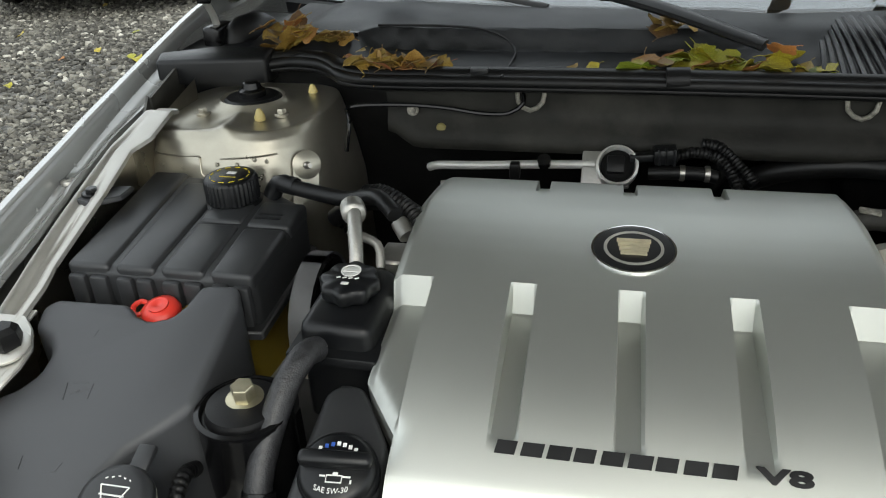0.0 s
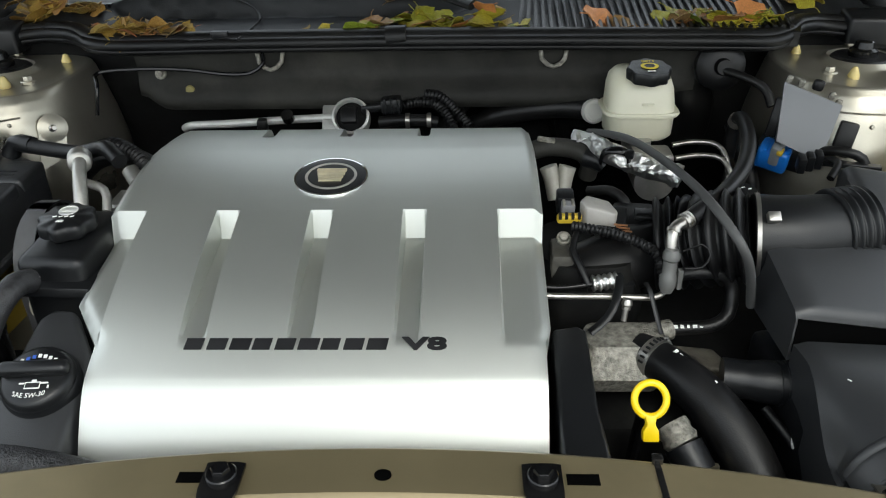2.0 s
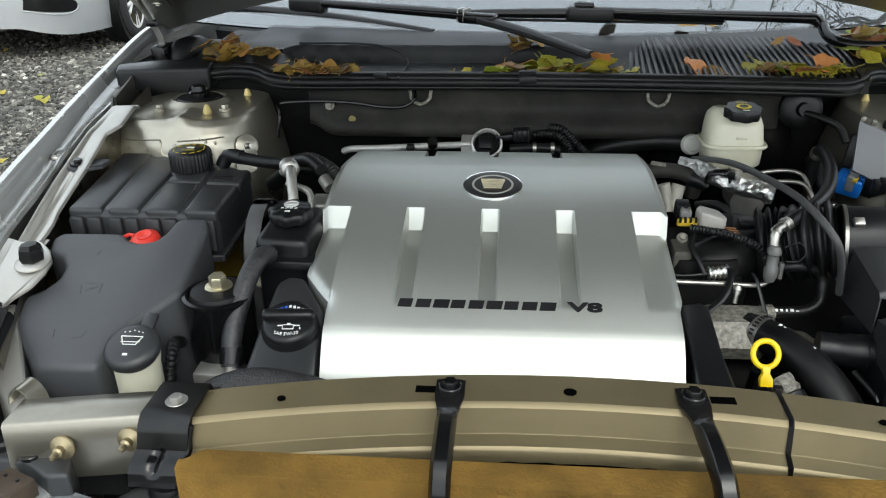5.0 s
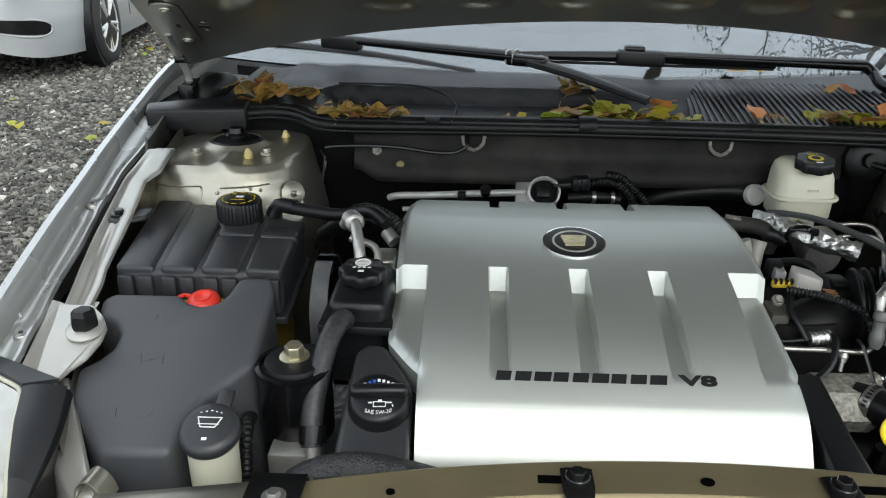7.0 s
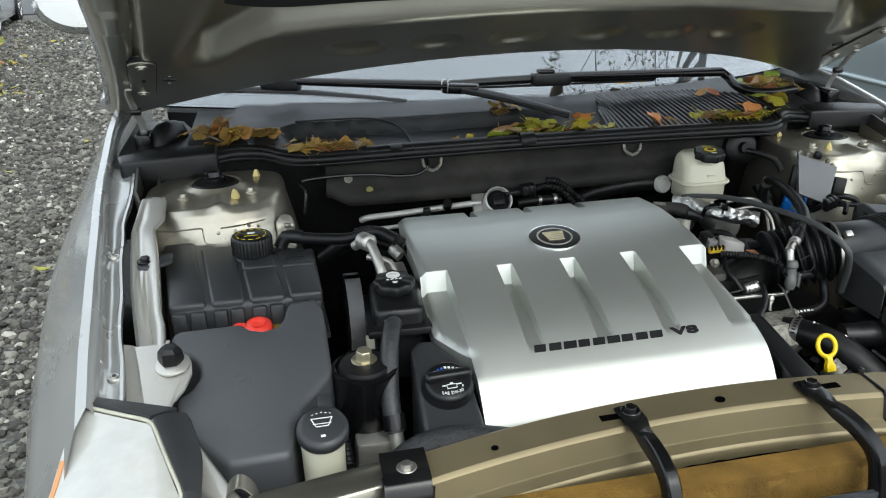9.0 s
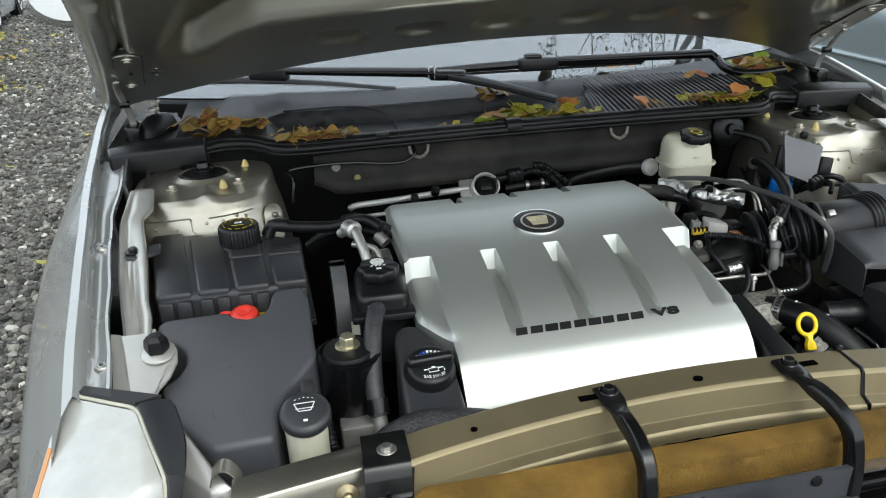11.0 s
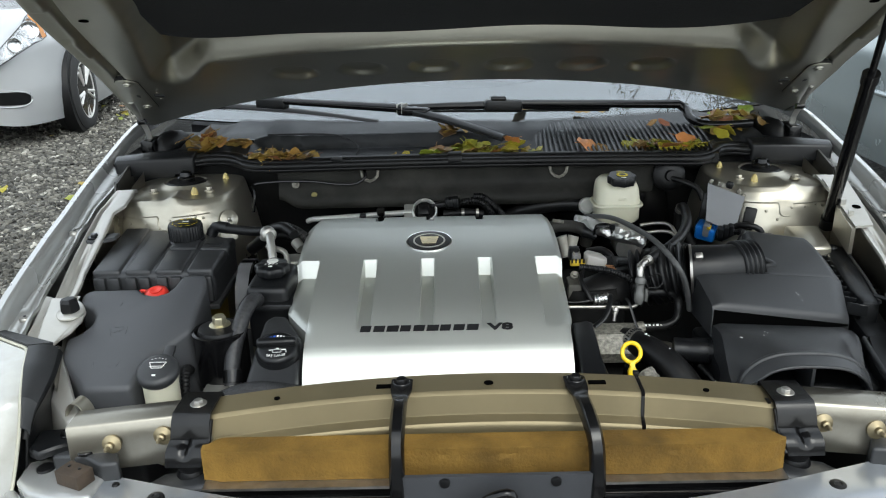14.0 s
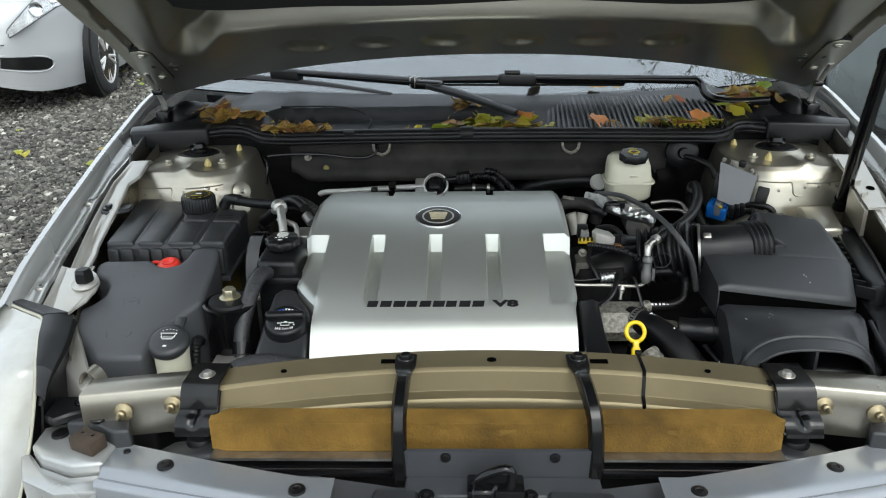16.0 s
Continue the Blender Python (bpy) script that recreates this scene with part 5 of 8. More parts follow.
# engine name: plain slanted black blocks, then the cylinder count
for i in range(9):
    x0 = -0.190 + i * 0.0203
    w = 0.0158 + 0.0010 * ((i * 7) % 3)
    f = on_cover(0, 0.394, 0.93)
    for lo, hi, a, c in ((-0.0048, 0.0052, 0, 1),):
        bb = bmesh.new()
        p = [f(x0 + a * w, lo, 0.0), f(x0 + c * w, lo, 0.0), f(x0 + c * w + 0.002, hi, 0.0), f(x0 + a * w + 0.002, hi, 0.0)]
        lowr = [bb.verts.new(v) for v in p]
        uppr = [bb.verts.new(v + Vector((0, 0, 0.0008 if c - a > 0.5 else 0.0009))) for v in p]
        bb.faces.new(lowr[::-1])
        bb.faces.new(uppr)
        for k in range(4):
            bb.faces.new((lowr[k], lowr[(k + 1) % 4], uppr[(k + 1) % 4], uppr[k]))
        part("name_bar", bb, INK, cover, smooth=0)
lettering("lettering", "V8", 0.0185, on_cover(0.0245, 0.3940, 0.76), INK, cover, 0.0005, 0.040, "black raised lettering", 0.0007)

# oval emblem: black disc, pale rings, plain gold crest
ec = Vector((-0.0865, 0.612, lerp_table(CB, 0.612)))
em = Matrix.Translation(ec) @ pose(0, 0, 0, 9, 0, 0) @ Matrix.Diagonal((1.08, 1.0, 1, 1))
emb = part("emblem", lathe([(0, 0.0035), (0.030, 0.0035), (0.0355, 0.0028), (0.0355, -0.001)], em, 48), INK, cover, "black oval emblem disc")
part("ring", lathe([(0.0355, 0.0), (0.0355, 0.0036), (0.0372, 0.0034), (0.0375, 0.0)], em, 48), CHROME, emb)
part("wreath", lathe([(0.0235, 0.0034), (0.0235, 0.0042), (0.0262, 0.0042), (0.0262, 0.0034)], em, 40), mat("grey_wreath", (0.50, 0.49, 0.45), 0.3, 0.5), emb)
for i in range(4):
    w = 0.0150 - 0.0012 * i
    bb = box((0, 0, 0), (2 * w, 0.0050, 0.0018))
    bb.transform(em @ Matrix.Translation((0, 0.0095 - i * 0.0062, 0.0048)))
    part("crest_bar", bb, GOLD, emb, "pale gold crest bar", smooth=0)

# ---- left side: battery box, surge tank, reservoirs ----
slope = lambda x, y: 0.687 + 0.32 * y
bat = thing("fuse_box_cover", "matt dark grey plastic cover with a notch", "cover", (-0.55, 0.40, 0.60))
bpoly = [(-0.652, 0.486), (-0.640, 0.497), (-0.562, 0.498), (-0.548, 0.486), (-0.532, 0.481), (-0.514, 0.487), (-0.506, 0.500), (-0.499, 0.527), (-0.460, 0.530), (-0.452, 0.505), (-0.450, 0.400), (-0.470, 0.376), (-0.490, 0.355), (-0.501, 0.330), (-0.506, 0.289), (-0.576, 0.287), (-0.630, 0.342), (-0.638, 0.388), (-0.622, 0.398), (-0.611, 0.415), (-0.611, 0.435), (-0.622, 0.452), (-0.645, 0.460)]
part("lid", prism(bpoly, slope, lambda x, y: 0.60, 0.013, 4), BOXLID, bat, smooth=50)
for (ax, ay), (cx, cy) in (((-0.576, 0.407), (-0.571, 0.391)), ((-0.571, 0.408), (-0.556, 0.4095)), ((-0.551, 0.409), (-0.549, 0.394)), ((-0.568, 0.397), (-0.561, 0.402)), ((-0.561, 0.402), (-0.562, 0.398)), ((-0.562, 0.398), (-0.553, 0.405)), ((-0.577, 0.338), (-0.574, 0.327)), ((-0.552, 0.327), (-0.541, 0.329)), ((-0.541, 0.329), (-0.539, 0.337))):
    part("emboss", tube([(ax, ay, slope(ax, ay) - 0.0002), (cx, cy, slope(cx, cy) - 0.0002)], 0.0007, 5, 0.05), BOXLID, bat, smooth=60)
for px, py, w, h in ((-0.578, 0.460, 0.003, 0.008),):
    part("emboss", box((px, py, slope(px, py) + 0.0001), (w, h, 0.0008), (17.7, 0, -6), 0.0004, 1), BOXLID, bat)

tank = thing("coolant_tank", "black ribbed coolant tank with a yellowed lower half", "tank", (-0.56, 0.62, 0.70))
ts = lambda x, y: 0.862
tpoly = [(-0.690, 0.775), (-0.612, 0.772), (-0.590, 0.742), (-0.500, 0.735), (-0.456, 0.705), (-0.450, 0.540), (-0.500, 0.535), (-0.655, 0.535)]
part("shell", prism(tpoly, 0.8585, 0.792, 0.010), GREYBLK, tank)
# moulded pads between slanting grooves; the inner two are split by a cross groove
for (f0, f1), (r0, r1), rows in (((-0.655, -0.606), (-0.690, -0.641), ((0.0, 1.0),)), ((-0.600, -0.555), (-0.634, -0.578), ((0.0, 0.88),)), ((-0.549, -0.501), (-0.578, -0.522), ((0.0, 0.44), (0.465, 0.82))), ((-0.495, -0.450), (-0.516, -0.456), ((0.0, 0.42), (0.445, 0.70)))):
    for t0, t1 in rows:
        y0, y1 = 0.536 + 0.238 * t0, 0.536 + 0.238 * t1
        at_ = lambda a, c, t: a + (c - a) * t
        part("pad", prism([(at_(f0, r0, t0), y0), (at_(f1, r1, t0), y0), (at_(f1, r1, t1), y1), (at_(f0, r0, t1), y1)], 0.862, 0.846, 0.0055, 3), GREYBLK, tank)
    w = (f1 - f0) / 2
    for k in range(2):
        part("front_rib", prism([(f0 + k * w + 0.002, 0.5285), (f0 + (k + 1) * w - 0.002, 0.5285), (f0 + (k + 1) * w - 0.002, 0.539), (f0 + k * w + 0.002, 0.539)], 0.851, 0.806, 0.004, 2), GREYBLK, tank)
part("seam", prism([(x + (0.006 if x > -0.56 else -0.004), y + (-0.012 if y < 0.6 else 0.003)) for x, y in tpoly], 0.801, 0.792, 0.002, 1), GREYBLK, tank)
part("lower_tank", prism([(x * 0.997, y) for x, y in ((-0.66, 0.685), (-0.49, 0.685), (-0.470, 0.66))] + [(-0.475, 0.56), (-0.50, 0.520), (-0.60, 0.515), (-0.655, 0.53)], 0.7915, 0.70, 0.008), mat("amber_tank_plastic", (0.26, 0.19, 0.03), 0.4, 0, 0.15, 15), tank, "yellowed translucent lower half")
part("neck", prism([(-0.575, 0.49), (-0.505, 0.49), (-0.505, 0.545), (-0.575, 0.545)], 0.822, 0.78, 0.008), mat("amber_neck_plastic", (0.45, 0.32, 0.03), 0.4, 0, 0.1, 15), tank)
part("mount_tab", prism([(-0.712, 0.640), (-0.690, 0.632), (-0.660, 0.655), (-0.662, 0.685), (-0.695, 0.678), (-0.712, 0.662)], 0.882, 0.876, 0.002, 1), GREYBLK, tank)
hexbolt("tab_nut", (-0.697, 0.655, 0.882), GLOSSBLK, tank, 0.007, 0.007, 0.012)
m = pose(-0.547, 0.705, 0.861)
ccap = part("cap", lathe([(0.029, 0), (0.031, 0.002), (0.031, 0.026), (0.029, 0.030), (0.027, 0.031), (0, 0.031)], m, 72, None, (36, 0.0006)), BLACK, tank, "black ribbed pressure cap")
part("cap_collar", lathe([(0.033, -0.012), (0.034, -0.002), (0.031, 0.001), (0, 0.001)], m, 36), BLACK, tank)
for k in range(12):
    a = 2 * math.pi * k / 12
    q = m @ Vector((0.0225 * math.cos(a), 0.0225 * math.sin(a), 0.0312))
    part("print_bar", box(tuple(q), (0.007, 0.0010, 0.0006), (0, 0, math.degrees(a) + 90)), YELLOWINK, ccap, smooth=0)
part("print_bar", box(tuple(m @ Vector((0, 0.006, 0.0312))), (0.011, 0.006, 0.0006)), WHITEINK, ccap, smooth=0)
part("print_bar", box(tuple(m @ Vector((0, -0.006, 0.0312))), (0.020, 0.0010, 0.0006)), YELLOWINK, ccap, smooth=0)
part("outlet", tube([(-0.505, 0.720, 0.860), (-0.495, 0.722, 0.876), (-0.470, 0.715, 0.876)], 0.011, 12), BLACK, tank)
part("tank_print", box((-0.484, 0.668, 0.8624), (0.028, 0.003, 0.001), (0, 0, 0)), BLACK, tank, smooth=0)
part("tank_print", box((-0.484, 0.658, 0.8624), (0.030, 0.003, 0.001), (0, 0, 0)), BLACK, tank, smooth=0)

plug = thing("red_terminal_cap", "bright red plastic cap with a loop strap", "cap", (-0.54, 0.51, 0.82))
m = pose(-0.540, 0.512, 0.824, 14, 0, 0)
part("dome", lathe([(0.019, 0), (0.020, 0.004), (0.018, 0.010), (0.012, 0.013), (0, 0.014)], m, 28), RED, plug, smooth=60)
part("dimple", lathe([(0.010, 0.0135), (0.010, 0.0152), (0.004, 0.0152), (0.003, 0.0145), (0, 0.0145)], m, 20), RED, plug)
part("strap", tube([tuple(m @ Vector(q)) for q in ((-0.014, 0.008, 0.004), (-0.028, 0.012, 0.004), (-0.033, 0.004, 0.004), (-0.027, -0.006, 0.004), (-0.016, -0.004, 0.004))], 0.0028, 8), RED, plug)

hose = lambda name, pts, r, label, m_=None, **k: solid(name, tube(pts, r, k.pop("seg", 12), **k), m_ or RUBBER, label, "hose", smooth=60)
hose("coolant_hose", [(-0.476, 0.715, 0.876), (-0.44, 0.705, 0.874), (-0.40, 0.690, 0.876), (-0.37, 0.678, 0.886), (-0.35, 0.66, 0.892), (-0.33, 0.64, 0.885)], 0.0092, "black rubber coolant hose to the tank")
hose("corrugated_conduit", [(-0.385, 0.715, 0.872), (-0.36, 0.70, 0.880), (-0.33, 0.685, 0.872), (-0.30, 0.66, 0.855)], 0.0095, "black corrugated plastic wiring conduit", rings=(0.0055, 0.0012), step=0.0012)
hose("heater_hose", [(-0.44, 0.75, 0.82), (-0.40, 0.735, 0.850), (-0.36, 0.73, 0.855), (-0.31, 0.71, 0.84)], 0.012, "black heater hose behind the reservoir")

ps = thing("power_steering_reservoir", "black power steering reservoir with a lobed cap", "reservoir", (-0.35, 0.53, 0.75))
part("body", prism([(-0.386, 0.486), (-0.316, 0.484), (-0.308, 0.575), (-0.322, 0.592), (-0.368, 0.592), (-0.384, 0.575)], lambda x, y: 0.848 + 0.05 * (y - 0.53), 0.74, 0.010), BLACK, ps)
part("flange", prism([(-0.396, 0.473), (-0.308, 0.471), (-0.300, 0.60), (-0.318, 0.606), (-0.372, 0.606), (-0.393, 0.59)], 0.822, 0.812, 0.003, 2), BLACK, ps)
m = pose(-0.350, 0.540, 0.852, 4, 0, 0)
pcap = part("cap", lathe([(0.026, 0), (0.028, 0.003), (0.028, 0.013), (0.025, 0.016), (0, 0.017)], m, 72, None, (8, 0.0018)), BLACK, ps, "black lobed filler cap", smooth=50)
part("icon_ring", lathe([(0.0085, 0.0172), (0.0085, 0.0178), (0.0098, 0.0178), (0.0098, 0.0172)], m @ Matrix.Translation((0, 0.008, 0)), 24), WHITEINK, pcap)
part("icon_bar", box(tuple(m @ Vector((0, 0.0075, 0.0175))), (0.016, 0.0028, 0.0006)), WHITEINK, pcap, smooth=0)
for k in range(4):
    part("icon_bar", box(tuple(m @ Vector((-0.009 + 0.006 * k, -0.004, 0.0175))), (0.004, 0.0016, 0.0006), (0, 0, 30)), WHITEINK, pcap, smooth=0)
part("icon_bar", box(tuple(m @ Vector((0, -0.013, 0.0175))), (0.007, 0.004, 0.0006)), WHITEINK, pcap, smooth=0)

acl = thing("refrigerant_line", "dull aluminium refrigerant line with crimped fittings", "pipe", (-0.37, 0.62, 0.82))
part("pipe", tube([(-0.392, 0.665, 0.872), (-0.378, 0.650, 0.886), (-0.372, 0.632, 0.888), (-0.366, 0.612, 0.876), (-0.360, 0.590, 0.852), (-0.358, 0.575, 0.82)], 0.0075, 12), ALU, acl, smooth=60)
part("crimp", tube([(-0.381, 0.652, 0.886), (-0.371, 0.630, 0.888)], 0.0125, 14, 0.003, rings=(0.009, 0.0012)), ALU, acl, smooth=60)
part("pipe", tube([(-0.378, 0.628, 0.868), (-0.345, 0.618, 0.860), (-0.338, 0.60, 0.842)], 0.005, 10), ALU, acl, smooth=60)
part("bracket", prism([(-0.348, 0.615), (-0.318, 0.615), (-0.318, 0.66), (-0.348, 0.66)], 0.842, 0.80, 0.003, 1), ALU, acl)
part("fitting", tube([(-0.334, 0.668, 0.862), (-0.322, 0.655, 0.852)], 0.010, 12, 0.004), ALU, acl)

pul = thing("idler_pulley_and_belt", "grey ribbed belt over a dark pulley", "pulley", (-0.40, 0.58, 0.78))
part("pulley", lathe([(0, -0.012), (0.058, -0.012), (0.062, -0.010), (0.062, 0.010), (0.058, 0.012), (0.04, 0.008), (0, 0.008)], pose(-0.405, 0.590, 0.790, 0, 90, 0), 36), GLOSSBLK, pul)
bm_ = bmesh.new()
pp = [(0.655, 0.62)] + [(0.590 + 0.065 * math.cos(math.pi * k / 13), 0.790 + 0.065 * math.sin(math.pi * k / 13)) for k in range(14)] + [(0.528, 0.62)]
rows = [[bm_.verts.new((-0.405 + dx, y, z)) for dx in (-0.011, -0.0075, -0.0035, 0, 0.0035, 0.0075, 0.011)] for y, z in pp]
for a, c in zip(rows, rows[1:]):
    for k in range(6):
        bm_.faces.new((a[k], a[k + 1], c[k + 1], c[k]))
bmesh.ops.solidify(bm_, geom=bm_.faces, thickness=0.004)
part("belt", bm_, mat("worn_belt", (0.16, 0.16, 0.165), 0.55, 0, 0.15, 30), pul, "worn grey belt", smooth=50)
part("small_roller", lathe([(0, -0.012), (0.016, -0.012), (0.016, 0.012), (0.010, 0.016), (0, 0.016)], pose(-0.384, 0.520, 0.775, 0, 90, 0), 20), CREAM, pul, "cream plastic roller")

mt = thing("engine_mount", "black cylindrical engine mount with a brass-coloured bolt", "mount", (-0.408, 0.40, 0.70))
m = pose(-0.409, 0.410, 0.744) @ Matrix.Diagonal((1.06, 1.06, 1, 1))
part("can", lathe([(0.038, -0.02), (0.0385, 0.0), (0.0385, 0.058), (0.040, 0.062), (0.040, 0.066), (0.036, 0.067), (0.034, 0.062), (0, 0.062)], m, 36), GLOSSBLK, mt)
part("top_plate", lathe([(0, 0.060), (0.033, 0.060), (0.030, 0.070), (0.018, 0.072), (0, 0.072)], m, 32), RUBBER, mt)
hexbolt("bolt", (-0.409, 0.414, 0.814), ZINC, mt, 0.0105, 0.016, 0.0165, (6, 0, 10), "brass-coloured flange bolt")
part("foot", box((-0.404, 0.372, 0.690), (0.052, 0.050, 0.090), (0, 0, 0), 0.004), ALU, mt, "cast aluminium foot")
hose("braided_hose", [(-0.362, 0.470, 0.832), (-0.366, 0.452, 0.838), (-0.374, 0.425, 0.826), (-0.381, 0.390, 0.795), (-0.383, 0.365, 0.768), (-0.381, 0.350, 0.745)], 0.0120, "black braided hose bending beside the mount", mat("braided_rubber", (0.022, 0.022, 0.024), 0.42, 0, 0.6, 220, 0.35, 600))
solid("hose_clamp", tube([(-0.382, 0.362, 0.764), (-0.381, 0.352, 0.748)], 0.0145, 16, 0.01), GLOSSBLK, "black clamp at the end of the hose", "clamp", smooth=40)
solid("hose_pipe", tube([(-0.381, 0.354, 0.75), (-0.379, 0.340, 0.715), (-0.378, 0.335, 0.68)], 0.009, 12), ALU, "dull metal pipe below the hose", "pipe", smooth=60)
solid("wire_clip", tube([(-0.374, 0.470, 0.838), (-0.366, 0.462, 0.846), (-0.358, 0.462, 0.844), (-0.352, 0.470, 0.836)], 0.0014, 6), STEEL, "thin wire hose clip", "clip")

of = thing("oil_filler", "black oil filler housing beside the silver cover", "housing", (-0.31, 0.37, 0.70))
osl = lambda x, y: 0.783 + 0.33 * (y - 0.355)
part("housing", prism([(-0.346, 0.440), (-0.334, 0.452), (-0.312, 0.450), (-0.278, 0.398), (-0.276, 0.296), (-0.352, 0.296), (-0.350, 0.38)], osl, 0.62, 0.010, 3), GREYBLK, of, smooth=50)
m = pose(-0.311, 0.366, 0.790, 22, 0, 4)
part("collar", lathe([(0, -0.01), (0.033, -0.01), (0.033, 0.004), (0.030, 0.008), (0, 0.008)], m, 36), BLACK, of)
ocap = part("cap", lathe([(0.0, 0.016), (0.026, 0.016), (0.0300, 0.013), (0.0315, 0.006), (0.0315, 0.0)], m, 60), BLACK, of, "black oil filler cap with white print", smooth=50)
bb = box((0, 0, 0), (0.060, 0.013, 0.013), (0, 0, 0), 0.005, 3)
bb.transform(m @ Matrix.Translation((0, 0.004, 0.020)))
part("grip", bb, BLACK, ocap)
lettering("lettering", "SAE 5W-30", 0.0062, lambda x, y, z: m @ Vector((x, -0.0205 + y + 14.0 * x * x, 0.0164 + z)), WHITEINK, ocap, 0.0002, 0.027, "white print")
for px, py, w, h in ((0.001, -0.0105, 0.013, 0.0065), (0.0105, -0.0085, 0.007, 0.0014), (-0.0085, -0.0085, 0.0045, 0.0014), (0.0015, -0.0062, 0.004, 0.0022), (0.0145, -0.0122, 0.0014, 0.003)):
    bb = box((0, 0, 0), (w, h, 0.0005))
    bb.transform(m @ Matrix.Translation((px, py, 0.0165)))
    part("icon", bb, WHITEINK, ocap, smooth=0)
bb = box((0, 0, 0), (0.0115, 0.0045, 0.0006))
bb.transform(m @ Matrix.Translation((0.001, -0.0106, 0.0166)))
part("icon", bb, INK, ocap, smooth=0)
BLUEINK = mat("blue_print", (0.03, 0.10, 0.45), 0.5)
for k in range(7):
    bb = box((0, 0, 0), (0.0030, 0.0034, 0.0005))
    bb.transform(m @ Matrix.Translation((-0.0145 + 0.0048 * k, 0.0185 - 0.0009 * abs(k - 3) ** 1.5, 0.0168)))
    part("print_bar", bb, BLUEINK if k in (1, 2) else WHITEINK, ocap, smooth=0)

ws_ = thing("washer_filler", "cream washer bottle neck under a black hinged cap", "reservoir", (-0.47, 0.31, 0.68))
part("neck", lathe([(0.024, -0.14), (0.025, -0.02), (0.028, 0.0), (0, 0.0)], pose(-0.471, 0.310, 0.790), 28), CREAM, ws_, "cream translucent neck", smooth=60)
m = pose(-0.470, 0.306, 0.793, 20, 0, 0)
wcap = part("cap", lathe([(0, -0.008), (0.026, -0.008), (0.030, -0.002), (0.030, 0.004), (0.028, 0.009), (0.022, 0.011), (0, 0.012)], m @ Matrix.Diagonal((1.0, 1.0, 1, 1)), 40), GREYBLK, ws_, "black hinged cap with a white wiper mark", smooth=50)
bb = box((0, 0, 0), (0.016, 0.022, 0.006), (0, 0, 0), 0.002)
bb.transform(m @ Matrix.Translation((0.006, 0.038, 0.002)))
part("tab", bb, GREYBLK, wcap)
fan_pts = [(-0.012, 0.009), (0.012, 0.009), (0.007, -0.002), (-0.007, -0.002)]
for (ax, ay), (cx, cy) in zip(fan_pts, fan_pts[1:] + fan_pts[:1]):
    part("icon", tube([m @ Vector((ax, ay, 0.0122)), m @ Vector((cx, cy, 0.0122))], 0.0006, 5, 0.05), WHITEINK, wcap)
part("icon", tube([m @ Vector((0.0105, 0.0015, 0.0122)), m @ Vector((-0.0105, 0.0015, 0.0122))], 0.0009, 5, 0.05, flat=0.4), WHITEINK, wcap)
for k in range(5):
    part("icon", box(tuple(m @ Vector((-0.010 + 0.005 * k, 0.0145 + 0.0012 * (2 - abs(k - 2)), 0.0122))), (0.002, 0.0009, 0.0005), (20, 0, -20 * (k - 2))), WHITEINK, wcap, smooth=0)
part("icon", box(tuple(m @ Vector((0.0, -0.015, 0.0119))), (0.005, 0.0028, 0.0005), (20, 0, 0)), WHITEINK, wcap, smooth=0)

hose("braided_sleeve", [(-0.395, 0.285, 0.735), (-0.372, 0.290, 0.752), (-0.335, 0.296, 0.760), (-0.29, 0.294, 0.757), (-0.245, 0.290, 0.748)], 0.019, "black woven sleeve over a hose in front of the engine", mat("woven_sleeve", (0.022, 0.022, 0.024), 0.5, 0, 0.8, 220, 1.0, 420))
hose("wiring_conduit", [(-0.440, 0.305, 0.71), (-0.446, 0.335, 0.755), (-0.452, 0.365, 0.765), (-0.456, 0.39, 0.75)], 0.0065, "black corrugated wiring conduit", rings=(0.006, 0.001), step=0.0015)

# ---- behind the cover ----
idl = thing("idle_valve", "silver ringed valve with a black plug connector", "valve", (-0.10, 0.885, 0.80))
m = pose(-0.102, 0.892, 0.840, 52, 0, 0)
part("flange", box((-0.116, 0.898, 0.838), (0.062, 0.05, 0.010), (52, 0, 0), 0.003), ALU, idl)
part("ring", lathe([(0.0255, 0.0), (0.0265, 0.006), (0.0265, 0.024), (0.0235, 0.026), (0.022, 0.022), (0.022, 0.012), (0, 0.012)], m, 40), PALEMETAL, idl, "bright machined ring")
part("core", lathe([(0, 0.010), (0.021, 0.010), (0.021, 0.018), (0.015, 0.021), (0, 0.021)], m, 28), WALLM, idl)
bb = box((0, 0, 0), (0.022, 0.022, 0.012), bevel=0.002)
bb.transform(m @ Matrix.Translation((-0.002, 0, 0.024)))
part("cap", bb, RUBBER, idl)
part("plug", box((-0.072, 0.884, 0.862), (0.030, 0.014, 0.010), (0, -6, 0), 0.002), BLACK, idl)
part("plug", box((-0.044, 0.880, 0.868), (0.028, 0.024, 0.020), (0, -6, 0), 0.003), BLACK, idl, "black plug")
for k in range(3):
    part("plug_rib", box((-0.052 + k * 0.009, 0.870, 0.869), (0.003, 0.008, 0.022), (0, -6, 0), 0.0008, 1), BLACK, idl)
solid("fuel_rail", tube([(-0.357, 0.918, 0.822), (-0.342, 0.910, 0.829), (-0.29, 0.907, 0.832), (-0.20, 0.905, 0.838), (-0.13, 0.900, 0.843)], 0.0058, 12), PALEMETAL, "bright steel fuel rail behind the cover", "pipe", smooth=60)
solid("rail_bolt", lathe([(0, 0), (0.009, 0), (0.009, 0.012), (0, 0.013)], pose(-0.196, 0.898, 0.842, 40, 0, 0), 12), GLOSSBLK, "dark bolt on the fuel rail", "bolt")
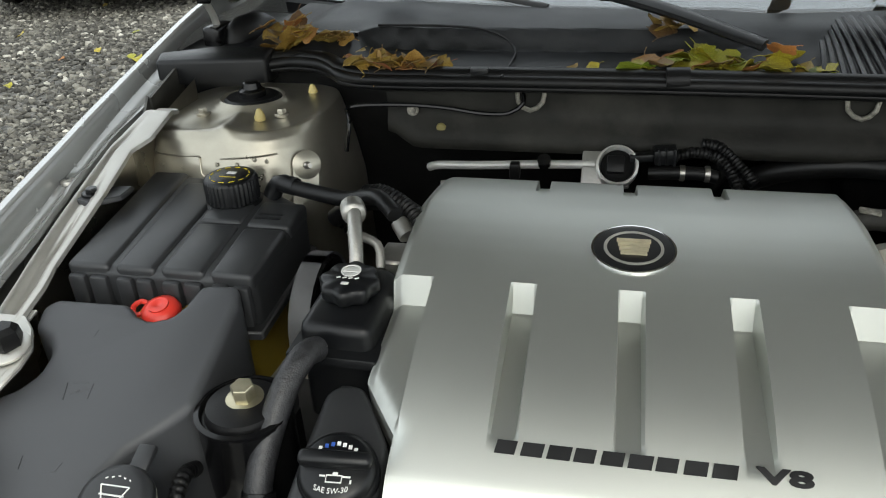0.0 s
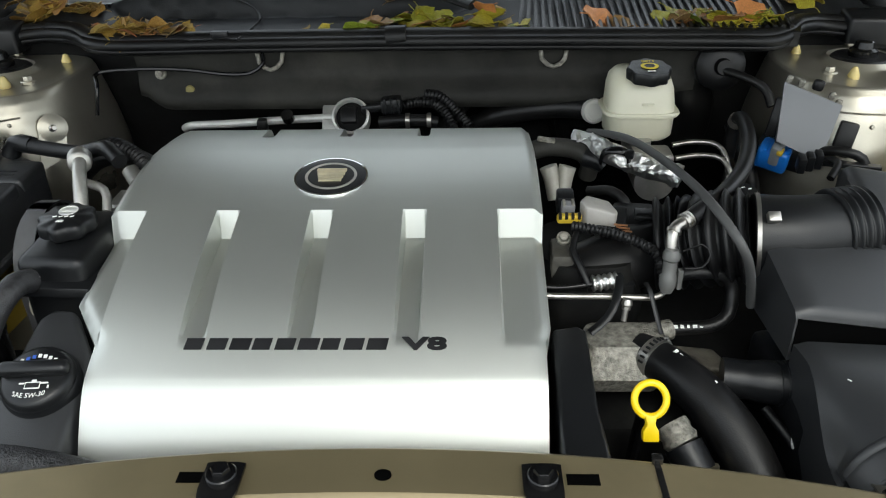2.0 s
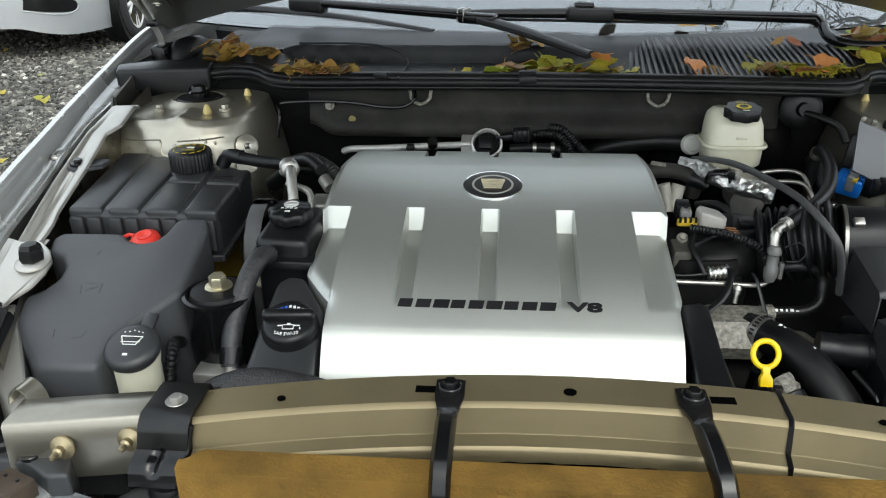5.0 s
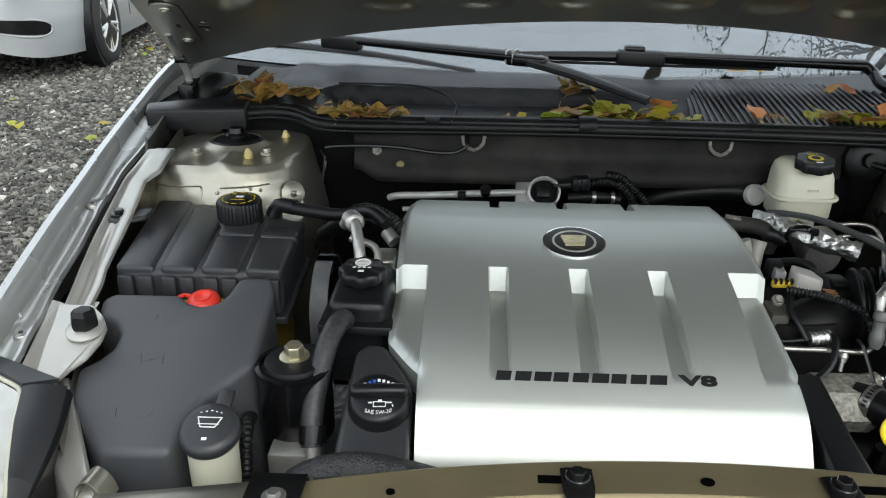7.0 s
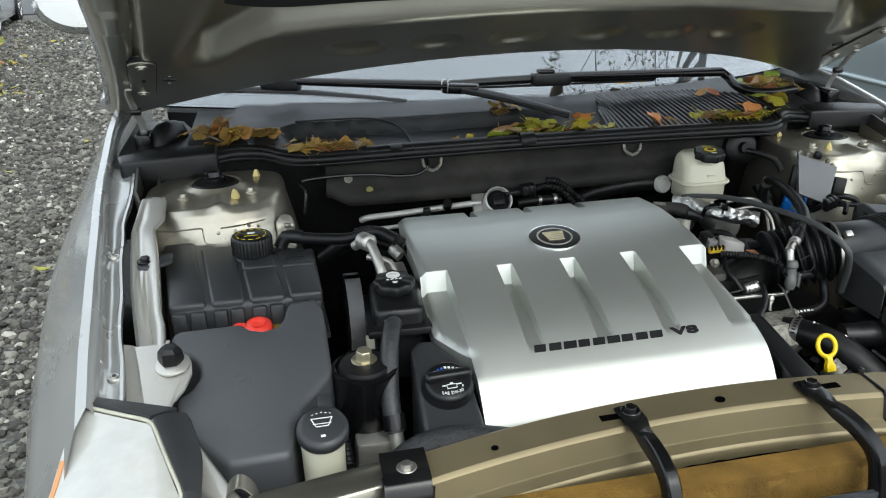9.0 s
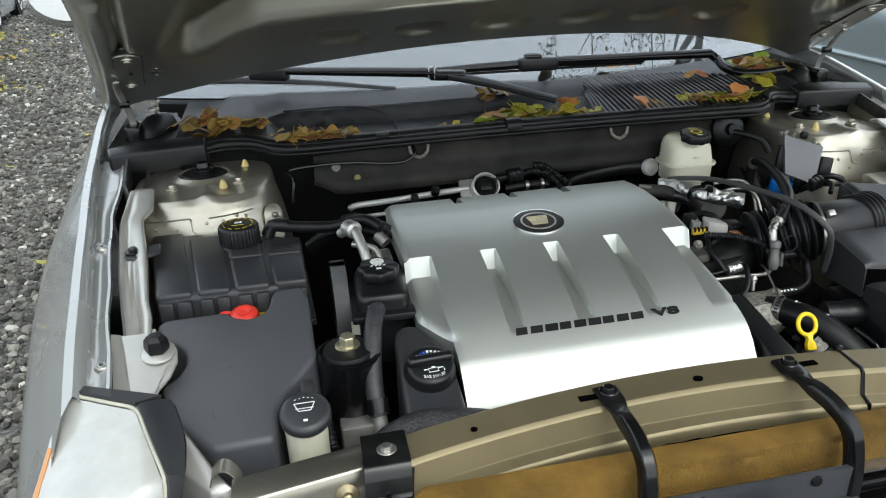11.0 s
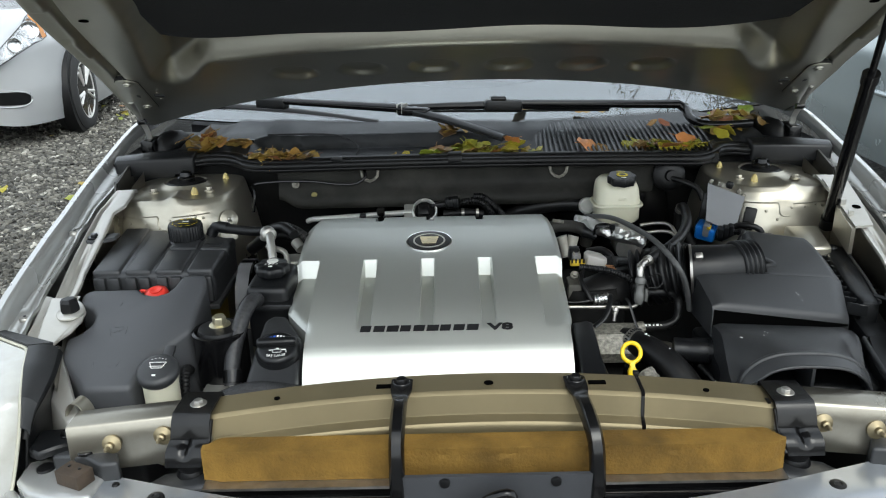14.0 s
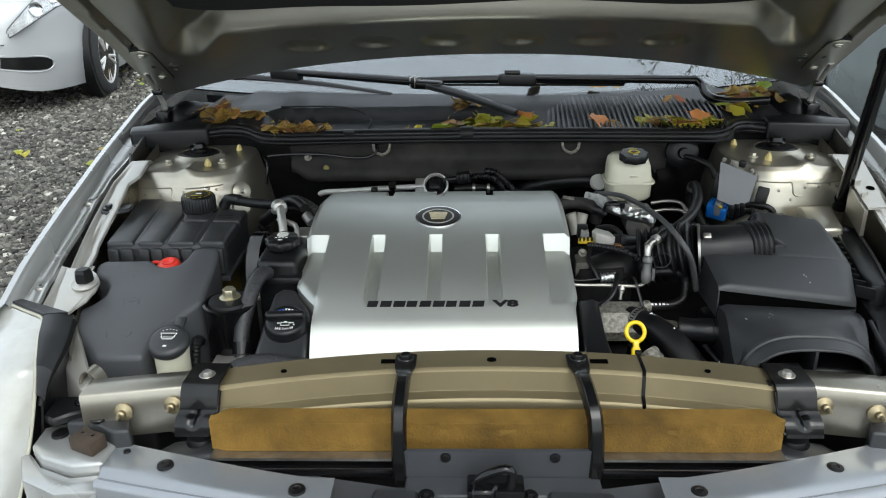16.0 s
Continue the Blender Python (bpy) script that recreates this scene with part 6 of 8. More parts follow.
solid("rail_clip", box((-0.235, 0.898, 0.831), (0.014, 0.016, 0.022), bevel=0.003), RUBBER, "black clip below the fuel rail", "clip")
solid("lower_rail", tube([(-0.330, 0.865, 0.822), (-0.25, 0.862, 0.826), (-0.20, 0.860, 0.826)], 0.004, 8), PALEMETAL, "thin steel edge behind the cover", "pipe", smooth=60)
hose("wiring_conduit", [(-0.030, 0.893, 0.862), (-0.005, 0.896, 0.866), (0.018, 0.892, 0.862), (0.034, 0.880, 0.850), (0.046, 0.865, 0.83)], 0.0065, "black corrugated wiring conduit", rings=(0.005, 0.001), step=0.0015)
hose("wiring_conduit", [(0.002, 0.910, 0.872), (0.022, 0.905, 0.870), (0.046, 0.892, 0.852), (0.066, 0.875, 0.835)], 0.0075, "black corrugated wiring conduit", rings=(0.005, 0.001), step=0.0015)
hose("vacuum_hose", [(-0.062, 0.880, 0.842), (-0.03, 0.876, 0.846), (0.0, 0.876, 0.846), (0.02, 0.876, 0.842)], 0.0085, "short black rubber hose with spring clamps")
for x in (-0.022, 0.008):
    solid("spring_clamp", tube([(x - 0.003, 0.876, 0.846), (x + 0.003, 0.876, 0.846)], 0.0102, 14, 0.01), STEEL, "bright spring clamp on the hose", "clamp", smooth=40)
hose("booster_hose", [(0.06, 0.945, 0.805), (0.10, 0.935, 0.828), (0.15, 0.925, 0.842), (0.20, 0.918, 0.848), (0.232, 0.912, 0.848)], 0.0155, "thick black vacuum hose behind the engine")
pc = solid("round_cap", lathe([(0, 0), (0.017, 0), (0.018, 0.006), (0.016, 0.011), (0.012, 0.011), (0.011, 0.009), (0, 0.009)], pose(0.240, 0.902, 0.848, 75, 0, 12), 28), WHITEP, "off-white round plastic cap on a hose", "cap")
hose("rear_hose", [(0.02, 0.955, 0.80), (0.06, 0.965, 0.85), (0.10, 0.965, 0.868), (0.14, 0.965, 0.872)], 0.016, "dull black hose near the firewall", WALLM)
solid("booster", lathe([(0.125, -0.06), (0.125, 0.0), (0.115, 0.02), (0.06, 0.04), (0, 0.045)], pose(0.31, 0.975, 0.82, 90, 0, 0), 36), GLOSSBLK, "black brake booster dome in the shade", "booster", smooth=60)

# ---- brake fluid reservoir ----
br = thing("brake_reservoir", "cream translucent brake fluid reservoir with a black cap", "reservoir", (0.294, 0.85, 0.83))


def rounded(cx, cy, w, d, r=0.014, n=5):
    out = []
    for qx, qy, a0 in ((1, 1, 0), (-1, 1, 90), (-1, -1, 180), (1, -1, 270)):
        for k in range(n + 1):
            a = radians(a0 + 90 * k / n)
            out.append((cx + qx * (w / 2 - r) + r * math.cos(a), cy + qy * (d / 2 - r) + r * math.sin(a)))
    return out


def stack(layers, n=5):
    """Rounded box built from layers of (cx, cy, width, depth, radius, z)."""
    b_ = bmesh.new()
    rows_ = [[b_.verts.new((x, y, z)) for x, y in rounded(cx, cy, w, d, r, n)] for cx, cy, w, d, r, z in layers]
    for a, c in zip(rows_, rows_[1:]):
        k = len(a)
        for i in range(k):
            b_.faces.new((a[i], a[(i + 1) % k], c[(i + 1) % k], c[i]))
    b_.faces.new(rows_[0][::-1])
    b_.faces.new(rows_[-1])
    return b_


part("lower_body", stack([(0.293, 0.855, 0.075, 0.062, 0.018, 0.832), (0.293, 0.855, 0.088, 0.070, 0.02, 0.838), (0.293, 0.855, 0.090, 0.072, 0.02, 0.866)]), CREAM, br, smooth=50)
part("seam", stack([(0.293, 0.855, 0.099, 0.080, 0.021, 0.866), (0.293, 0.855, 0.102, 0.082, 0.021, 0.869), (0.293, 0.855, 0.099, 0.080, 0.021, 0.872)]), CREAM, br)
part("upper_body", stack([(0.293, 0.855, 0.090, 0.072, 0.02, 0.872), (0.292, 0.857, 0.086, 0.068, 0.022, 0.90), (0.291, 0.860, 0.079, 0.060, 0.024, 0.914), (0.290, 0.862, 0.063, 0.046, 0.02, 0.921)]), CREAM, br, smooth=50)
part("level_mark", box((0.298, 0.8195, 0.884), (0.016, 0.004, 0.003), (0, 0, 0), 0.001), CREAM, br)
m = pose(0.297, 0.834, 0.914, 8, 0, 0)
bcap = part("cap", lathe([(0.022, 0), (0.027, 0.002), (0.028, 0.014), (0.026, 0.017), (0, 0.018)], m, 72, None, (8, 0.0014)), BLACK, br, "black lobed cap with yellow print", smooth=50)
part("cap_mark", lathe([(0, 0.0182), (0.0115, 0.0182), (0.0115, 0.0188), (0, 0.0188)], m @ Matrix.Diagonal((1, 0.8, 1, 1)), 28), YELLOWINK, bcap)
part("cap_mark", lathe([(0.005, 0.0189), (0.005, 0.0192), (0.0068, 0.0192), (0.0068, 0.0189)], m @ Matrix.Diagonal((1, 0.8, 1, 1)), 20), INK, bcap)
lettering("lettering", "DOT 3", 0.007, lambda x, y, z: m @ Vector((x, 0.0145 + y, 0.0184 + z)), YELLOWINK, bcap, 0.0002, 0.016)
part("print_bar", box(tuple(m @ Vector((0, -0.015, 0.0184))), (0.010, 0.003, 0.0005), (8, 0, 0)), WHITEINK, bcap, smooth=0)
mc = thing("master_cylinder", "cast aluminium brake master cylinder with bent brake lines", "cylinder", (0.30, 0.84, 0.78))
part("cylinder", lathe([(0, -0.09), (0.018, -0.09), (0.020, -0.02), (0.026, 0.0), (0.026, 0.05), (0, 0.05)], pose(0.300, 0.80, 0.805, 90, 0, 0), 24), ALU, mc)
part("port_block", box((0.305, 0.80, 0.815), (0.052, 0.04, 0.030), bevel=0.006), ALU, mc)
part("port", lathe([(0, 0), (0.011, 0), (0.011, 0.02), (0, 0.02)], pose(0.295, 0.815, 0.818), 16), ALU, mc)
for dy, dz in ((0.0, 0.0), (-0.022, -0.010)):
    part("brake_line", tube([(0.335, 0.815 + dy, 0.830 + dz), (0.365, 0.815 + dy, 0.834 + dz), (0.392, 0.808 + dy, 0.832 + dz), (0.402, 0.79 + dy, 0.815 + dz), (0.402, 0.77 + dy, 0.78 + dz), (0.402, 0.76 + dy, 0.74 + dz)], 0.0038, 8), STEEL, mc, smooth=60)

# ---- right of the cover ----
foil = thing("foil_wrapped_pipe", "pipe wrapped in crumpled silver foil", "pipe", (0.26, 0.73, 0.83))
wrap = tube([(0.200, 0.772, 0.856), (0.218, 0.748, 0.858), (0.234, 0.722, 0.858), (0.254, 0.709, 0.852), (0.285, 0.692, 0.848), (0.311, 0.679, 0.844)], lambda t: 0.0122 + 0.0012 * t, 26, 0.0022)
for v in wrap.verts:
    v.co += noise.noise_vector(v.co * 95) * 0.0026 + noise.noise_vector(v.co * 260 + Vector((3, 1, 7))) * 0.0013
part("wrap", wrap, FOIL, foil, smooth=22)
part("end_flap", sheet(8, 5, lambda u, v: (0.196 + 0.026 * u, 0.762 - 0.022 * v - 0.006 * u, 0.867 + 0.003 * math.sin(9 * u + 4 * v)), 0.001), FOIL, foil, "torn foil flap", smooth=20)
part("strap", tube([(0.222, 0.708, 0.850), (0.224, 0.703, 0.866), (0.237, 0.694, 0.872), (0.250, 0.694, 0.868), (0.254, 0.698, 0.856)], 0.0050, 8, flat=0.45), GLOSSBLK, foil)
part("strap_buckle", box((0.252, 0.690, 0.868), (0.010, 0.010, 0.008), (20, 0, -20), 0.002), BLACK, foil)
hose("thick_hose", [(0.135, 0.752, 0.846), (0.160, 0.755, 0.852), (0.184, 0.753, 0.852), (0.204, 0.742, 0.850), (0.214, 0.738, 0.838), (0.213, 0.744, 0.818)], 0.0118, "thick matt black hose beside the cover", mat("dusty_hose_rubber", (0.028, 0.027, 0.024), 0.65, 0, 0.3, 20, 0.15, 500, spec=0.3, dirt=(0.07, 0.065, 0.055), dirt_amount=0.4))
solid("hose_clip", tube([(0.208, 0.736, 0.846), (0.220, 0.730, 0.844), (0.230, 0.726, 0.838)], lambda t: 0.0125 - 0.003 * t, 14, 0.004), BLACK, "black quick-release clip on the thick hose", "clip", smooth=40)
solid("hose_clip", box((0.160, 0.750, 0.864), (0.022, 0.008, 0.004), (12, 6, -8), 0.0012), DUSTYALU, "dull spring clip on the thick hose", "clip")
hose("thin_hose", [(0.215, 0.770, 0.866), (0.230, 0.742, 0.875), (0.251, 0.677, 0.890), (0.271, 0.581, 0.900), (0.285, 0.501, 0.902), (0.305, 0.455, 0.880), (0.323, 0.463, 0.845), (0.341, 0.489, 0.790)], 0.0045, "thin grey rubber hose in a long arc", mat("grey_rubber", (0.055, 0.055, 0.055), 0.55, 0, 0.15, 15))
hose("vapour_hose", [(0.284, 0.536, 0.862), (0.298, 0.548, 0.866), (0.320, 0.570, 0.868), (0.361, 0.629, 0.870), (0.394, 0.707, 0.872), (0.410, 0.775, 0.874), (0.413, 0.806, 0.870), (0.413, 0.818, 0.850), (0.413, 0.822, 0.81)], 0.0090, "black vapour hose rising to the firewall")
solid("hose_ring", tube([(0.4130, 0.809, 0.868), (0.4130, 0.815, 0.860)], 0.0104, 14, 0.01), STEEL, "bright clamp ring at the hose end", "clamp", smooth=40)
ev = thing("vapour_valve", "grey plastic vapour valve with a bright elbow pipe", "valve", (0.262, 0.52, 0.79))
part("elbow", tube([(0.264, 0.517, 0.838), (0.2645, 0.521, 0.850), (0.268, 0.527, 0.857), (0.276, 0.532, 0.860), (0.286, 0.538, 0.863)], 0.0060, 14, 0.003), STEEL, ev, smooth=60)
part("ferrule", tube([(0.276, 0.532, 0.860), (0.288, 0.540, 0.863)], 0.0082, 16, 0.0012, rings=(0.004, 0.0009)), STEEL, ev)
part("elbow_ring", tube([(0.2655, 0.523, 0.853), (0.267, 0.526, 0.856)], 0.0074, 14, 0.002), STEEL, ev)
part("body", lathe([(0, -0.024), (0.0055, -0.024), (0.0085, -0.017), (0.0088, -0.006), (0.0072, -0.003), (0.0072, 0.010), (0.0088, 0.012), (0.0088, 0.018), (0.006, 0.022), (0, 0.022)], pose(0.262, 0.507, 0.820, -8, 3, 0), 24), mat("grey_plastic", (0.13, 0.13, 0.125), 0.45, 0.3), ev)
part("tab", box((0.272, 0.503, 0.812), (0.005, 0.007, 0.022), (0, 0, 0), bevel=0.001), mat("grey_tab", (0.09, 0.09, 0.085), 0.5), ev)
part("tether", tube([(0.272, 0.505, 0.842), (0.292, 0.512, 0.846), (0.300, 0.508, 0.836), (0.292, 0.502, 0.826), (0.275, 0.50, 0.826)], 0.001, 5), RUBBER, ev)
solid("steel_pipe", tube([(0.125, 0.499, 0.796), (0.16, 0.498, 0.795), (0.20, 0.499, 0.794), (0.235, 0.500, 0.792), (0.250, 0.501, 0.792), (0.258, 0.505, 0.794), (0.261, 0.508, 0.800)], 0.0032, 10, 0.004), STEEL, "bright steel pipe across the engine's end", "pipe", smooth=60)
hose("loop_hose", [(0.268, 0.510, 0.808), (0.281, 0.517, 0.810), (0.309, 0.519, 0.810), (0.326, 0.520, 0.803), (0.332, 0.517, 0.788), (0.327, 0.504, 0.769), (0.312, 0.498, 0.760), (0.288, 0.497, 0.757), (0.264, 0.495, 0.757)], 0.0070, "black looped rubber hose")
for k in range(7):
    solid("hose_print", box((0.272 + 0.0065 * k, 0.4915 + 0.0003 * k, 0.7622), (0.0045 - 0.001 * (k % 3), 0.0034, 0.0008), (38, 0, 4 * (k % 2))), WHITEINK, "white print mark on the looped hose", "print", smooth=0)
hose("foil_fitting", [(0.188, 0.514, 0.800), (0.200, 0.515, 0.801), (0.213, 0.518, 0.802)], 0.0078, "crimped bright pipe fitting", FOIL, rings=(0.0062, 0.0012), step=0.001)
solid("thin_pipe", tube([(0.130, 0.506, 0.802), (0.152, 0.508, 0.799), (0.17, 0.511, 0.7985), (0.190, 0.514, 0.800)], 0.0030, 8), GLOSSBLK, "thin black pipe beside the cover", "pipe", smooth=60)
solid("cable_strap", tube([(0.216, 0.522, 0.806), (0.215, 0.509, 0.808), (0.208, 0.487, 0.797), (0.199, 0.475, 0.785), (0.181, 0.463, 0.775)], 0.0042, 8, flat=0.4), BLACK, "black bracket strap over the pipes", "bracket", smooth=50)
solid("cable_strap", tube([(0.240, 0.505, 0.806), (0.243, 0.495, 0.802), (0.249, 0.479, 0.780), (0.254, 0.470, 0.765), (0.262, 0.470, 0.757)], 0.0026, 8, flat=0.4), BLACK, "black bracket strap over the pipes", "bracket", smooth=50)
solid("stud_bolt", lathe([(0, -0.012), (0.003, -0.012), (0.003, 0), (0.0046, 0), (0.0046, 0.004), (0.0058, 0.005), (0.0058, 0.007), (0.004, 0.011), (0, 0.0115)], pose(0.219, 0.488, 0.786, -14, 8, 0), 12), STEEL, "bright steel stud with a nut", "bolt")

thr = thing("throttle_body", "dark throttle body with bolts and a yellow plug", "throttle", (0.19, 0.58, 0.78))
part("casting", stack([(0.195, 0.585, 0.10, 0.12, 0.03, 0.70), (0.195, 0.585, 0.11, 0.13, 0.03, 0.76), (0.19, 0.585, 0.095, 0.11, 0.03, 0.808)]), WALLM, thr, smooth=50)
part("bore", lathe([(0.034, -0.05), (0.036, 0.0), (0.036, 0.012), (0.034, 0.05), (0, 0.05)], pose(0.222, 0.572, 0.790, 0, 80, 20), 28), RUBBER, thr, smooth=60)
part("motor_cover", box((0.208, 0.548, 0.778), (0.060, 0.040, 0.030), (8, 0, 0), 0.008), BLACK, thr)
part("motor_housing", box((0.246, 0.612, 0.815), (0.046, 0.050, 0.034), (4, 0, -8), 0.005), RUBBER, thr)
part("motor_flange", box((0.256, 0.602, 0.834), (0.024, 0.020, 0.006), (4, 0, -8), 0.002), BLACK, thr)
part("vacuum_pipe", tube([(0.205, 0.676, 0.828), (0.226, 0.655, 0.838), (0.240, 0.640, 0.832), (0.246, 0.630, 0.815)], 0.0060, 10), RUBBER, thr, smooth=60)
part("wire", tube([(0.176, 0.556, 0.836), (0.170, 0.540, 0.826), (0.176, 0.524, 0.815), (0.184, 0.512, 0.800)], 0.0038, 8), RUBBER, thr, smooth=60)
part("wire", tube([(0.182, 0.560, 0.838), (0.198, 0.558, 0.842), (0.216, 0.552, 0.842), (0.230, 0.546, 0.836)], 0.0020, 6), RUBBER, thr, smooth=60)
part("sensor", prism([(0.181, 0.585), (0.190, 0.603), (0.215, 0.600), (0.221, 0.578), (0.217, 0.568), (0.186, 0.572)], lambda x, y: 0.858 - 0.25 * (x - 0.19), 0.836, 0.003), mat("pale_grey_sensor", (0.34, 0.325, 0.30), 0.5, 0, 0.2, 40, 0.1, 300), thr, "pale grey sensor body")
part("sensor_side", box((0.222, 0.585, 0.836), (0.020, 0.028, 0.018), (18, 0, -12), 0.003), BLACK, thr)
for k in range(3):
    part("contact", box((0.2205 + 0.002 * k, 0.5570 - 0.003 * k, 0.8445 - 0.002 * k), (0.014, 0.0018, 0.0014), (18, 0, -14)), mat("copper", (0.6, 0.33, 0.18), 0.4, 0.8), thr, smooth=0)
part("connector", box((0.167, 0.600, 0.852), (0.018, 0.018, 0.022), (14, 0, 0), 0.002), BLACK, thr, "black plug")
part("connector", box((0.169, 0.586, 0.850), (0.014, 0.010, 0.014), (14, 0, 0), 0.001), mat("grey_plug", (0.22, 0.22, 0.23), 0.5), thr)
for dx in (-0.0045, 0.0045):
    part("plug_leg", box((0.169 + dx, 0.5855, 0.857), (0.003, 0.012, 0.003), (14, 0, 0), 0.0006, 1), DUSTYALU, thr)
yc = part("yellow_clip", box((0.169, 0.572, 0.845), (0.026, 0.008, 0.011), (14, 0, 0), 0.003, 3), DULLYEL, thr, "yellow connector lock")
for k in range(4):
    part("clip_hole", box((0.1590 + 0.0066 * k, 0.5685, 0.8495), (0.0030, 0.005, 0.006), (14, 0, 0)), INK, yc, smooth=0)
hexbolt("bolt", (0.163, 0.562, 0.826), DUSTYALU, thr, 0.0055, 0.006, 0.0075, (40, 0, 0))
part("lever", prism([(0.148, 0.535), (0.172, 0.535), (0.178, 0.575), (0.150, 0.580)], 0.820, 0.77, 0.006, 2), mat("dusty_dark_casting", (0.085, 0.080, 0.068), 0.6, 0.3, 0.4, 60, 0.3, 250), thr)
hose("wiring_conduit", [(0.172, 0.562, 0.841), (0.188, 0.552, 0.843), (0.213, 0.541, 0.842), (0.235, 0.530, 0.838), (0.251, 0.520, 0.831), (0.258, 0.508, 0.812)], 0.0050, "black corrugated wiring conduit", rings=(0.0042, 0.0008), step=0.0011)
solid("black_strip", prism([(0.142, 0.448), (0.166, 0.450), (0.173, 0.443), (0.172, 0.35), (0.176, 0.315), (0.178, 0.290), (0.138, 0.285), (0.138, 0.36)], lambda x, y: 0.806 - 0.26 * (0.445 - y) - 1.2 * max(0, y - 0.436) ** 1.0, 0.62, 0.006), BLACK, "black plastic shield beside the silver cover", "shield")

# thermostat housing and radiator hose
th = thing("thermostat_housing", "dusty cast aluminium thermostat housing", "housing", (0.22, 0.45, 0.70))
part("casting", stack([(0.212, 0.464, 0.070, 0.050, 0.008, 0.722), (0.214, 0.462, 0.088, 0.062, 0.010, 0.742), (0.216, 0.470, 0.076, 0.042, 0.012, 0.768)]), DUSTYALU, th, smooth=40)
part("neck", tube([(0.236, 0.484, 0.752), (0.250, 0.490, 0.756), (0.268, 0.495, 0.757)], 0.0105, 16, 0.004), DUSTYALU, th, smooth=60)
part("block", box((0.215, 0.440, 0.650), (0.12, 0.07, 0.11), (0, 0, 0), 0.01), WALLM, th, "dark block below the casting")
part("spout", tube([(0.208, 0.468, 0.742), (0.224, 0.466, 0.748), (0.244, 0.450, 0.752)], 0.0190, 20, 0.006), DUSTYALU, th, smooth=60)
part("plate", prism([(0.268, 0.500), (0.318, 0.506), (0.328, 0.486), (0.322, 0.470), (0.270, 0.466)], lambda x, y: 0.735 - 0.2 * (x - 0.27), 0.69, 0.004), mat("dusty_tan_casting", (0.115, 0.105, 0.085), 0.6, 0.2, 0.45, 60, 0.5, 200), th, "dusty tan casting under the looped hose")
part("small_nut", lathe([(0, 0), (0.008, 0), (0.008, 0.006), (0.004, 0.008), (0.004, 0.014), (0, 0.014)], pose(0.278, 0.452, 0.742, 40, 0, 0), 12), DUSTYALU, th)
rad = thing("radiator_hose", "fat black upper radiator hose with a steel worm clamp", "hose", (0.29, 0.40, 0.72))
RADPATH = [(0.230, 0.464, 0.750), (0.243, 0.451, 0.752), (0.262, 0.426, 0.752), (0.284, 0.398, 0.742), (0.304, 0.368, 0.722), (0.318, 0.335, 0.696), (0.326, 0.300, 0.665), (0.330, 0.26, 0.625)]
part("hose", tube(RADPATH, lambda t: 0.0208 + 0.0035 * ease(0.1, 0.5, t), 28, 0.005), RUBBER, rad, smooth=60)
band = part("clamp_band", tube([(0.2395, 0.4555, 0.7518), (0.2465, 0.4465, 0.7522)], 0.0222, 36, 0.002), STEEL, rad, "steel worm clamp", smooth=40)
for k in range(11):
    a = radians(30 + 13 * k)
    part("clamp_slot", box((0.2430 + 0.0226 * 0.79 * math.cos(a), 0.4510 + 0.0226 * 0.61 * math.cos(a), 0.7520 + 0.0226 * math.sin(a)), (0.0050, 0.0016, 0.0016), (0, 0, -52)), INK, band, smooth=0)
part("clamp_screw", box((0.254, 0.459, 0.767), (0.010, 0.008, 0.007), (0, 40, -52), 0.0015), STEEL, band)
for k in range(9):
    q = Vector((0.2555, 0.4335, 0.7735)).lerp(Vector((0.283, 0.398, 0.7650)), k / 8)
    part("print_mark", box(tuple(q + Vector((0.002, 0.0015, 0))), (0.0030 if k != 5 else 0.001, 0.0052 - 0.0016 * (k % 2), 0.0012), (14, 10, -52)), WHITEINK, rad, "white print mark", smooth=0)
sp = thing("small_outlet", "bright pipe stub with a black collar", "pipe", (0.25, 0.36, 0.70))
part("stub", tube([(0.243, 0.375, 0.738), (0.252, 0.360, 0.728)], 0.0155, 20, 0.005, rings=(0.012, 0.0012)), DUSTYALU, sp, smooth=50)
part("collar", tube([(0.252, 0.360, 0.727), (0.262, 0.342, 0.712)], 0.0175, 20, 0.01), BLACK, sp, smooth=50)
part("clip", tube([(0.247, 0.333, 0.722), (0.266, 0.337, 0.724), (0.278, 0.345, 0.716)], 0.004, 8), ZINC, sp)
hose("lower_pipe", [(0.30, 0.425, 0.752), (0.325, 0.42, 0.752), (0.352, 0.415, 0.752), (0.372, 0.412, 0.752)], lambda t: 0.0185 if t < 0.4 else 0.0205, "black plastic pipe stub on the filter box", BLACK)

# dipstick
dip = thing("dipstick", "bright yellow plastic oil dipstick with a ring handle", "dipstick", (0.216, 0.355, 0.70))
m = pose(0.2155, 0.353, 0.785, 62, 0, 0) @ Matrix.Scale(0.80, 4)
rb = tube([m @ Vector((0.0168 * math.cos(2 * math.pi * k / 20), 0.0180 * math.sin(2 * math.pi * k / 20), 0)) for k in range(20)], 0.0032, 8, 0.004, closed=True, flat=0.9)
part("ring", rb, YELLOW, dip, smooth=60)
bb = prism([(-0.0065, -0.016), (-0.0045, -0.026), (-0.0085, -0.033), (-0.0085, -0.044), (0.0085, -0.044), (0.0085, -0.033), (0.0045, -0.026), (0.0065, -0.016)], 0.0045, -0.0045, 0.0015, 2)
bb.transform(m)
part("stem", bb, YELLOW, dip)
part("tube", tube([(0.2155, 0.370, 0.754), (0.216, 0.38, 0.72), (0.216, 0.39, 0.66)], 0.006, 10), GLOSSBLK, dip)

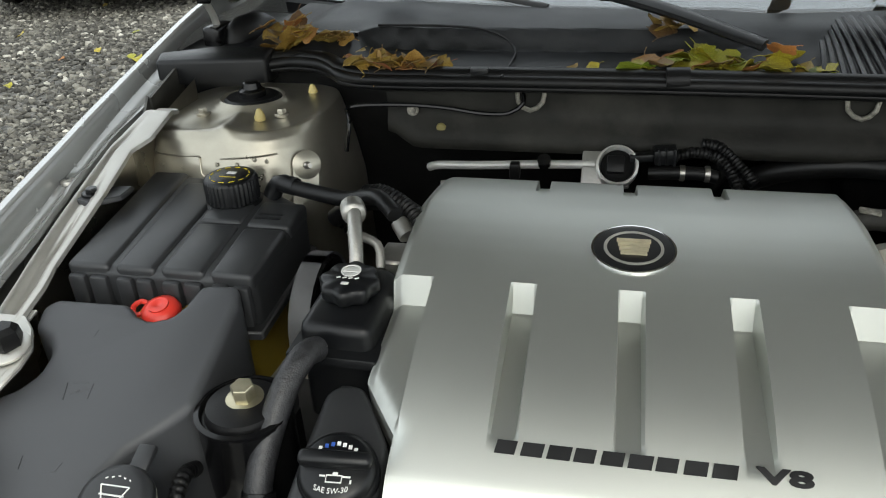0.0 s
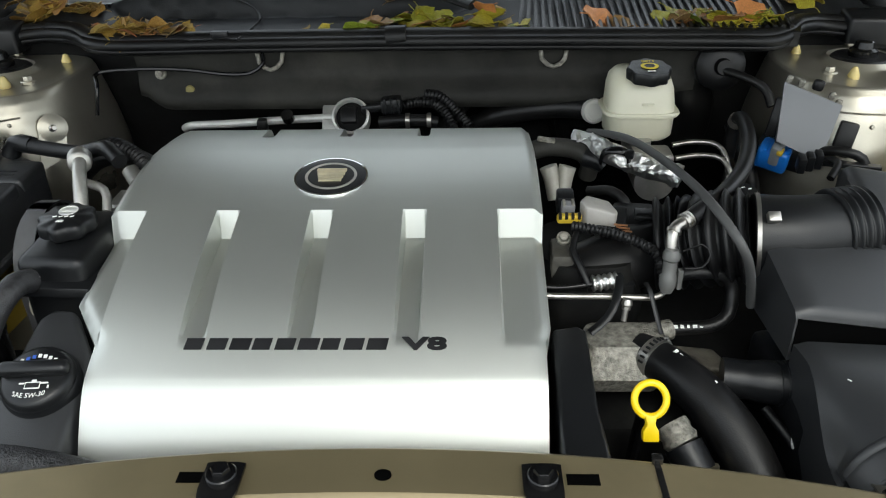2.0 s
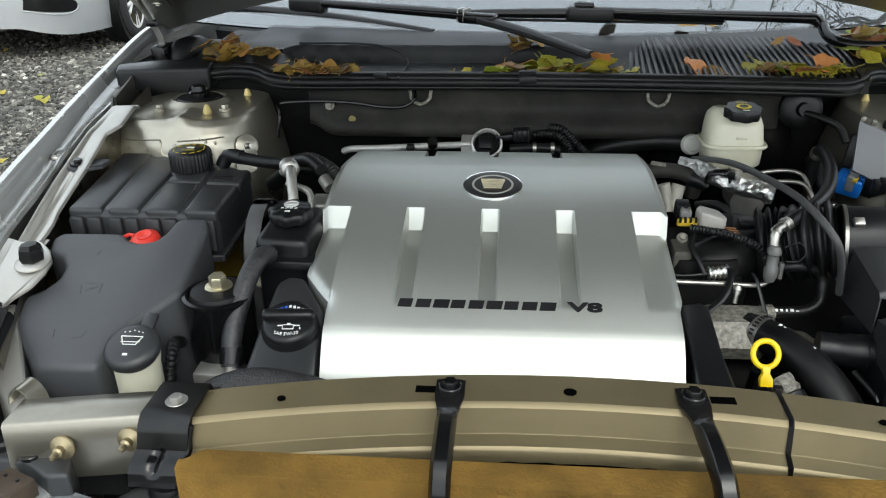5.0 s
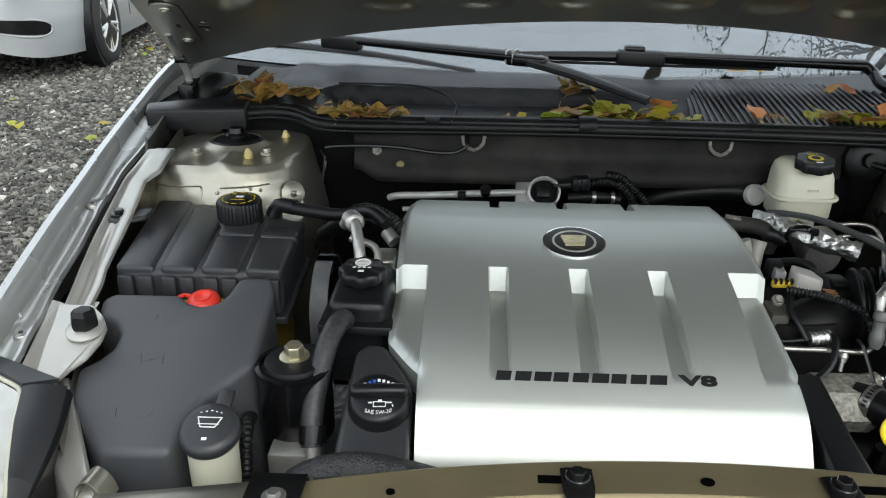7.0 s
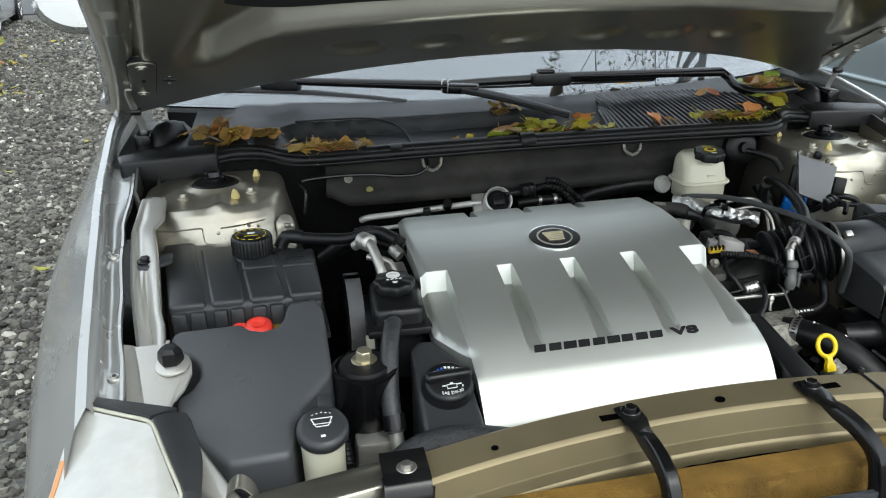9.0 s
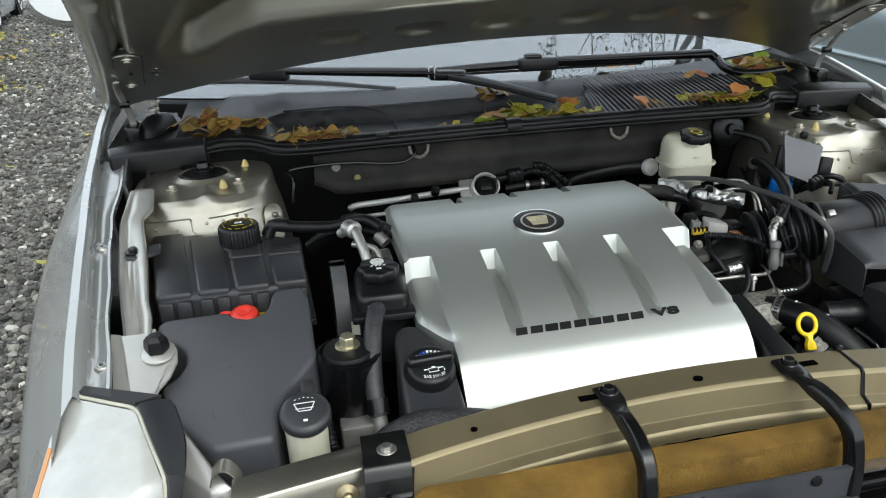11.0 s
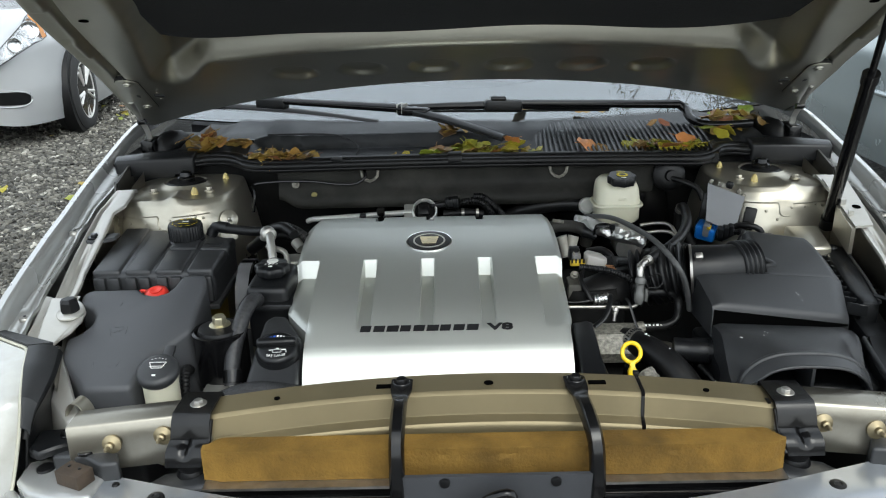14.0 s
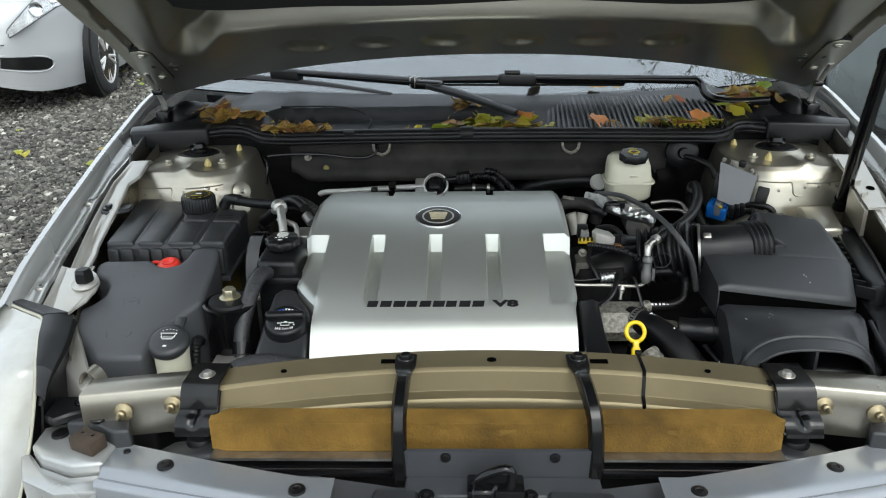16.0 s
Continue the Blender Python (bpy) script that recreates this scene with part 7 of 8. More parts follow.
# ---- intake duct and filter box ----
duct = thing("intake_duct", "black corrugated intake duct with a steel clamp", "duct", (0.36, 0.54, 0.80))
cx0, cx1 = Vector((0.262, 0.576, 0.812)), Vector((0.352, 0.545, 0.838))
part("bellows", tube([cx0, cx0.lerp(cx1, 0.33) + Vector((0, 0.004, -0.004)), cx0.lerp(cx1, 0.66), cx1], 0.046, 32, 0.0014, rings=(0.0125, 0.0048)), RUBBER, duct, "black bellows", smooth=70)
part("pipe", tube([cx1, (0.385, 0.541, 0.840), (0.43, 0.545, 0.842)], lambda t: 0.0425 - 0.004 * t, 32, 0.01), BLACK, duct, smooth=60)
part("clamp", tube([(0.354, 0.545, 0.838), (0.358, 0.544, 0.8385)], 0.0438, 36, 0.005), STEEL, duct, "bright clamp band")
part("clamp_screw", box((0.357, 0.515, 0.874), (0.012, 0.010, 0.008), (40, 0, 0), 0.001), STEEL, duct)
part("ribbed_sleeve", tube([(0.428, 0.546, 0.842), (0.462, 0.552, 0.844)], 0.0415, 36, 0.0012, rings=(0.0085, 0.0022)), BLACK, duct, smooth=70)
part("coupling", box((0.474, 0.565, 0.826), (0.03, 0.085, 0.06), (0, 0, 8), 0.008), BLACK, duct)

fb_ = thing("air_filter_box", "black two-part air filter box with a wide snorkel", "filter box", (0.48, 0.45, 0.65))


def lid_z(x, y):
    z = 0.834 - 0.15 * (x - 0.357) + (0.25 + 0.94 * (x - 0.357)) * (y - 0.43)
    top = 0.868 + 0.03 * (y - 0.5)
    k = 0.012
    return top - k * math.log(1 + math.exp((top - z) / k))


def patch(poly, f, zb, nx=26, ny=30, thick=None):
    """A curved top over a convex four-sided plan with skirts down to zb."""
    (ax, ay), (bx_, by), (cx_, cy), (dx, dy) = poly
    b_ = bmesh.new()
    rows_ = []
    for j in range(ny + 1):
        v = j / ny
        r_ = []
        for i in range(nx + 1):
            u = i / nx
            x = (ax * (1 - u) + bx_ * u) * (1 - v) + (dx * (1 - u) + cx_ * u) * v
            y = (ay * (1 - u) + by * u) * (1 - v) + (dy * (1 - u) + cy * u) * v
            e = min(u, 1 - u) * nx
            g = min(v, 1 - v) * ny
            r_.append(b_.verts.new((x, y, f(x, y) - 0.006 * ease(1.6, 0, e) - 0.006 * ease(1.6, 0, g))))
        rows_.append(r_)
    for j in range(ny):
        for i in range(nx):
            b_.faces.new((rows_[j][i], rows_[j][i + 1], rows_[j + 1][i + 1], rows_[j + 1][i]))
    bd = [e for e in b_.edges if len(e.link_faces) == 1]
    g = bmesh.ops.extrude_edge_only(b_, edges=bd)
    for v in [q for q in g["geom"] if isinstance(q, bmesh.types.BMVert)]:
        v.co.z = zb(v.co.x, v.co.y) if callable(zb) else zb
    return b_


part("lid", patch([(0.354, 0.420), (0.571, 0.426), (0.592, 0.512), (0.352, 0.514)], lid_z, 0.775), GREYBLK, fb_, "dark grey lid", smooth=45)
part("lid_rear", patch([(0.459, 0.500), (0.590, 0.500), (0.576, 0.612), (0.480, 0.655)], lambda x, y: lid_z(x, y) + 0.001, 0.78), GREYBLK, fb_, smooth=45)


def mouth_arch(x, spread=0.090, rise=0.054):
    """Height of the flattened arch over the snorkel's mouth."""
    w = min(1.0, abs(x - 0.443) / spread)
    return 0.760 - 0.03 * (x - 0.443) + rise * (1 - w ** 3.0) ** 0.5


def snork_z(x, y):
    flat_ = 0.799 - 0.06 * (x - 0.357) + 0.010 * math.sin(math.pi * min(1, max(0, (y - 0.28) / 0.14)))
    return flat_ + (mouth_arch(x) - flat_) * ease(0.385, 0.292, y)


def snork(u, v):
    x = (0.347 + 0.188 * u) * (1 - v) + (0.355 + 0.212 * u) * v
    y0 = 0.282 + 0.006 * math.sin(u * math.pi)
    y = y0 + (0.416 - y0) * v
    return (x, y, snork_z(x, y) - 0.004 * ease(0.06, 0, min(u, 1 - u)))


def collar(u, v):
    """Band from the ridge forward to the open rim."""
    a = math.pi * (0.02 + 0.96 * u)
    w = -math.cos(a)
    x = 0.443 + 0.0895 * (1 - 0.05 * v) * w
    z = mouth_arch(0.443 + 0.0895 * w) - 0.004 - 0.006 * v - (0.006 if v < 0.01 else 0)
    return (x, 0.284 - 0.020 * v + 0.004 * (1 - w * w) * (1 - v), z)


# near-black band before the lid's skirt stands in for shade below the edge
part("lid_gap_shade", sheet(30, 2, lambda u, v: (0.356 + 0.214 * u, 0.4212 + 0.006 * u, (lid_z(0.356 + 0.214 * u, 0.424) - 0.011) * (1 - v) + 0.785 * v), 0.002), HOLE, fb_, "near-black band, the shade put into the gap under the lid", smooth=0)
part("snorkel", sheet(40, 30, snork, 0.004), GREYBLK, fb_, "dark grey snorkel top", smooth=50)
for u0 in (0, 1):
    part("snorkel_side", sheet(10, 3, lambda u, v, u0=u0: Vector(snork(u0, u)) + Vector((0, 0, -0.07 * v)), 0.003), GREYBLK, fb_)
part("mouth_lip", tube([Vector(collar(k / 24, 0.0)) + Vector((0, 0.001, 0.007)) for k in range(25)], 0.0042, 10, 0.006), GREYBLK, fb_, "arched snorkel ridge", smooth=60)
part("collar", sheet(36, 8, collar, 0.003), GREYBLK, fb_, "dark grey band round the mouth", smooth=60)
part("mouth_rim", tube([Vector(collar(k / 24, 1.0)) for k in range(25)] + [(0.526, 0.262, 0.750), (0.48, 0.258, 0.746), (0.443, 0.257, 0.746), (0.40, 0.258, 0.748), (0.362, 0.262, 0.753)], 0.0026, 8, 0.006, closed=True), GREYBLK, fb_, smooth=60)
part("mouth_floor", prism([(0.360, 0.264), (0.441, 0.259), (0.527, 0.263), (0.535, 0.40), (0.362, 0.40)], 0.747, 0.735), GLOSSBLK, fb_)
part("mouth_back", box((0.447, 0.385, 0.757), (0.17, 0.01, 0.046)), RUBBER, fb_)
part("divider", box((0.449, 0.30, 0.775), (0.005, 0.05, 0.050), bevel=0.001), GREYBLK, fb_)
part("base", prism([(0.352, 0.30), (0.56, 0.29), (0.602, 0.50), (0.585, 0.61), (0.50, 0.66), (0.455, 0.60), (0.45, 0.50), (0.35, 0.50)], 0.757, 0.55, 0.01), BLACK, fb_)
shd = part("side_shield", prism([(0.553, 0.268), (0.622, 0.352), (0.628, 0.398), (0.585, 0.400), (0.562, 0.33)], lambda x, y: 0.776 + 0.10 * (y - 0.33), 0.66, 0.004, 1), BLACK, fb_, "black shield with raised edges")
part("shield_edge", tube([(0.574, 0.385, 0.784), (0.566, 0.34, 0.779), (0.556, 0.276, 0.774), (0.590, 0.312, 0.777), (0.622, 0.356, 0.781), (0.626, 0.395, 0.786)], 0.0042, 8, 0.01, smooth_path=False), GREYBLK, shd, smooth=60)
part("side_body", prism([(0.586, 0.40), (0.628, 0.395), (0.672, 0.60), (0.660, 0.690), (0.612, 0.680), (0.598, 0.50)], lambda x, y: 0.790 + 0.10 * (y - 0.5), 0.62, 0.005, 2), BLACK, fb_, "ribbed side of the box")
part("side_rail", prism([(0.598, 0.445), (0.622, 0.438), (0.648, 0.545), (0.672, 0.665), (0.664, 0.684), (0.640, 0.690), (0.630, 0.640), (0.600, 0.49)], lambda x, y: 0.820 + 0.05 * (y - 0.5), 0.775, 0.004, 2), BLACK, fb_, "long black rail with a rolled edge")
part("rail_edge", tube([(0.622, 0.440, 0.818), (0.648, 0.545, 0.8235), (0.671, 0.665, 0.8295)], 0.0028, 6, 0.02), GREYBLK, fb_, smooth=60)
for i in range(11):
    y = 0.447 + 0.0215 * i
    part("side_rib", box((0.592 + 0.165 * (y - 0.447), y, 0.806 + 0.05 * (y - 0.5)), (0.030, 0.0028, 0.020), (0, 0, -32), 0.0008, 1), BLACK, fb_)
for i in range(9):
    y = 0.50 + 0.017 * i
    part("outer_rib", box((0.653 + 0.13 * (y - 0.5), y, 0.800), (0.020, 0.003, 0.012), (0, 0, 14), 0.0008, 1), BLACK, fb_)
hexbolt("rivet", (0.650, 0.660, 0.829), GREYBLK, fb_, 0.006, 0.003, 0.0085)
part("side_wire", tube([(0.618, 0.45, 0.826), (0.634, 0.43, 0.824), (0.642, 0.40, 0.82), (0.632, 0.37, 0.805), (0.606, 0.365, 0.795)], 0.0032, 8), BLACK, fb_)
rs = random.Random(5)
for k, (x, y) in enumerate(((0.375, 0.352), (0.417, 0.372), (0.4185, 0.366), (0.409, 0.355), (0.501, 0.466), (0.503, 0.462), (0.505, 0.450))):
    z = (lid_z if y > 0.43 else snork_z)(x, y)
    part("paint_fleck", box((x, y, z + 0.0004), (0.0016 + 0.003 * rs.random() * (k == 0), 0.0012, 0.0004), (0, 0, rs.uniform(0, 180))), WHITEINK, fb_, smooth=0)

# ---- by the right strut tower ----
bc = thing("blue_connector", "bright blue plug connector with grey lock", "connector", (0.46, 0.79, 0.80))
part("plug", box((0.461, 0.790, 0.824), (0.040, 0.030, 0.034), (20, 8, -32), 0.006, 3), BLUE, bc)
part("lock", box((0.460, 0.781, 0.832), (0.014, 0.024, 0.030), (20, 8, -32), 0.004), mat("grey_lock", (0.25, 0.26, 0.27), 0.5), bc)
for dx, dy in ((-0.012, 0.004), (0.013, -0.006)):
    part("plug_rib", box((0.461 + dx, 0.783 + dy, 0.836), (0.006, 0.020, 0.010), (20, 8, -32), 0.002), BLUE, bc)
part("socket", box((0.466, 0.800, 0.828), (0.046, 0.022, 0.030), (20, 8, -32), 0.004), BLACK, bc, "black socket")
part("lock_tab", box((0.459, 0.768, 0.838), (0.007, 0.012, 0.005), (20, 8, -32), 0.001), DULLYEL, bc)
part("tail", box((0.486, 0.782, 0.822), (0.022, 0.026, 0.024), (20, 8, -32), 0.003), BLACK, bc)
gp = thing("grey_module", "flat grey control module with black foam edges", "module", (0.50, 0.84, 0.85))
fa, fbx, fc, fd = Vector((0.459, 0.800, 0.918)), Vector((0.523, 0.772, 0.897)), Vector((0.503, 0.756, 0.830)), Vector((0.452, 0.775, 0.850))
part("plate", sheet(6, 6, lambda u, v: fa.lerp(fbx, u).lerp(fd.lerp(fc, u), v), 0.012), GREYSHEET, gp, smooth=30)
part("foam_edge", box((0.534, 0.766, 0.855), (0.022, 0.014, 0.044), (-12, 8, -22), 0.003), RUBBER, gp)
part("foam_edge", box((0.455, 0.790, 0.876), (0.016, 0.014, 0.050), (-12, 8, -22), 0.003), RUBBER, gp)
for mx, my, mz in ((0.466, 0.802, 0.922), (0.480, 0.797, 0.918), (0.514, 0.782, 0.906), (0.522, 0.778, 0.898)):
    part("mount_lug", box((mx, my, mz), (0.008, 0.008, 0.010), (0, 12, -20), 0.003), DUSTYALU, gp, "dull metal mounting lug")
part("foam_edge", box((0.500, 0.794, 0.916), (0.014, 0.012, 0.014), (0, 12, -20), 0.004), RUBBER, gp)
part("tray", prism([(0.488, 0.742), (0.560, 0.716), (0.556, 0.705), (0.486, 0.730)], 0.842, 0.836, 0.001, 1), BLACK, gp, "black tray edge")
solid("firewall_grommet", lathe([(0, 0), (0.034, 0), (0.034, 0.012), (0.024, 0.020), (0.012, 0.02), (0.010, 0.03), (0, 0.03)], pose(0.415, 0.925, 0.905, 80, 0, 0), 24), RUBBER, "black grommet in the firewall", "grommet", smooth=50)
hose("harness", [(0.415, 0.900, 0.905), (0.44, 0.88, 0.90), (0.462, 0.865, 0.89), (0.47, 0.85, 0.87)], 0.006, "black wiring harness from the grommet")
hose("harness", [(0.425, 0.855, 0.845), (0.432, 0.83, 0.82), (0.44, 0.80, 0.78), (0.43, 0.75, 0.74)], 0.013, "black wiring harness beside the tower")
hose("harness", [(0.485, 0.775, 0.822), (0.50, 0.755, 0.842), (0.515, 0.735, 0.852), (0.54, 0.725, 0.846), (0.55, 0.72, 0.82)], 0.006, "black taped wires over the filter box")
hose("harness", [(0.490, 0.770, 0.814), (0.505, 0.74, 0.838), (0.50, 0.70, 0.85), (0.485, 0.68, 0.84)], 0.0045, "black taped wires over the filter box")
for k in range(3):
    solid("relay", box((0.452 + 0.012 * k, 0.690 + 0.006 * k, 0.855), (0.009, 0.016, 0.02), (10, 0, -10), 0.002), BLACK, "small black relay beside the filter box", "relay", group="relays")
solid("tower_pad", prism([(0.50, 0.80), (0.56, 0.78), (0.57, 0.82), (0.51, 0.84)], 0.842, 0.82, 0.003), RUBBER, "black pad below the module", "pad")

# round black cap with white print marks; no relay is known here
tc = thing("printed_cap", "black cap with white print beside the intake duct", "relay", (0.367, 0.633, 0.84))
part("cap", lathe([(0, 0), (0.018, 0), (0.018, 0.010), (0.016, 0.013), (0, 0.014)], pose(0.367, 0.633, 0.836, 12, 0, 0), 24), BLACK, tc)
for k in range(4):
    part("print_mark", box((0.357 + 0.006 * k, 0.635 - 0.004 * (k % 2), 0.8505), (0.0042, 0.0014, 0.0006), (12, 0, 20)), WHITEINK, tc, smooth=0)

# small pieces round the throttle and the thermostat
PALECAST = mat("pale_dusty_casting", (0.36, 0.345, 0.30), 0.55, 0.3, 0.2, 40, 0.2, 300)
for x0, x1 in ((0.158, 0.167), (0.181, 0.174)):
    solid("pipe_stub", tube([(x0, 0.694, 0.852), ((x0 + x1) / 2, 0.690, 0.838), (x1, 0.680, 0.815)], lambda t: 0.0105 - 0.0015 * t, 14, 0.006), PALECAST, "off-white pipe stub below the thick hose", "pipe", smooth=60)
solid("hose_bracket", prism([(0.262, 0.452), (0.300, 0.458), (0.306, 0.436), (0.268, 0.432)], 0.735, 0.731, 0.001, 1), mat("tan_plate", (0.16, 0.135, 0.095), 0.6, 0.2, 0.2, 30), "dull tan metal plate under the looped hose", "bracket")
solid("cable_tag", box((0.362, 0.367, 0.722), (0.024, 0.010, 0.003), (25, 0, -6), 0.0008, 1), WHITEP, "small white tag on a cable in the shade", "tag")
hose("lower_loom", [(0.335, 0.40, 0.735), (0.350, 0.375, 0.722), (0.362, 0.360, 0.700), (0.366, 0.345, 0.660)], 0.005, "thin black cable beside the filter box")
# joints along the intake pipe
for x in (0.348, 0.354):
    solid("pipe_ring", tube([(x, 0.4155, 0.752), (x + 0.002, 0.4153, 0.752)], 0.0215, 20, 0.004), BLACK, "raised ring on the black plastic pipe", "ring", "rings on the pipe", smooth=40)

# ---- wipers ----


def wiper(tip, heel, clip, joint, pivot, bend=None):
    """Arm from a pivot through a hinged joint to a clip, and a flat blade with its rubber below the clip."""
    w = thing("wiper", "black windshield wiper resting above the cowl", "wiper", clip, "windshield wipers")
    tip, heel, clip, joint, pivot = (Vector(p) for p in (tip, heel, clip, joint, pivot))
    along = (joint - clip).normalized()
    part("arm", tube([clip - along * 0.02, clip.lerp(joint, 0.3), clip.lerp(joint, 0.7), joint], lambda t: 0.0115 + 0.004 * t, 10, 0.02, flat=0.68), GLOSSBLK, w, smooth=50)
    turn = math.degrees(math.atan2(along.y, along.x))
    dip_ = -math.degrees(math.asin(along.z))
    if bend:
        part("arm_root", tube([joint] + [Vector(p) for p in bend] + [pivot], 0.0130, 10, 0.008, flat=0.75), GLOSSBLK, w, smooth=50)
    else:
        part("joint", box(tuple(joint.lerp(pivot, 0.10)), (0.075, 0.026, 0.020), (0, dip_, turn), 0.006, 3), GLOSSBLK, w)
        part("arm_root", tube([joint.lerp(pivot, 0.12), joint.lerp(pivot, 0.5) + Vector((0, 0, 0.003)), pivot], lambda t: 0.0165 - 0.003 * t, 10, 0.02, flat=0.55), BLACK, w, smooth=50)
        for k in (0.0, 0.012):
            part("pin", box(tuple(joint - along * k), (0.003, 0.029, 0.022), (0, dip_, turn), 0.001, 1), STEEL, w)
    seat = tip.lerp(heel, 0.5)
    part("blade", tube([tip, tip.lerp(heel, 0.25) + Vector((0, 0, 0.003)), seat + Vector((0, 0, 0.005)), tip.lerp(heel, 0.75) + Vector((0, 0, 0.003)), heel], lambda t: 0.0115 - 0.004 * abs(2 * t - 1) ** 2, 8, 0.02, flat=0.85), RUBBER, w, smooth=50)
    part("rubber", tube([tip + Vector((0, 0.003, -0.010)), heel + Vector((0, 0.003, -0.008))], 0.0026, 6, 0.03), RUBBER, w, smooth=50)
    cb_ = part("clip", box(tuple(clip + Vector((0, 0, -0.006))), (0.088, 0.026, 0.028), (0, dip_, turn), 0.007, 3), BLACK, w)
    part("clip_cap", box(tuple(clip + along * -0.012 + Vector((0, 0, 0.010))), (0.036, 0.020, 0.012), (0, dip_, turn), 0.004), GLOSSBLK, cb_)
    return w


wiper((-0.72, 1.375, 1.010), (-0.219, 1.187, 0.984), (-0.481, 1.234, 1.036), (-0.148, 1.085, 1.033), (0.070, 0.975, 0.982))
wiper((-0.160, 1.118, 1.030), (0.33, 1.142, 1.016), (0.080, 1.120, 1.034), (0.492, 1.145, 1.018), (0.640, 1.085, 0.980), [(0.508, 1.138, 1.006), (0.510, 1.105, 0.992), (0.530, 1.070, 0.984), (0.570, 1.062, 0.982)])

# ---- fallen leaves on the cowl ----


def cowl_h(x, y):
    x = min(0.665, max(-0.665, x))
    y0, y1 = cowl_front(x), glass_y(x) + 0.02
    return cowl(min(1, max(0, (x + 0.665) / 1.33)), min(1, max(0, (y - y0) / (y1 - y0))))[2]


def leaf_mesh(seed):
    """A curled, lobed leaf about 1 long, with a stalk and a raised midrib."""
    r = random.Random(seed)
    n = 22
    b_ = bmesh.new()
    lob = r.choice((3, 5, 5, 7))
    curl, twist, cup = r.uniform(-0.9, 1.3), r.uniform(-0.6, 0.6), r.uniform(-0.5, 0.8)
    wide = r.uniform(0.36, 0.54)

    def warp(x, y):
        z = cup * y * y * 1.6 + curl * (x - 0.5) ** 2 * 0.7 + twist * x * y + 0.05 * math.sin(9 * x + seed) * math.cos(8 * y)
        return Vector((x - 0.5, y, z))
    mid = [b_.verts.new(warp(k / 8, 0.0) - Vector((0, 0, 0.02))) for k in range(9)]
    for side in (-1, 1):
        prev = None
        rowv = []
        for k in range(9):
            t = k / 8
            w = wide * math.sin(math.pi * min(1, t * 0.96 + 0.04)) ** 0.7 * (1 - 0.25 * t)
            w *= 1 + 0.09 * math.cos(lob * math.pi * t * 1.6 + seed) + r.uniform(-0.08, 0.08)
            w = max(w, 0.0) if 0 < k < 8 else 0.01
            a = b_.verts.new(warp(t, side * w * 0.5))
            c = b_.verts.new(warp(min(1, t + 0.05 * math.sin(k)), side * w))
            rowv.append((mid[k], a, c))
        for p, q in zip(rowv, rowv[1:]):
            b_.faces.new((p[0], q[0], q[1], p[1]))
            b_.faces.new((p[1], q[1], q[2], p[2]))
    bmesh.ops.recalc_face_normals(b_, faces=b_.faces)
    ex_ = bmesh.ops.solidify(b_, geom=list(b_.faces), thickness=0.012)
    tube([warp(0.02, 0), warp(0.0, 0) + Vector((-0.12, 0.01, 0.02)), warp(0.0, 0) + Vector((-0.28, 0.05, 0.0))], 0.012, 5, 0.1, bm=b_)
    me = bpy.data.meshes.new("leaf")
    b_.to_mesh(me)
    b_.free()
    me.shade_smooth()
    me.set_sharp_from_angle(angle=radians(50))
    return me


LEAVES = {}
for mname, mm_ in (("yg", LEAF_YG), ("br", LEAF_BR)):
    LEAVES[mname] = []
    for k in range(9):
        me = leaf_mesh(k * 7 + 1)
        me.materials.append(mm_)
        LEAVES[mname].append(me)
rl = random.Random(21)


def leaf(x, y, kind, size, dz=0.0, tilt=26):
    me = rl.choice(LEAVES[kind])
    ob = new("leaf", me)
    z = cowl_h(x, y) + 0.008 + dz
    ob.matrix_world = pose(x, y, z, rl.uniform(-tilt, tilt), rl.uniform(-tilt, tilt), rl.uniform(0, 360)) @ Matrix.Scale(size, 4)
    tagged(ob, "dry curled brown and amber autumn leaf on the cowl" if kind == "br" else "curled yellow-green autumn leaf on the cowl", "leaf", "fallen leaves on the cowl")
    return ob


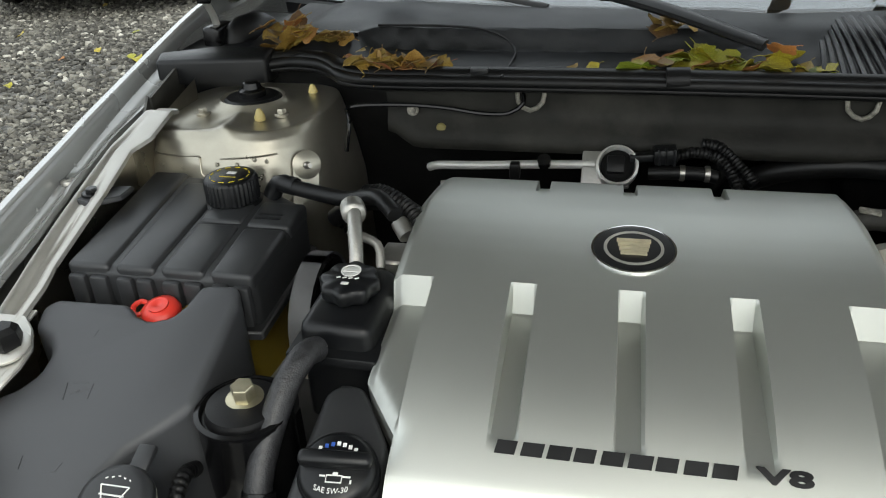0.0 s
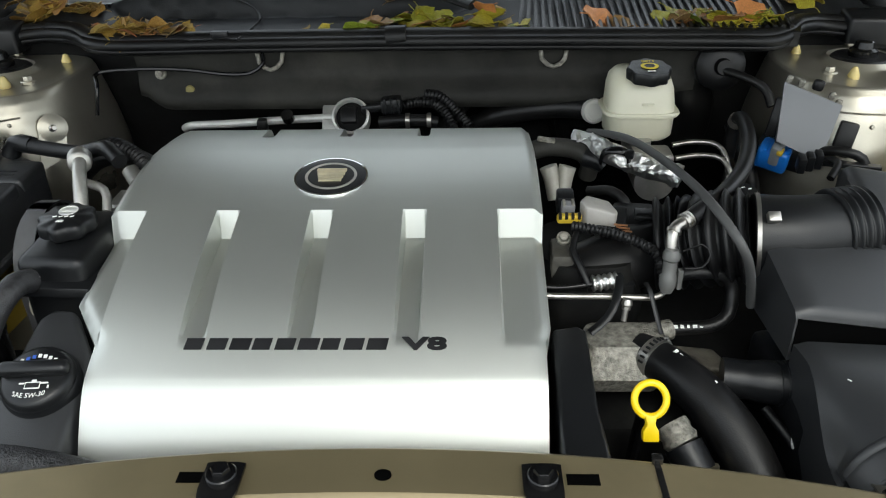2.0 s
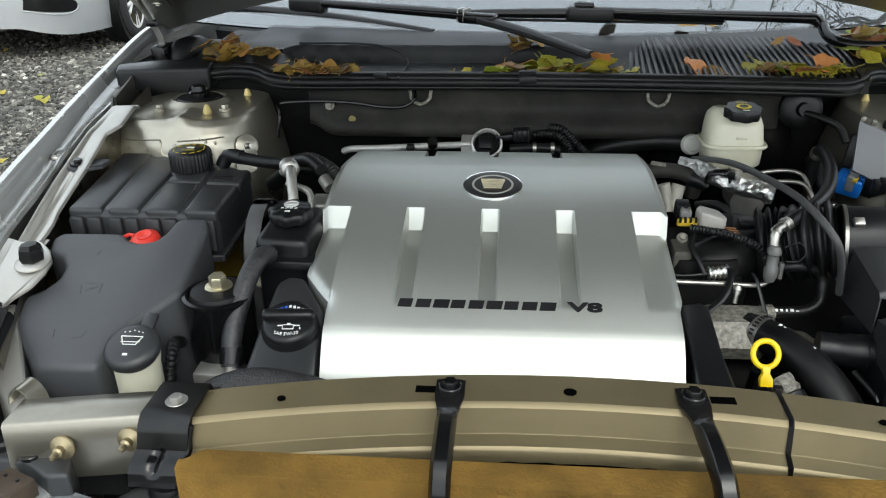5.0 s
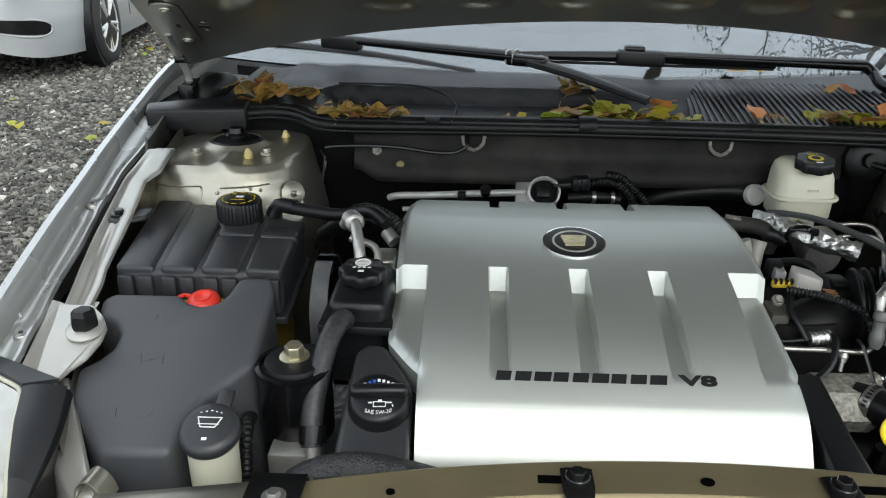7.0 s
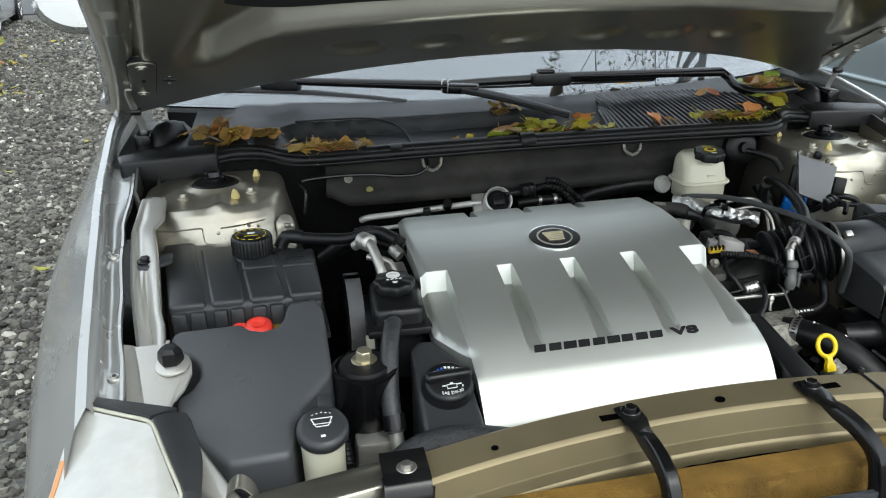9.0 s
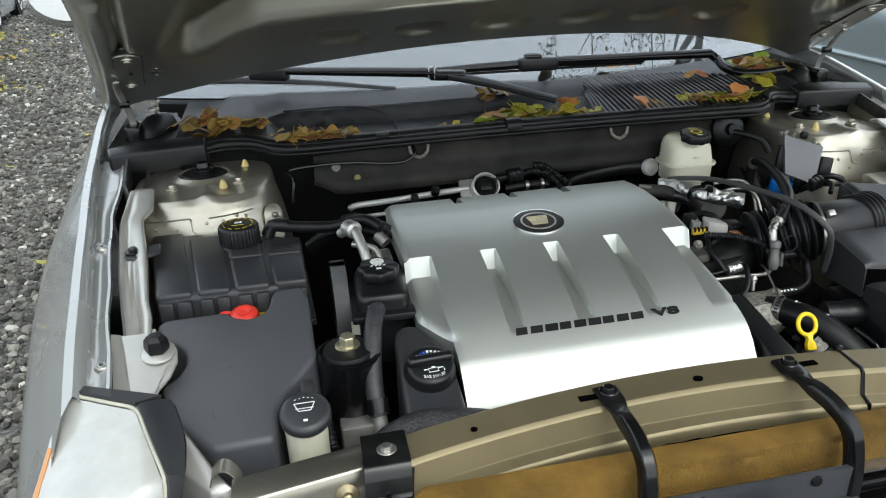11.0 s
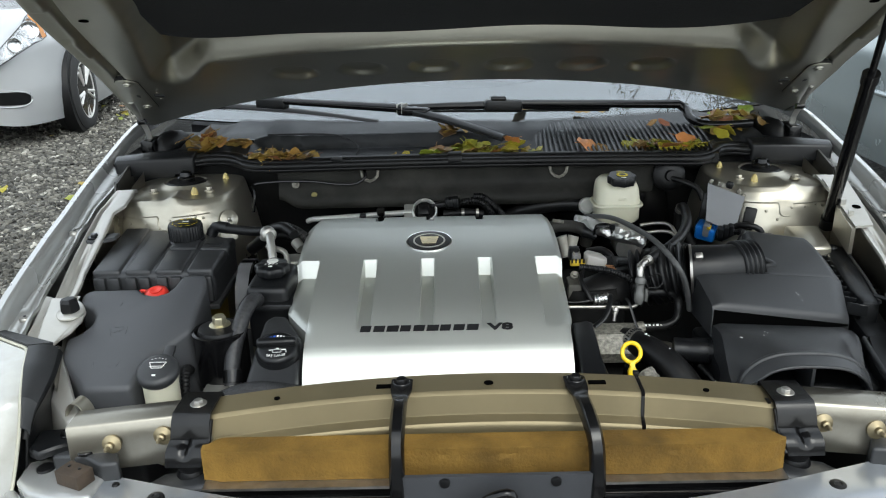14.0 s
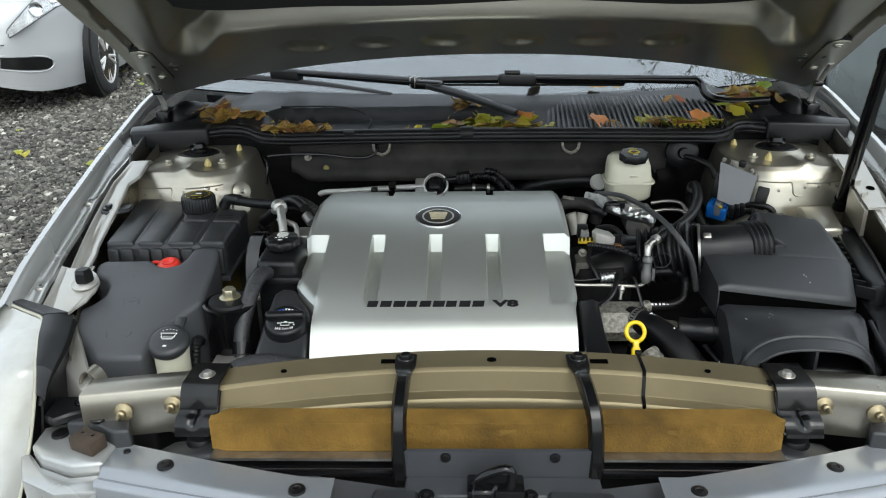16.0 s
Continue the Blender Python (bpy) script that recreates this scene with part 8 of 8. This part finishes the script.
# piles: centre, spread, kind, count
for cx, cy, sx2, sy2, kind, n in ((-0.63, 1.085, 0.040, 0.012, "br", 5), (-0.55, 1.030, 0.06, 0.012, "br", 14), (-0.47, 0.975, 0.012, 0.012, "br", 3), (-0.405, 0.940, 0.055, 0.018, "br", 22),
                                 (-0.16, 0.930, 0.018, 0.005, "yg", 3), (-0.08, 0.935, 0.020, 0.010, "yg", 5), (-0.04, 1.055, 0.03, 0.010, "br", 4), (-0.01, 0.985, 0.03, 0.022, "yg", 9), (0.035, 0.960, 0.04, 0.022, "yg", 9), (0.10, 0.950, 0.035, 0.015, "yg", 6), (0.09, 1.00, 0.035, 0.015, "br", 3),
                                 (0.275, 0.945, 0.010, 0.008, "br", 1), (0.36, 0.965, 0.025, 0.015, "yg", 6), (0.42, 0.940, 0.035, 0.020, "yg", 10), (0.475, 0.965, 0.03, 0.020, "yg", 7), (0.50, 0.945, 0.02, 0.02, "br", 3),
                                 (0.55, 1.03, 0.025, 0.025, "yg", 4), (0.45, 1.09, 0.035, 0.006, "br", 2), (0.60, 1.11, 0.03, 0.03, "br", 9), (0.64, 1.14, 0.03, 0.03, "yg", 7), (0.66, 1.18, 0.03, 0.03, "br", 9), (0.66, 1.22, 0.03, 0.02, "yg", 5)):
    for i in range(n if n < 4 else int(n * 1.6)):
        lx = cx + rl.gauss(0, 0.7) * sx2
        leaf(lx, max(cy + rl.gauss(0, 0.6) * sy2, cowl_front(lx) + 0.020), kind, rl.uniform(0.028, 0.050) * (0.5 if n == 3 else 1), 0.003 * (i % 4), 34)
for x, y, z, k in ((0.125, 1.19, 0.030, "br"), (0.275, 1.185, 0.030, "br"), (0.315, 1.190, 0.026, "br")):
    leaf(x, y, k, 0.042, z - 0.01, 20)
# a few leaves that have turned orange
ORANGE_LEAF = leaf_mesh(33)
ORANGE_LEAF.materials.append(LEAFO)
for x, y, dz, size in ((0.247, 0.955, 0.004, 0.062), (0.085, 0.955, 0.020, 0.044), (0.455, 0.955, 0.014, 0.046), (0.60, 1.19, 0.004, 0.042)):
    ob = new("leaf", ORANGE_LEAF)
    ob.matrix_world = pose(x, y, cowl_h(x, y) + 0.012 + dz, 28, rl.uniform(-15, 15), rl.uniform(0, 360)) @ Matrix.Scale(size, 4)
    tagged(ob, "single orange autumn leaf curled on the black cowl", "leaf", "fallen leaves on the cowl")

# ---- other cars in the yard ----


def sub(name, bm, material, parent, label="", smooth=45):
    """A part built in its thing's own axes."""
    ob = part(name, bm, material, None, label, smooth)
    ob.parent = parent
    return ob


def wheel(parent, x, y, side, paint=None):
    m = pose(x, y, 0.325, 0, 90 * side, 0)
    w = sub("wheel", lathe([(0.215, -0.10), (0.29, -0.105), (0.322, -0.08), (0.325, 0.0), (0.322, 0.08), (0.29, 0.105), (0.235, 0.105), (0.225, 0.09), (0.215, 0.0)], m, 48), TYRE, parent, "black tyre")
    sub("rim", lathe([(0.228, 0.095), (0.222, 0.102), (0.212, 0.09), (0.205, 0.03), (0.10, -0.02), (0, -0.02)], m, 48), GLOSSBLK, w)
    for k in range(5):
        for d in (-0.09, 0.09):
            a = 2 * math.pi * k / 5 + d
            p0 = m @ Vector((0.05 * math.cos(a), 0.05 * math.sin(a), 0.075))
            p1 = m @ Vector((0.214 * math.cos(a + d * 0.6), 0.214 * math.sin(a + d * 0.6), 0.085))
            sub("spoke", tube([p0, p1], 0.027, 8, 0.2, flat=0.6), PALEMETAL, w)
    sub("rim_edge", lathe([(0.205, 0.09), (0.222, 0.102), (0.232, 0.100), (0.230, 0.09)], m, 48), PALEMETAL, w)
    sub("hub", lathe([(0, 0.09), (0.035, 0.088), (0.055, 0.07), (0.055, 0.0)], m, 20), PALEMETAL, w)


def sedan(label, paint, at, yaw, molding=False, ext=0.0, size=1.0):
    """A parked sedan, nose towards -y in its own axes."""
    c = thing("parked_car", label, "car")
    c.matrix_world = pose(*at, 0, 0, yaw) @ Matrix.Scale(size, 4)
    st = [(0.0, 0.42, 0.66, 0.70, 0.24), (0.05, 0.56, 0.745, 0.79, 0.20), (0.16, 0.69, 0.83, 0.88, 0.17), (0.40, 0.81, 0.915, 0.97, 0.16), (0.8, 0.875, 0.955, 1.02, 0.15), (1.25, 0.89, 0.965, 1.04, 0.15), (1.6, 0.89, 0.965, 1.04, 0.15), (2.6, 0.895, 0.965, 1.02, 0.15), (3.6, 0.89, 0.965, 1.02, 0.15), (4.3, 0.86, 0.94, 1.0, 0.20), (4.62, 0.76, 0.85, 0.92, 0.28)]

    def sec(y):
        for i in range(len(st) - 1):
            a, d = st[i], st[i + 1]
            if y <= d[0]:
                h = d[0] - a[0]
                t = max(0, (y - a[0]) / h)
                e, g = st[max(i - 1, 0)], st[min(i + 2, len(st) - 1)]
                out = []
                for j in range(1, 5):
                    m0 = (d[j] - e[j]) / max(d[0] - e[0], 1e-6) * h if i else (d[j] - a[j]) * 1.3
                    m1 = (g[j] - a[j]) / (g[0] - a[0]) * h
                    out.append((2 * t ** 3 - 3 * t * t + 1) * a[j] + (t ** 3 - 2 * t * t + t) * m0 + (3 * t * t - 2 * t ** 3) * d[j] + (t ** 3 - t * t) * m1)
                return out
        return list(st[-1][1:])

    def side_point(s, y, k):
        """A place on the body's flank: k runs from the sill up over the shoulder."""
        w, hs, hc, zl = sec(y)
        half = [(w - 0.04, zl), (w - 0.015, zl + 0.10), (w + 0.004, 0.42), (w, 0.52), (w - 0.004, hs - 0.16), (w - 0.03, hs - 0.05), (w - 0.08, hs), (w * 0.72, hs + (hc - hs) * 0.6), (w * 0.36, hc - 0.008), (0, hc)]
        i = min(int(k), 8)
        t = k - i
        return Vector((s * (half[i][0] + (half[i + 1][0] - half[i][0]) * t), y, half[i][1] + (half[i + 1][1] - half[i][1]) * t))

    def hull(u, v):
        y = 4.62 * (0.4 * u + 0.6 * u ** 1.6)
        w, hs, hc, zl = sec(y)
        half = [(w - 0.04, zl), (w - 0.015, zl + 0.10), (w + 0.004, 0.42), (w, 0.52), (w - 0.004, hs - 0.16), (w - 0.03, hs - 0.05), (w - 0.08, hs), (w * 0.72, hs + (hc - hs) * 0.6), (w * 0.36, hc - 0.008), (0, hc)]
        prof = [(-x, z) for x, z in half] + [(x, z) for x, z in half[::-1][1:]]
        k = v * (len(prof) - 1)
        i = min(int(k), len(prof) - 2)
        t = k - i
        x, z = prof[i][0] + (prof[i + 1][0] - prof[i][0]) * t, prof[i][1] + (prof[i + 1][1] - prof[i][1]) * t
        return (x, y + ext * ease(2.3, 3.2, y), z)
    b_ = sheet(110, 72, hull)
    ring0 = [v for v in b_.verts if abs(v.co.y) < 1e-6]
    ring0.sort(key=lambda v: math.atan2(v.co.z - 0.42, v.co.x))
    b_.faces.new(ring0)
    body = sub("body", b_, paint, c, smooth=70)
    sub("under", box((0, 2.4, 0.36), (1.30, 3.8, 0.30)), RUBBER, c)

    def cab(u, v):
        y = 1.45 + (2.65 + ext) * u
        h = lerp_table([(0, 0.95), (0.28, 1.33), (0.42, 1.42), (0.68, 1.41), (0.82, 1.33), (1, 1.0)], u)
        w = 0.84 - 0.02 * abs(2 * u - 1)
        a = v * math.pi
        x = -math.cos(a)
        return (w * (1 if x > 0 else -1) * abs(x) ** 0.42 * (1 - 0.16 * math.sin(a)), y, 0.92 + (h - 0.92) * math.sin(a) ** 0.5)
    sub("cabin_glass", sheet(40, 24, cab), mat("dark_tinted_glass", (0.012, 0.014, 0.015), 0.06, 0, 0.1, 3, coat=0.5), c, "dark window glass", smooth=60)
    sub("roof", sheet(14, 10, lambda u, v: ((v - 0.5) * 1.22, 2.25 + (1.1 + ext) * u, 1.425 + 0.02 * math.cos((v - 0.5) * 3)), 0.03), paint, c, smooth=60)
    for s in (-1, 1):
        for wy in (0.90, 3.72 + ext):
            sub("wheel_arch", lathe([(0, 0), (0.372, 0), (0.372, -0.10)], pose(s * (sec(min(wy, 3.6))[0] + 0.007), wy, 0.335, 0, 90 * s, 0), 40), RUBBER, c, "dark wheel arch")
        wheel(c, s * 0.815, 0.90, s)
        wheel(c, s * 0.815, 3.72 + ext, s)
        # headlamp
        def lampf(u, v, s=s, o=0.036):
            y = 0.030 + 0.40 * u
            k0, k1 = 3.95 + 0.12 * u, 4.45 + 1.75 * u ** 0.9
            p = side_point(s, y, k0 + (k1 - k0) * v)
            return p + Vector((s * o * 0.9, -o * 0.9, o * 0.6))
        hl_ = sub("headlamp", sheet(18, 8, lampf, 0.004), glass_mat("clear_lens", (0.95, 0.95, 0.95), 0.0, 1.22), c, "clear headlamp")
        hl_.visible_shadow = False
        sub("reflector", sheet(12, 6, lambda u, v, s=s: lampf(u, v, s, 0.020), 0.003), mat("lamp_bowl", (0.62, 0.63, 0.635), 0.25, 0.8, 0.25, 14), hl_)
        sub("lamp_edge", tube([lampf(u, v, s, 0.036) for u, v in ((0, 0), (0.33, 0), (0.66, 0), (1, 0), (1, 0.5), (1, 1), (0.66, 1), (0.33, 1), (0, 1), (0, 0.5))], 0.0035, 6, 0.05, closed=True), GREYBLK, hl_)
        for u, r_ in ((0.34, 0.050), (0.70, 0.062)):
            p = Vector(lampf(u, 0.5, s, 0.024))
            sub("lamp_ring", lathe([(r_ * 0.7, 0.002), (r_ * 0.92, 0.006), (r_, 0.012), (r_ * 1.06, 0.006), (r_ * 1.0, 0.0)], Matrix.Translation(p) @ pose(0, 0, 0, 80, 0, s * 38), 24), CHROME, hl_)
        sub("turn_signal", sheet(3, 6, lambda u, v, s=s: lampf(0.88 + 0.11 * u, v, s, 0.038), 0.003), ORANGEP, hl_)
        # lower side intake with pale surround
        sub("fog_intake", sheet(10, 4, lambda u, v, s=s: side_point(s, 0.004 + 0.20 * u, 1.35 + 0.05 * u + v * (0.85 - 0.35 * u)) + Vector((s * 0.003, -0.006, 0)), 0.004), RUBBER, c, "dark mesh intake")
        sub("fog_edge", tube([side_point(s, y, k) + Vector((s * 0.002, -0.004, 0)) for y, k in ((0.004, 1.25), (0.08, 1.25), (0.16, 1.32), (0.215, 1.55), (0.20, 1.85), (0.12, 2.1), (0.004, 2.3))], 0.006, 8, 0.04), paint, c, smooth=60)
        mir = sub("mirror", lathe([(0, 0), (0.05, 0.004), (0.085, 0.03), (0.09, 0.07), (0.075, 0.10), (0, 0.11)], pose(s * 0.99, 1.76, 1.02, 75, 0, -s * 8) @ Matrix.Diagonal((1.3, 0.85, 1, 1)), 24), paint, c, smooth=60)
        sub("mirror_base", box((s * 0.985, 1.80, 0.945), (0.22, 0.10, 0.03), (0, 0, 0), 0.01), RUBBER, mir)
        sub("hood_seam", tube([(s * (sec(y)[0] - 0.075), y, sec(y)[1] + 0.004) for y in (0.35, 0.6, 0.9, 1.2, 1.55)], 0.003, 5, 0.1), INK, c)
        sub("door_seam", tube([(s * (sec(1.62)[0] + 0.002), 1.62, 0.30), (s * (sec(1.62)[0] + 0.002), 1.62, 0.72), (s * (sec(1.6)[0] - 0.03), 1.56, 0.83)], 0.003, 5, 0.2), INK, c)
        if molding:
            sub("side_molding", tube([(s * (sec(y)[0] + 0.006), y, 0.575) for y in (1.32, 1.8, 2.4, 3.0, 3.35)], 0.016, 8, 0.2, flat=1.0), paint, c, "pale body-side molding", smooth=60)
            for k in range(4):
                sub("badge_bar", box((s * (sec(1.4)[0] + 0.004), 1.38 + 0.045 * k, 0.655), (0.006, 0.03, 0.026)), CHROME, c, "small chrome badge bar", smooth=0)
    sub("lower_grille", box((0, 0.004, 0.335), (0.40, 0.02, 0.10), bevel=0.006), RUBBER, c)
    gr = sub("grille", box((0, 0.012, 0.555), (0.46, 0.05, 0.085), bevel=0.015), RUBBER, c)
    for k in range(4):
        sub("grille_bar", box((0, -0.012, 0.528 + 0.018 * k), (0.44, 0.008, 0.004), bevel=0.001), CHROME, gr)
    return c


sedan("white pearl sedan parked on the gravel beside the yard", WHITECAR, (-4.33, 5.47, 0), 9, size=1.14)
sedan("white pearl sedan parked further back on the gravel", WHITECAR, (-5.45, 12.0, 0), 9)
sedan("pale silver-green sedan parked alongside with a body molding", BLUECAR, (3.31, 0.80, 0), -2.5, True, 1.0)

# ---- bare tree behind the cars ----
rt = random.Random(8)
tree = thing("tree", "half-bare autumn tree with thin branches and few leaves", "tree", (6.0, 7.4, 0))
tb = bmesh.new()
tips = []


def grow(p, d, length, r, depth):
    pts_ = [p]
    q, dd = p.copy(), d.copy()
    for k in range(4):
        dd = (dd + Vector((rt.uniform(-0.22, 0.22), rt.uniform(-0.22, 0.22), rt.uniform(-0.08, 0.16)))).normalized()
        q = q + dd * length / 4
        pts_.append(q.copy())
    tube(pts_, lambda t: r * (1 - 0.45 * t), 6 if depth < 3 else 4, 0.4, bm=tb)
    if depth >= 5:
        tips.append(q)
        return
    for k in range(3 if depth < 4 else 2):
        nd = (dd + Vector((rt.uniform(-0.9, 0.9), rt.uniform(-0.9, 0.9), rt.uniform(-0.35, 0.5)))).normalized()
        grow(pts_[rt.choice((2, 3, 4))], nd, length * rt.uniform(0.6, 0.8), r * 0.56, depth + 1)


grow(Vector((6.0, 7.4, -0.05)), Vector((-0.22, -0.26, 1)), 4.4, 0.17, 0)
part("trunk", tb, BARK, tree, "bare brown trunk and branches", smooth=60)
cb = bmesh.new()
for tpt in tips:
    for k in range(22):
        o = tpt + Vector((rt.gauss(0, 0.16), rt.gauss(0, 0.16), rt.gauss(0, 0.16)))
        a = Vector((rt.uniform(-1, 1), rt.uniform(-1, 1), rt.uniform(-1, 1))).normalized() * 0.055
        c_ = a.cross(Vector((rt.uniform(-1, 1), rt.uniform(-1, 1), 1))).normalized() * 0.022
        cb.faces.new([cb.verts.new(o + w) for w in (-a, c_, a, -c_)])
part("crown", cb, leaf_mat("dull_green_foliage", [(0.0, (0.06, 0.08, 0.02)), (1.0, (0.12, 0.12, 0.03))]), tree, "sparse dull leaves", smooth=0)
rg = random.Random(4)
for k in range(26):
    ob = new("leaf", rg.choice(LEAVES["yg"]))
    ob.matrix_world = pose(rg.uniform(-4.5, -1.2), rg.uniform(1.2, 6.5), 0.03, rg.uniform(-20, 20), rg.uniform(-20, 20), rg.uniform(0, 360)) @ Matrix.Scale(rg.uniform(0.05, 0.08), 4)
    tagged(ob, "small yellow autumn leaf lying on the gravel", "leaf", "fallen leaves on the gravel")
for cx, cy, r_, n in ((-3.85, 9.6, 0.35, 40), (-3.35, 7.6, 0.30, 26), (-2.4, 4.6, 0.20, 7), (-4.4, 11.5, 0.5, 40)):
    for k in range(n):
        ob = new("leaf", rg.choice(LEAVES["yg"]))
        ob.matrix_world = pose(cx + rg.gauss(0, r_), cy + rg.gauss(0, r_), 0.035, rg.uniform(-20, 20), rg.uniform(-20, 20), rg.uniform(0, 360)) @ Matrix.Scale(rg.uniform(0.05, 0.09), 4)
        tagged(ob, "small yellow autumn leaf lying on the gravel", "leaf", "fallen leaves on the gravel")
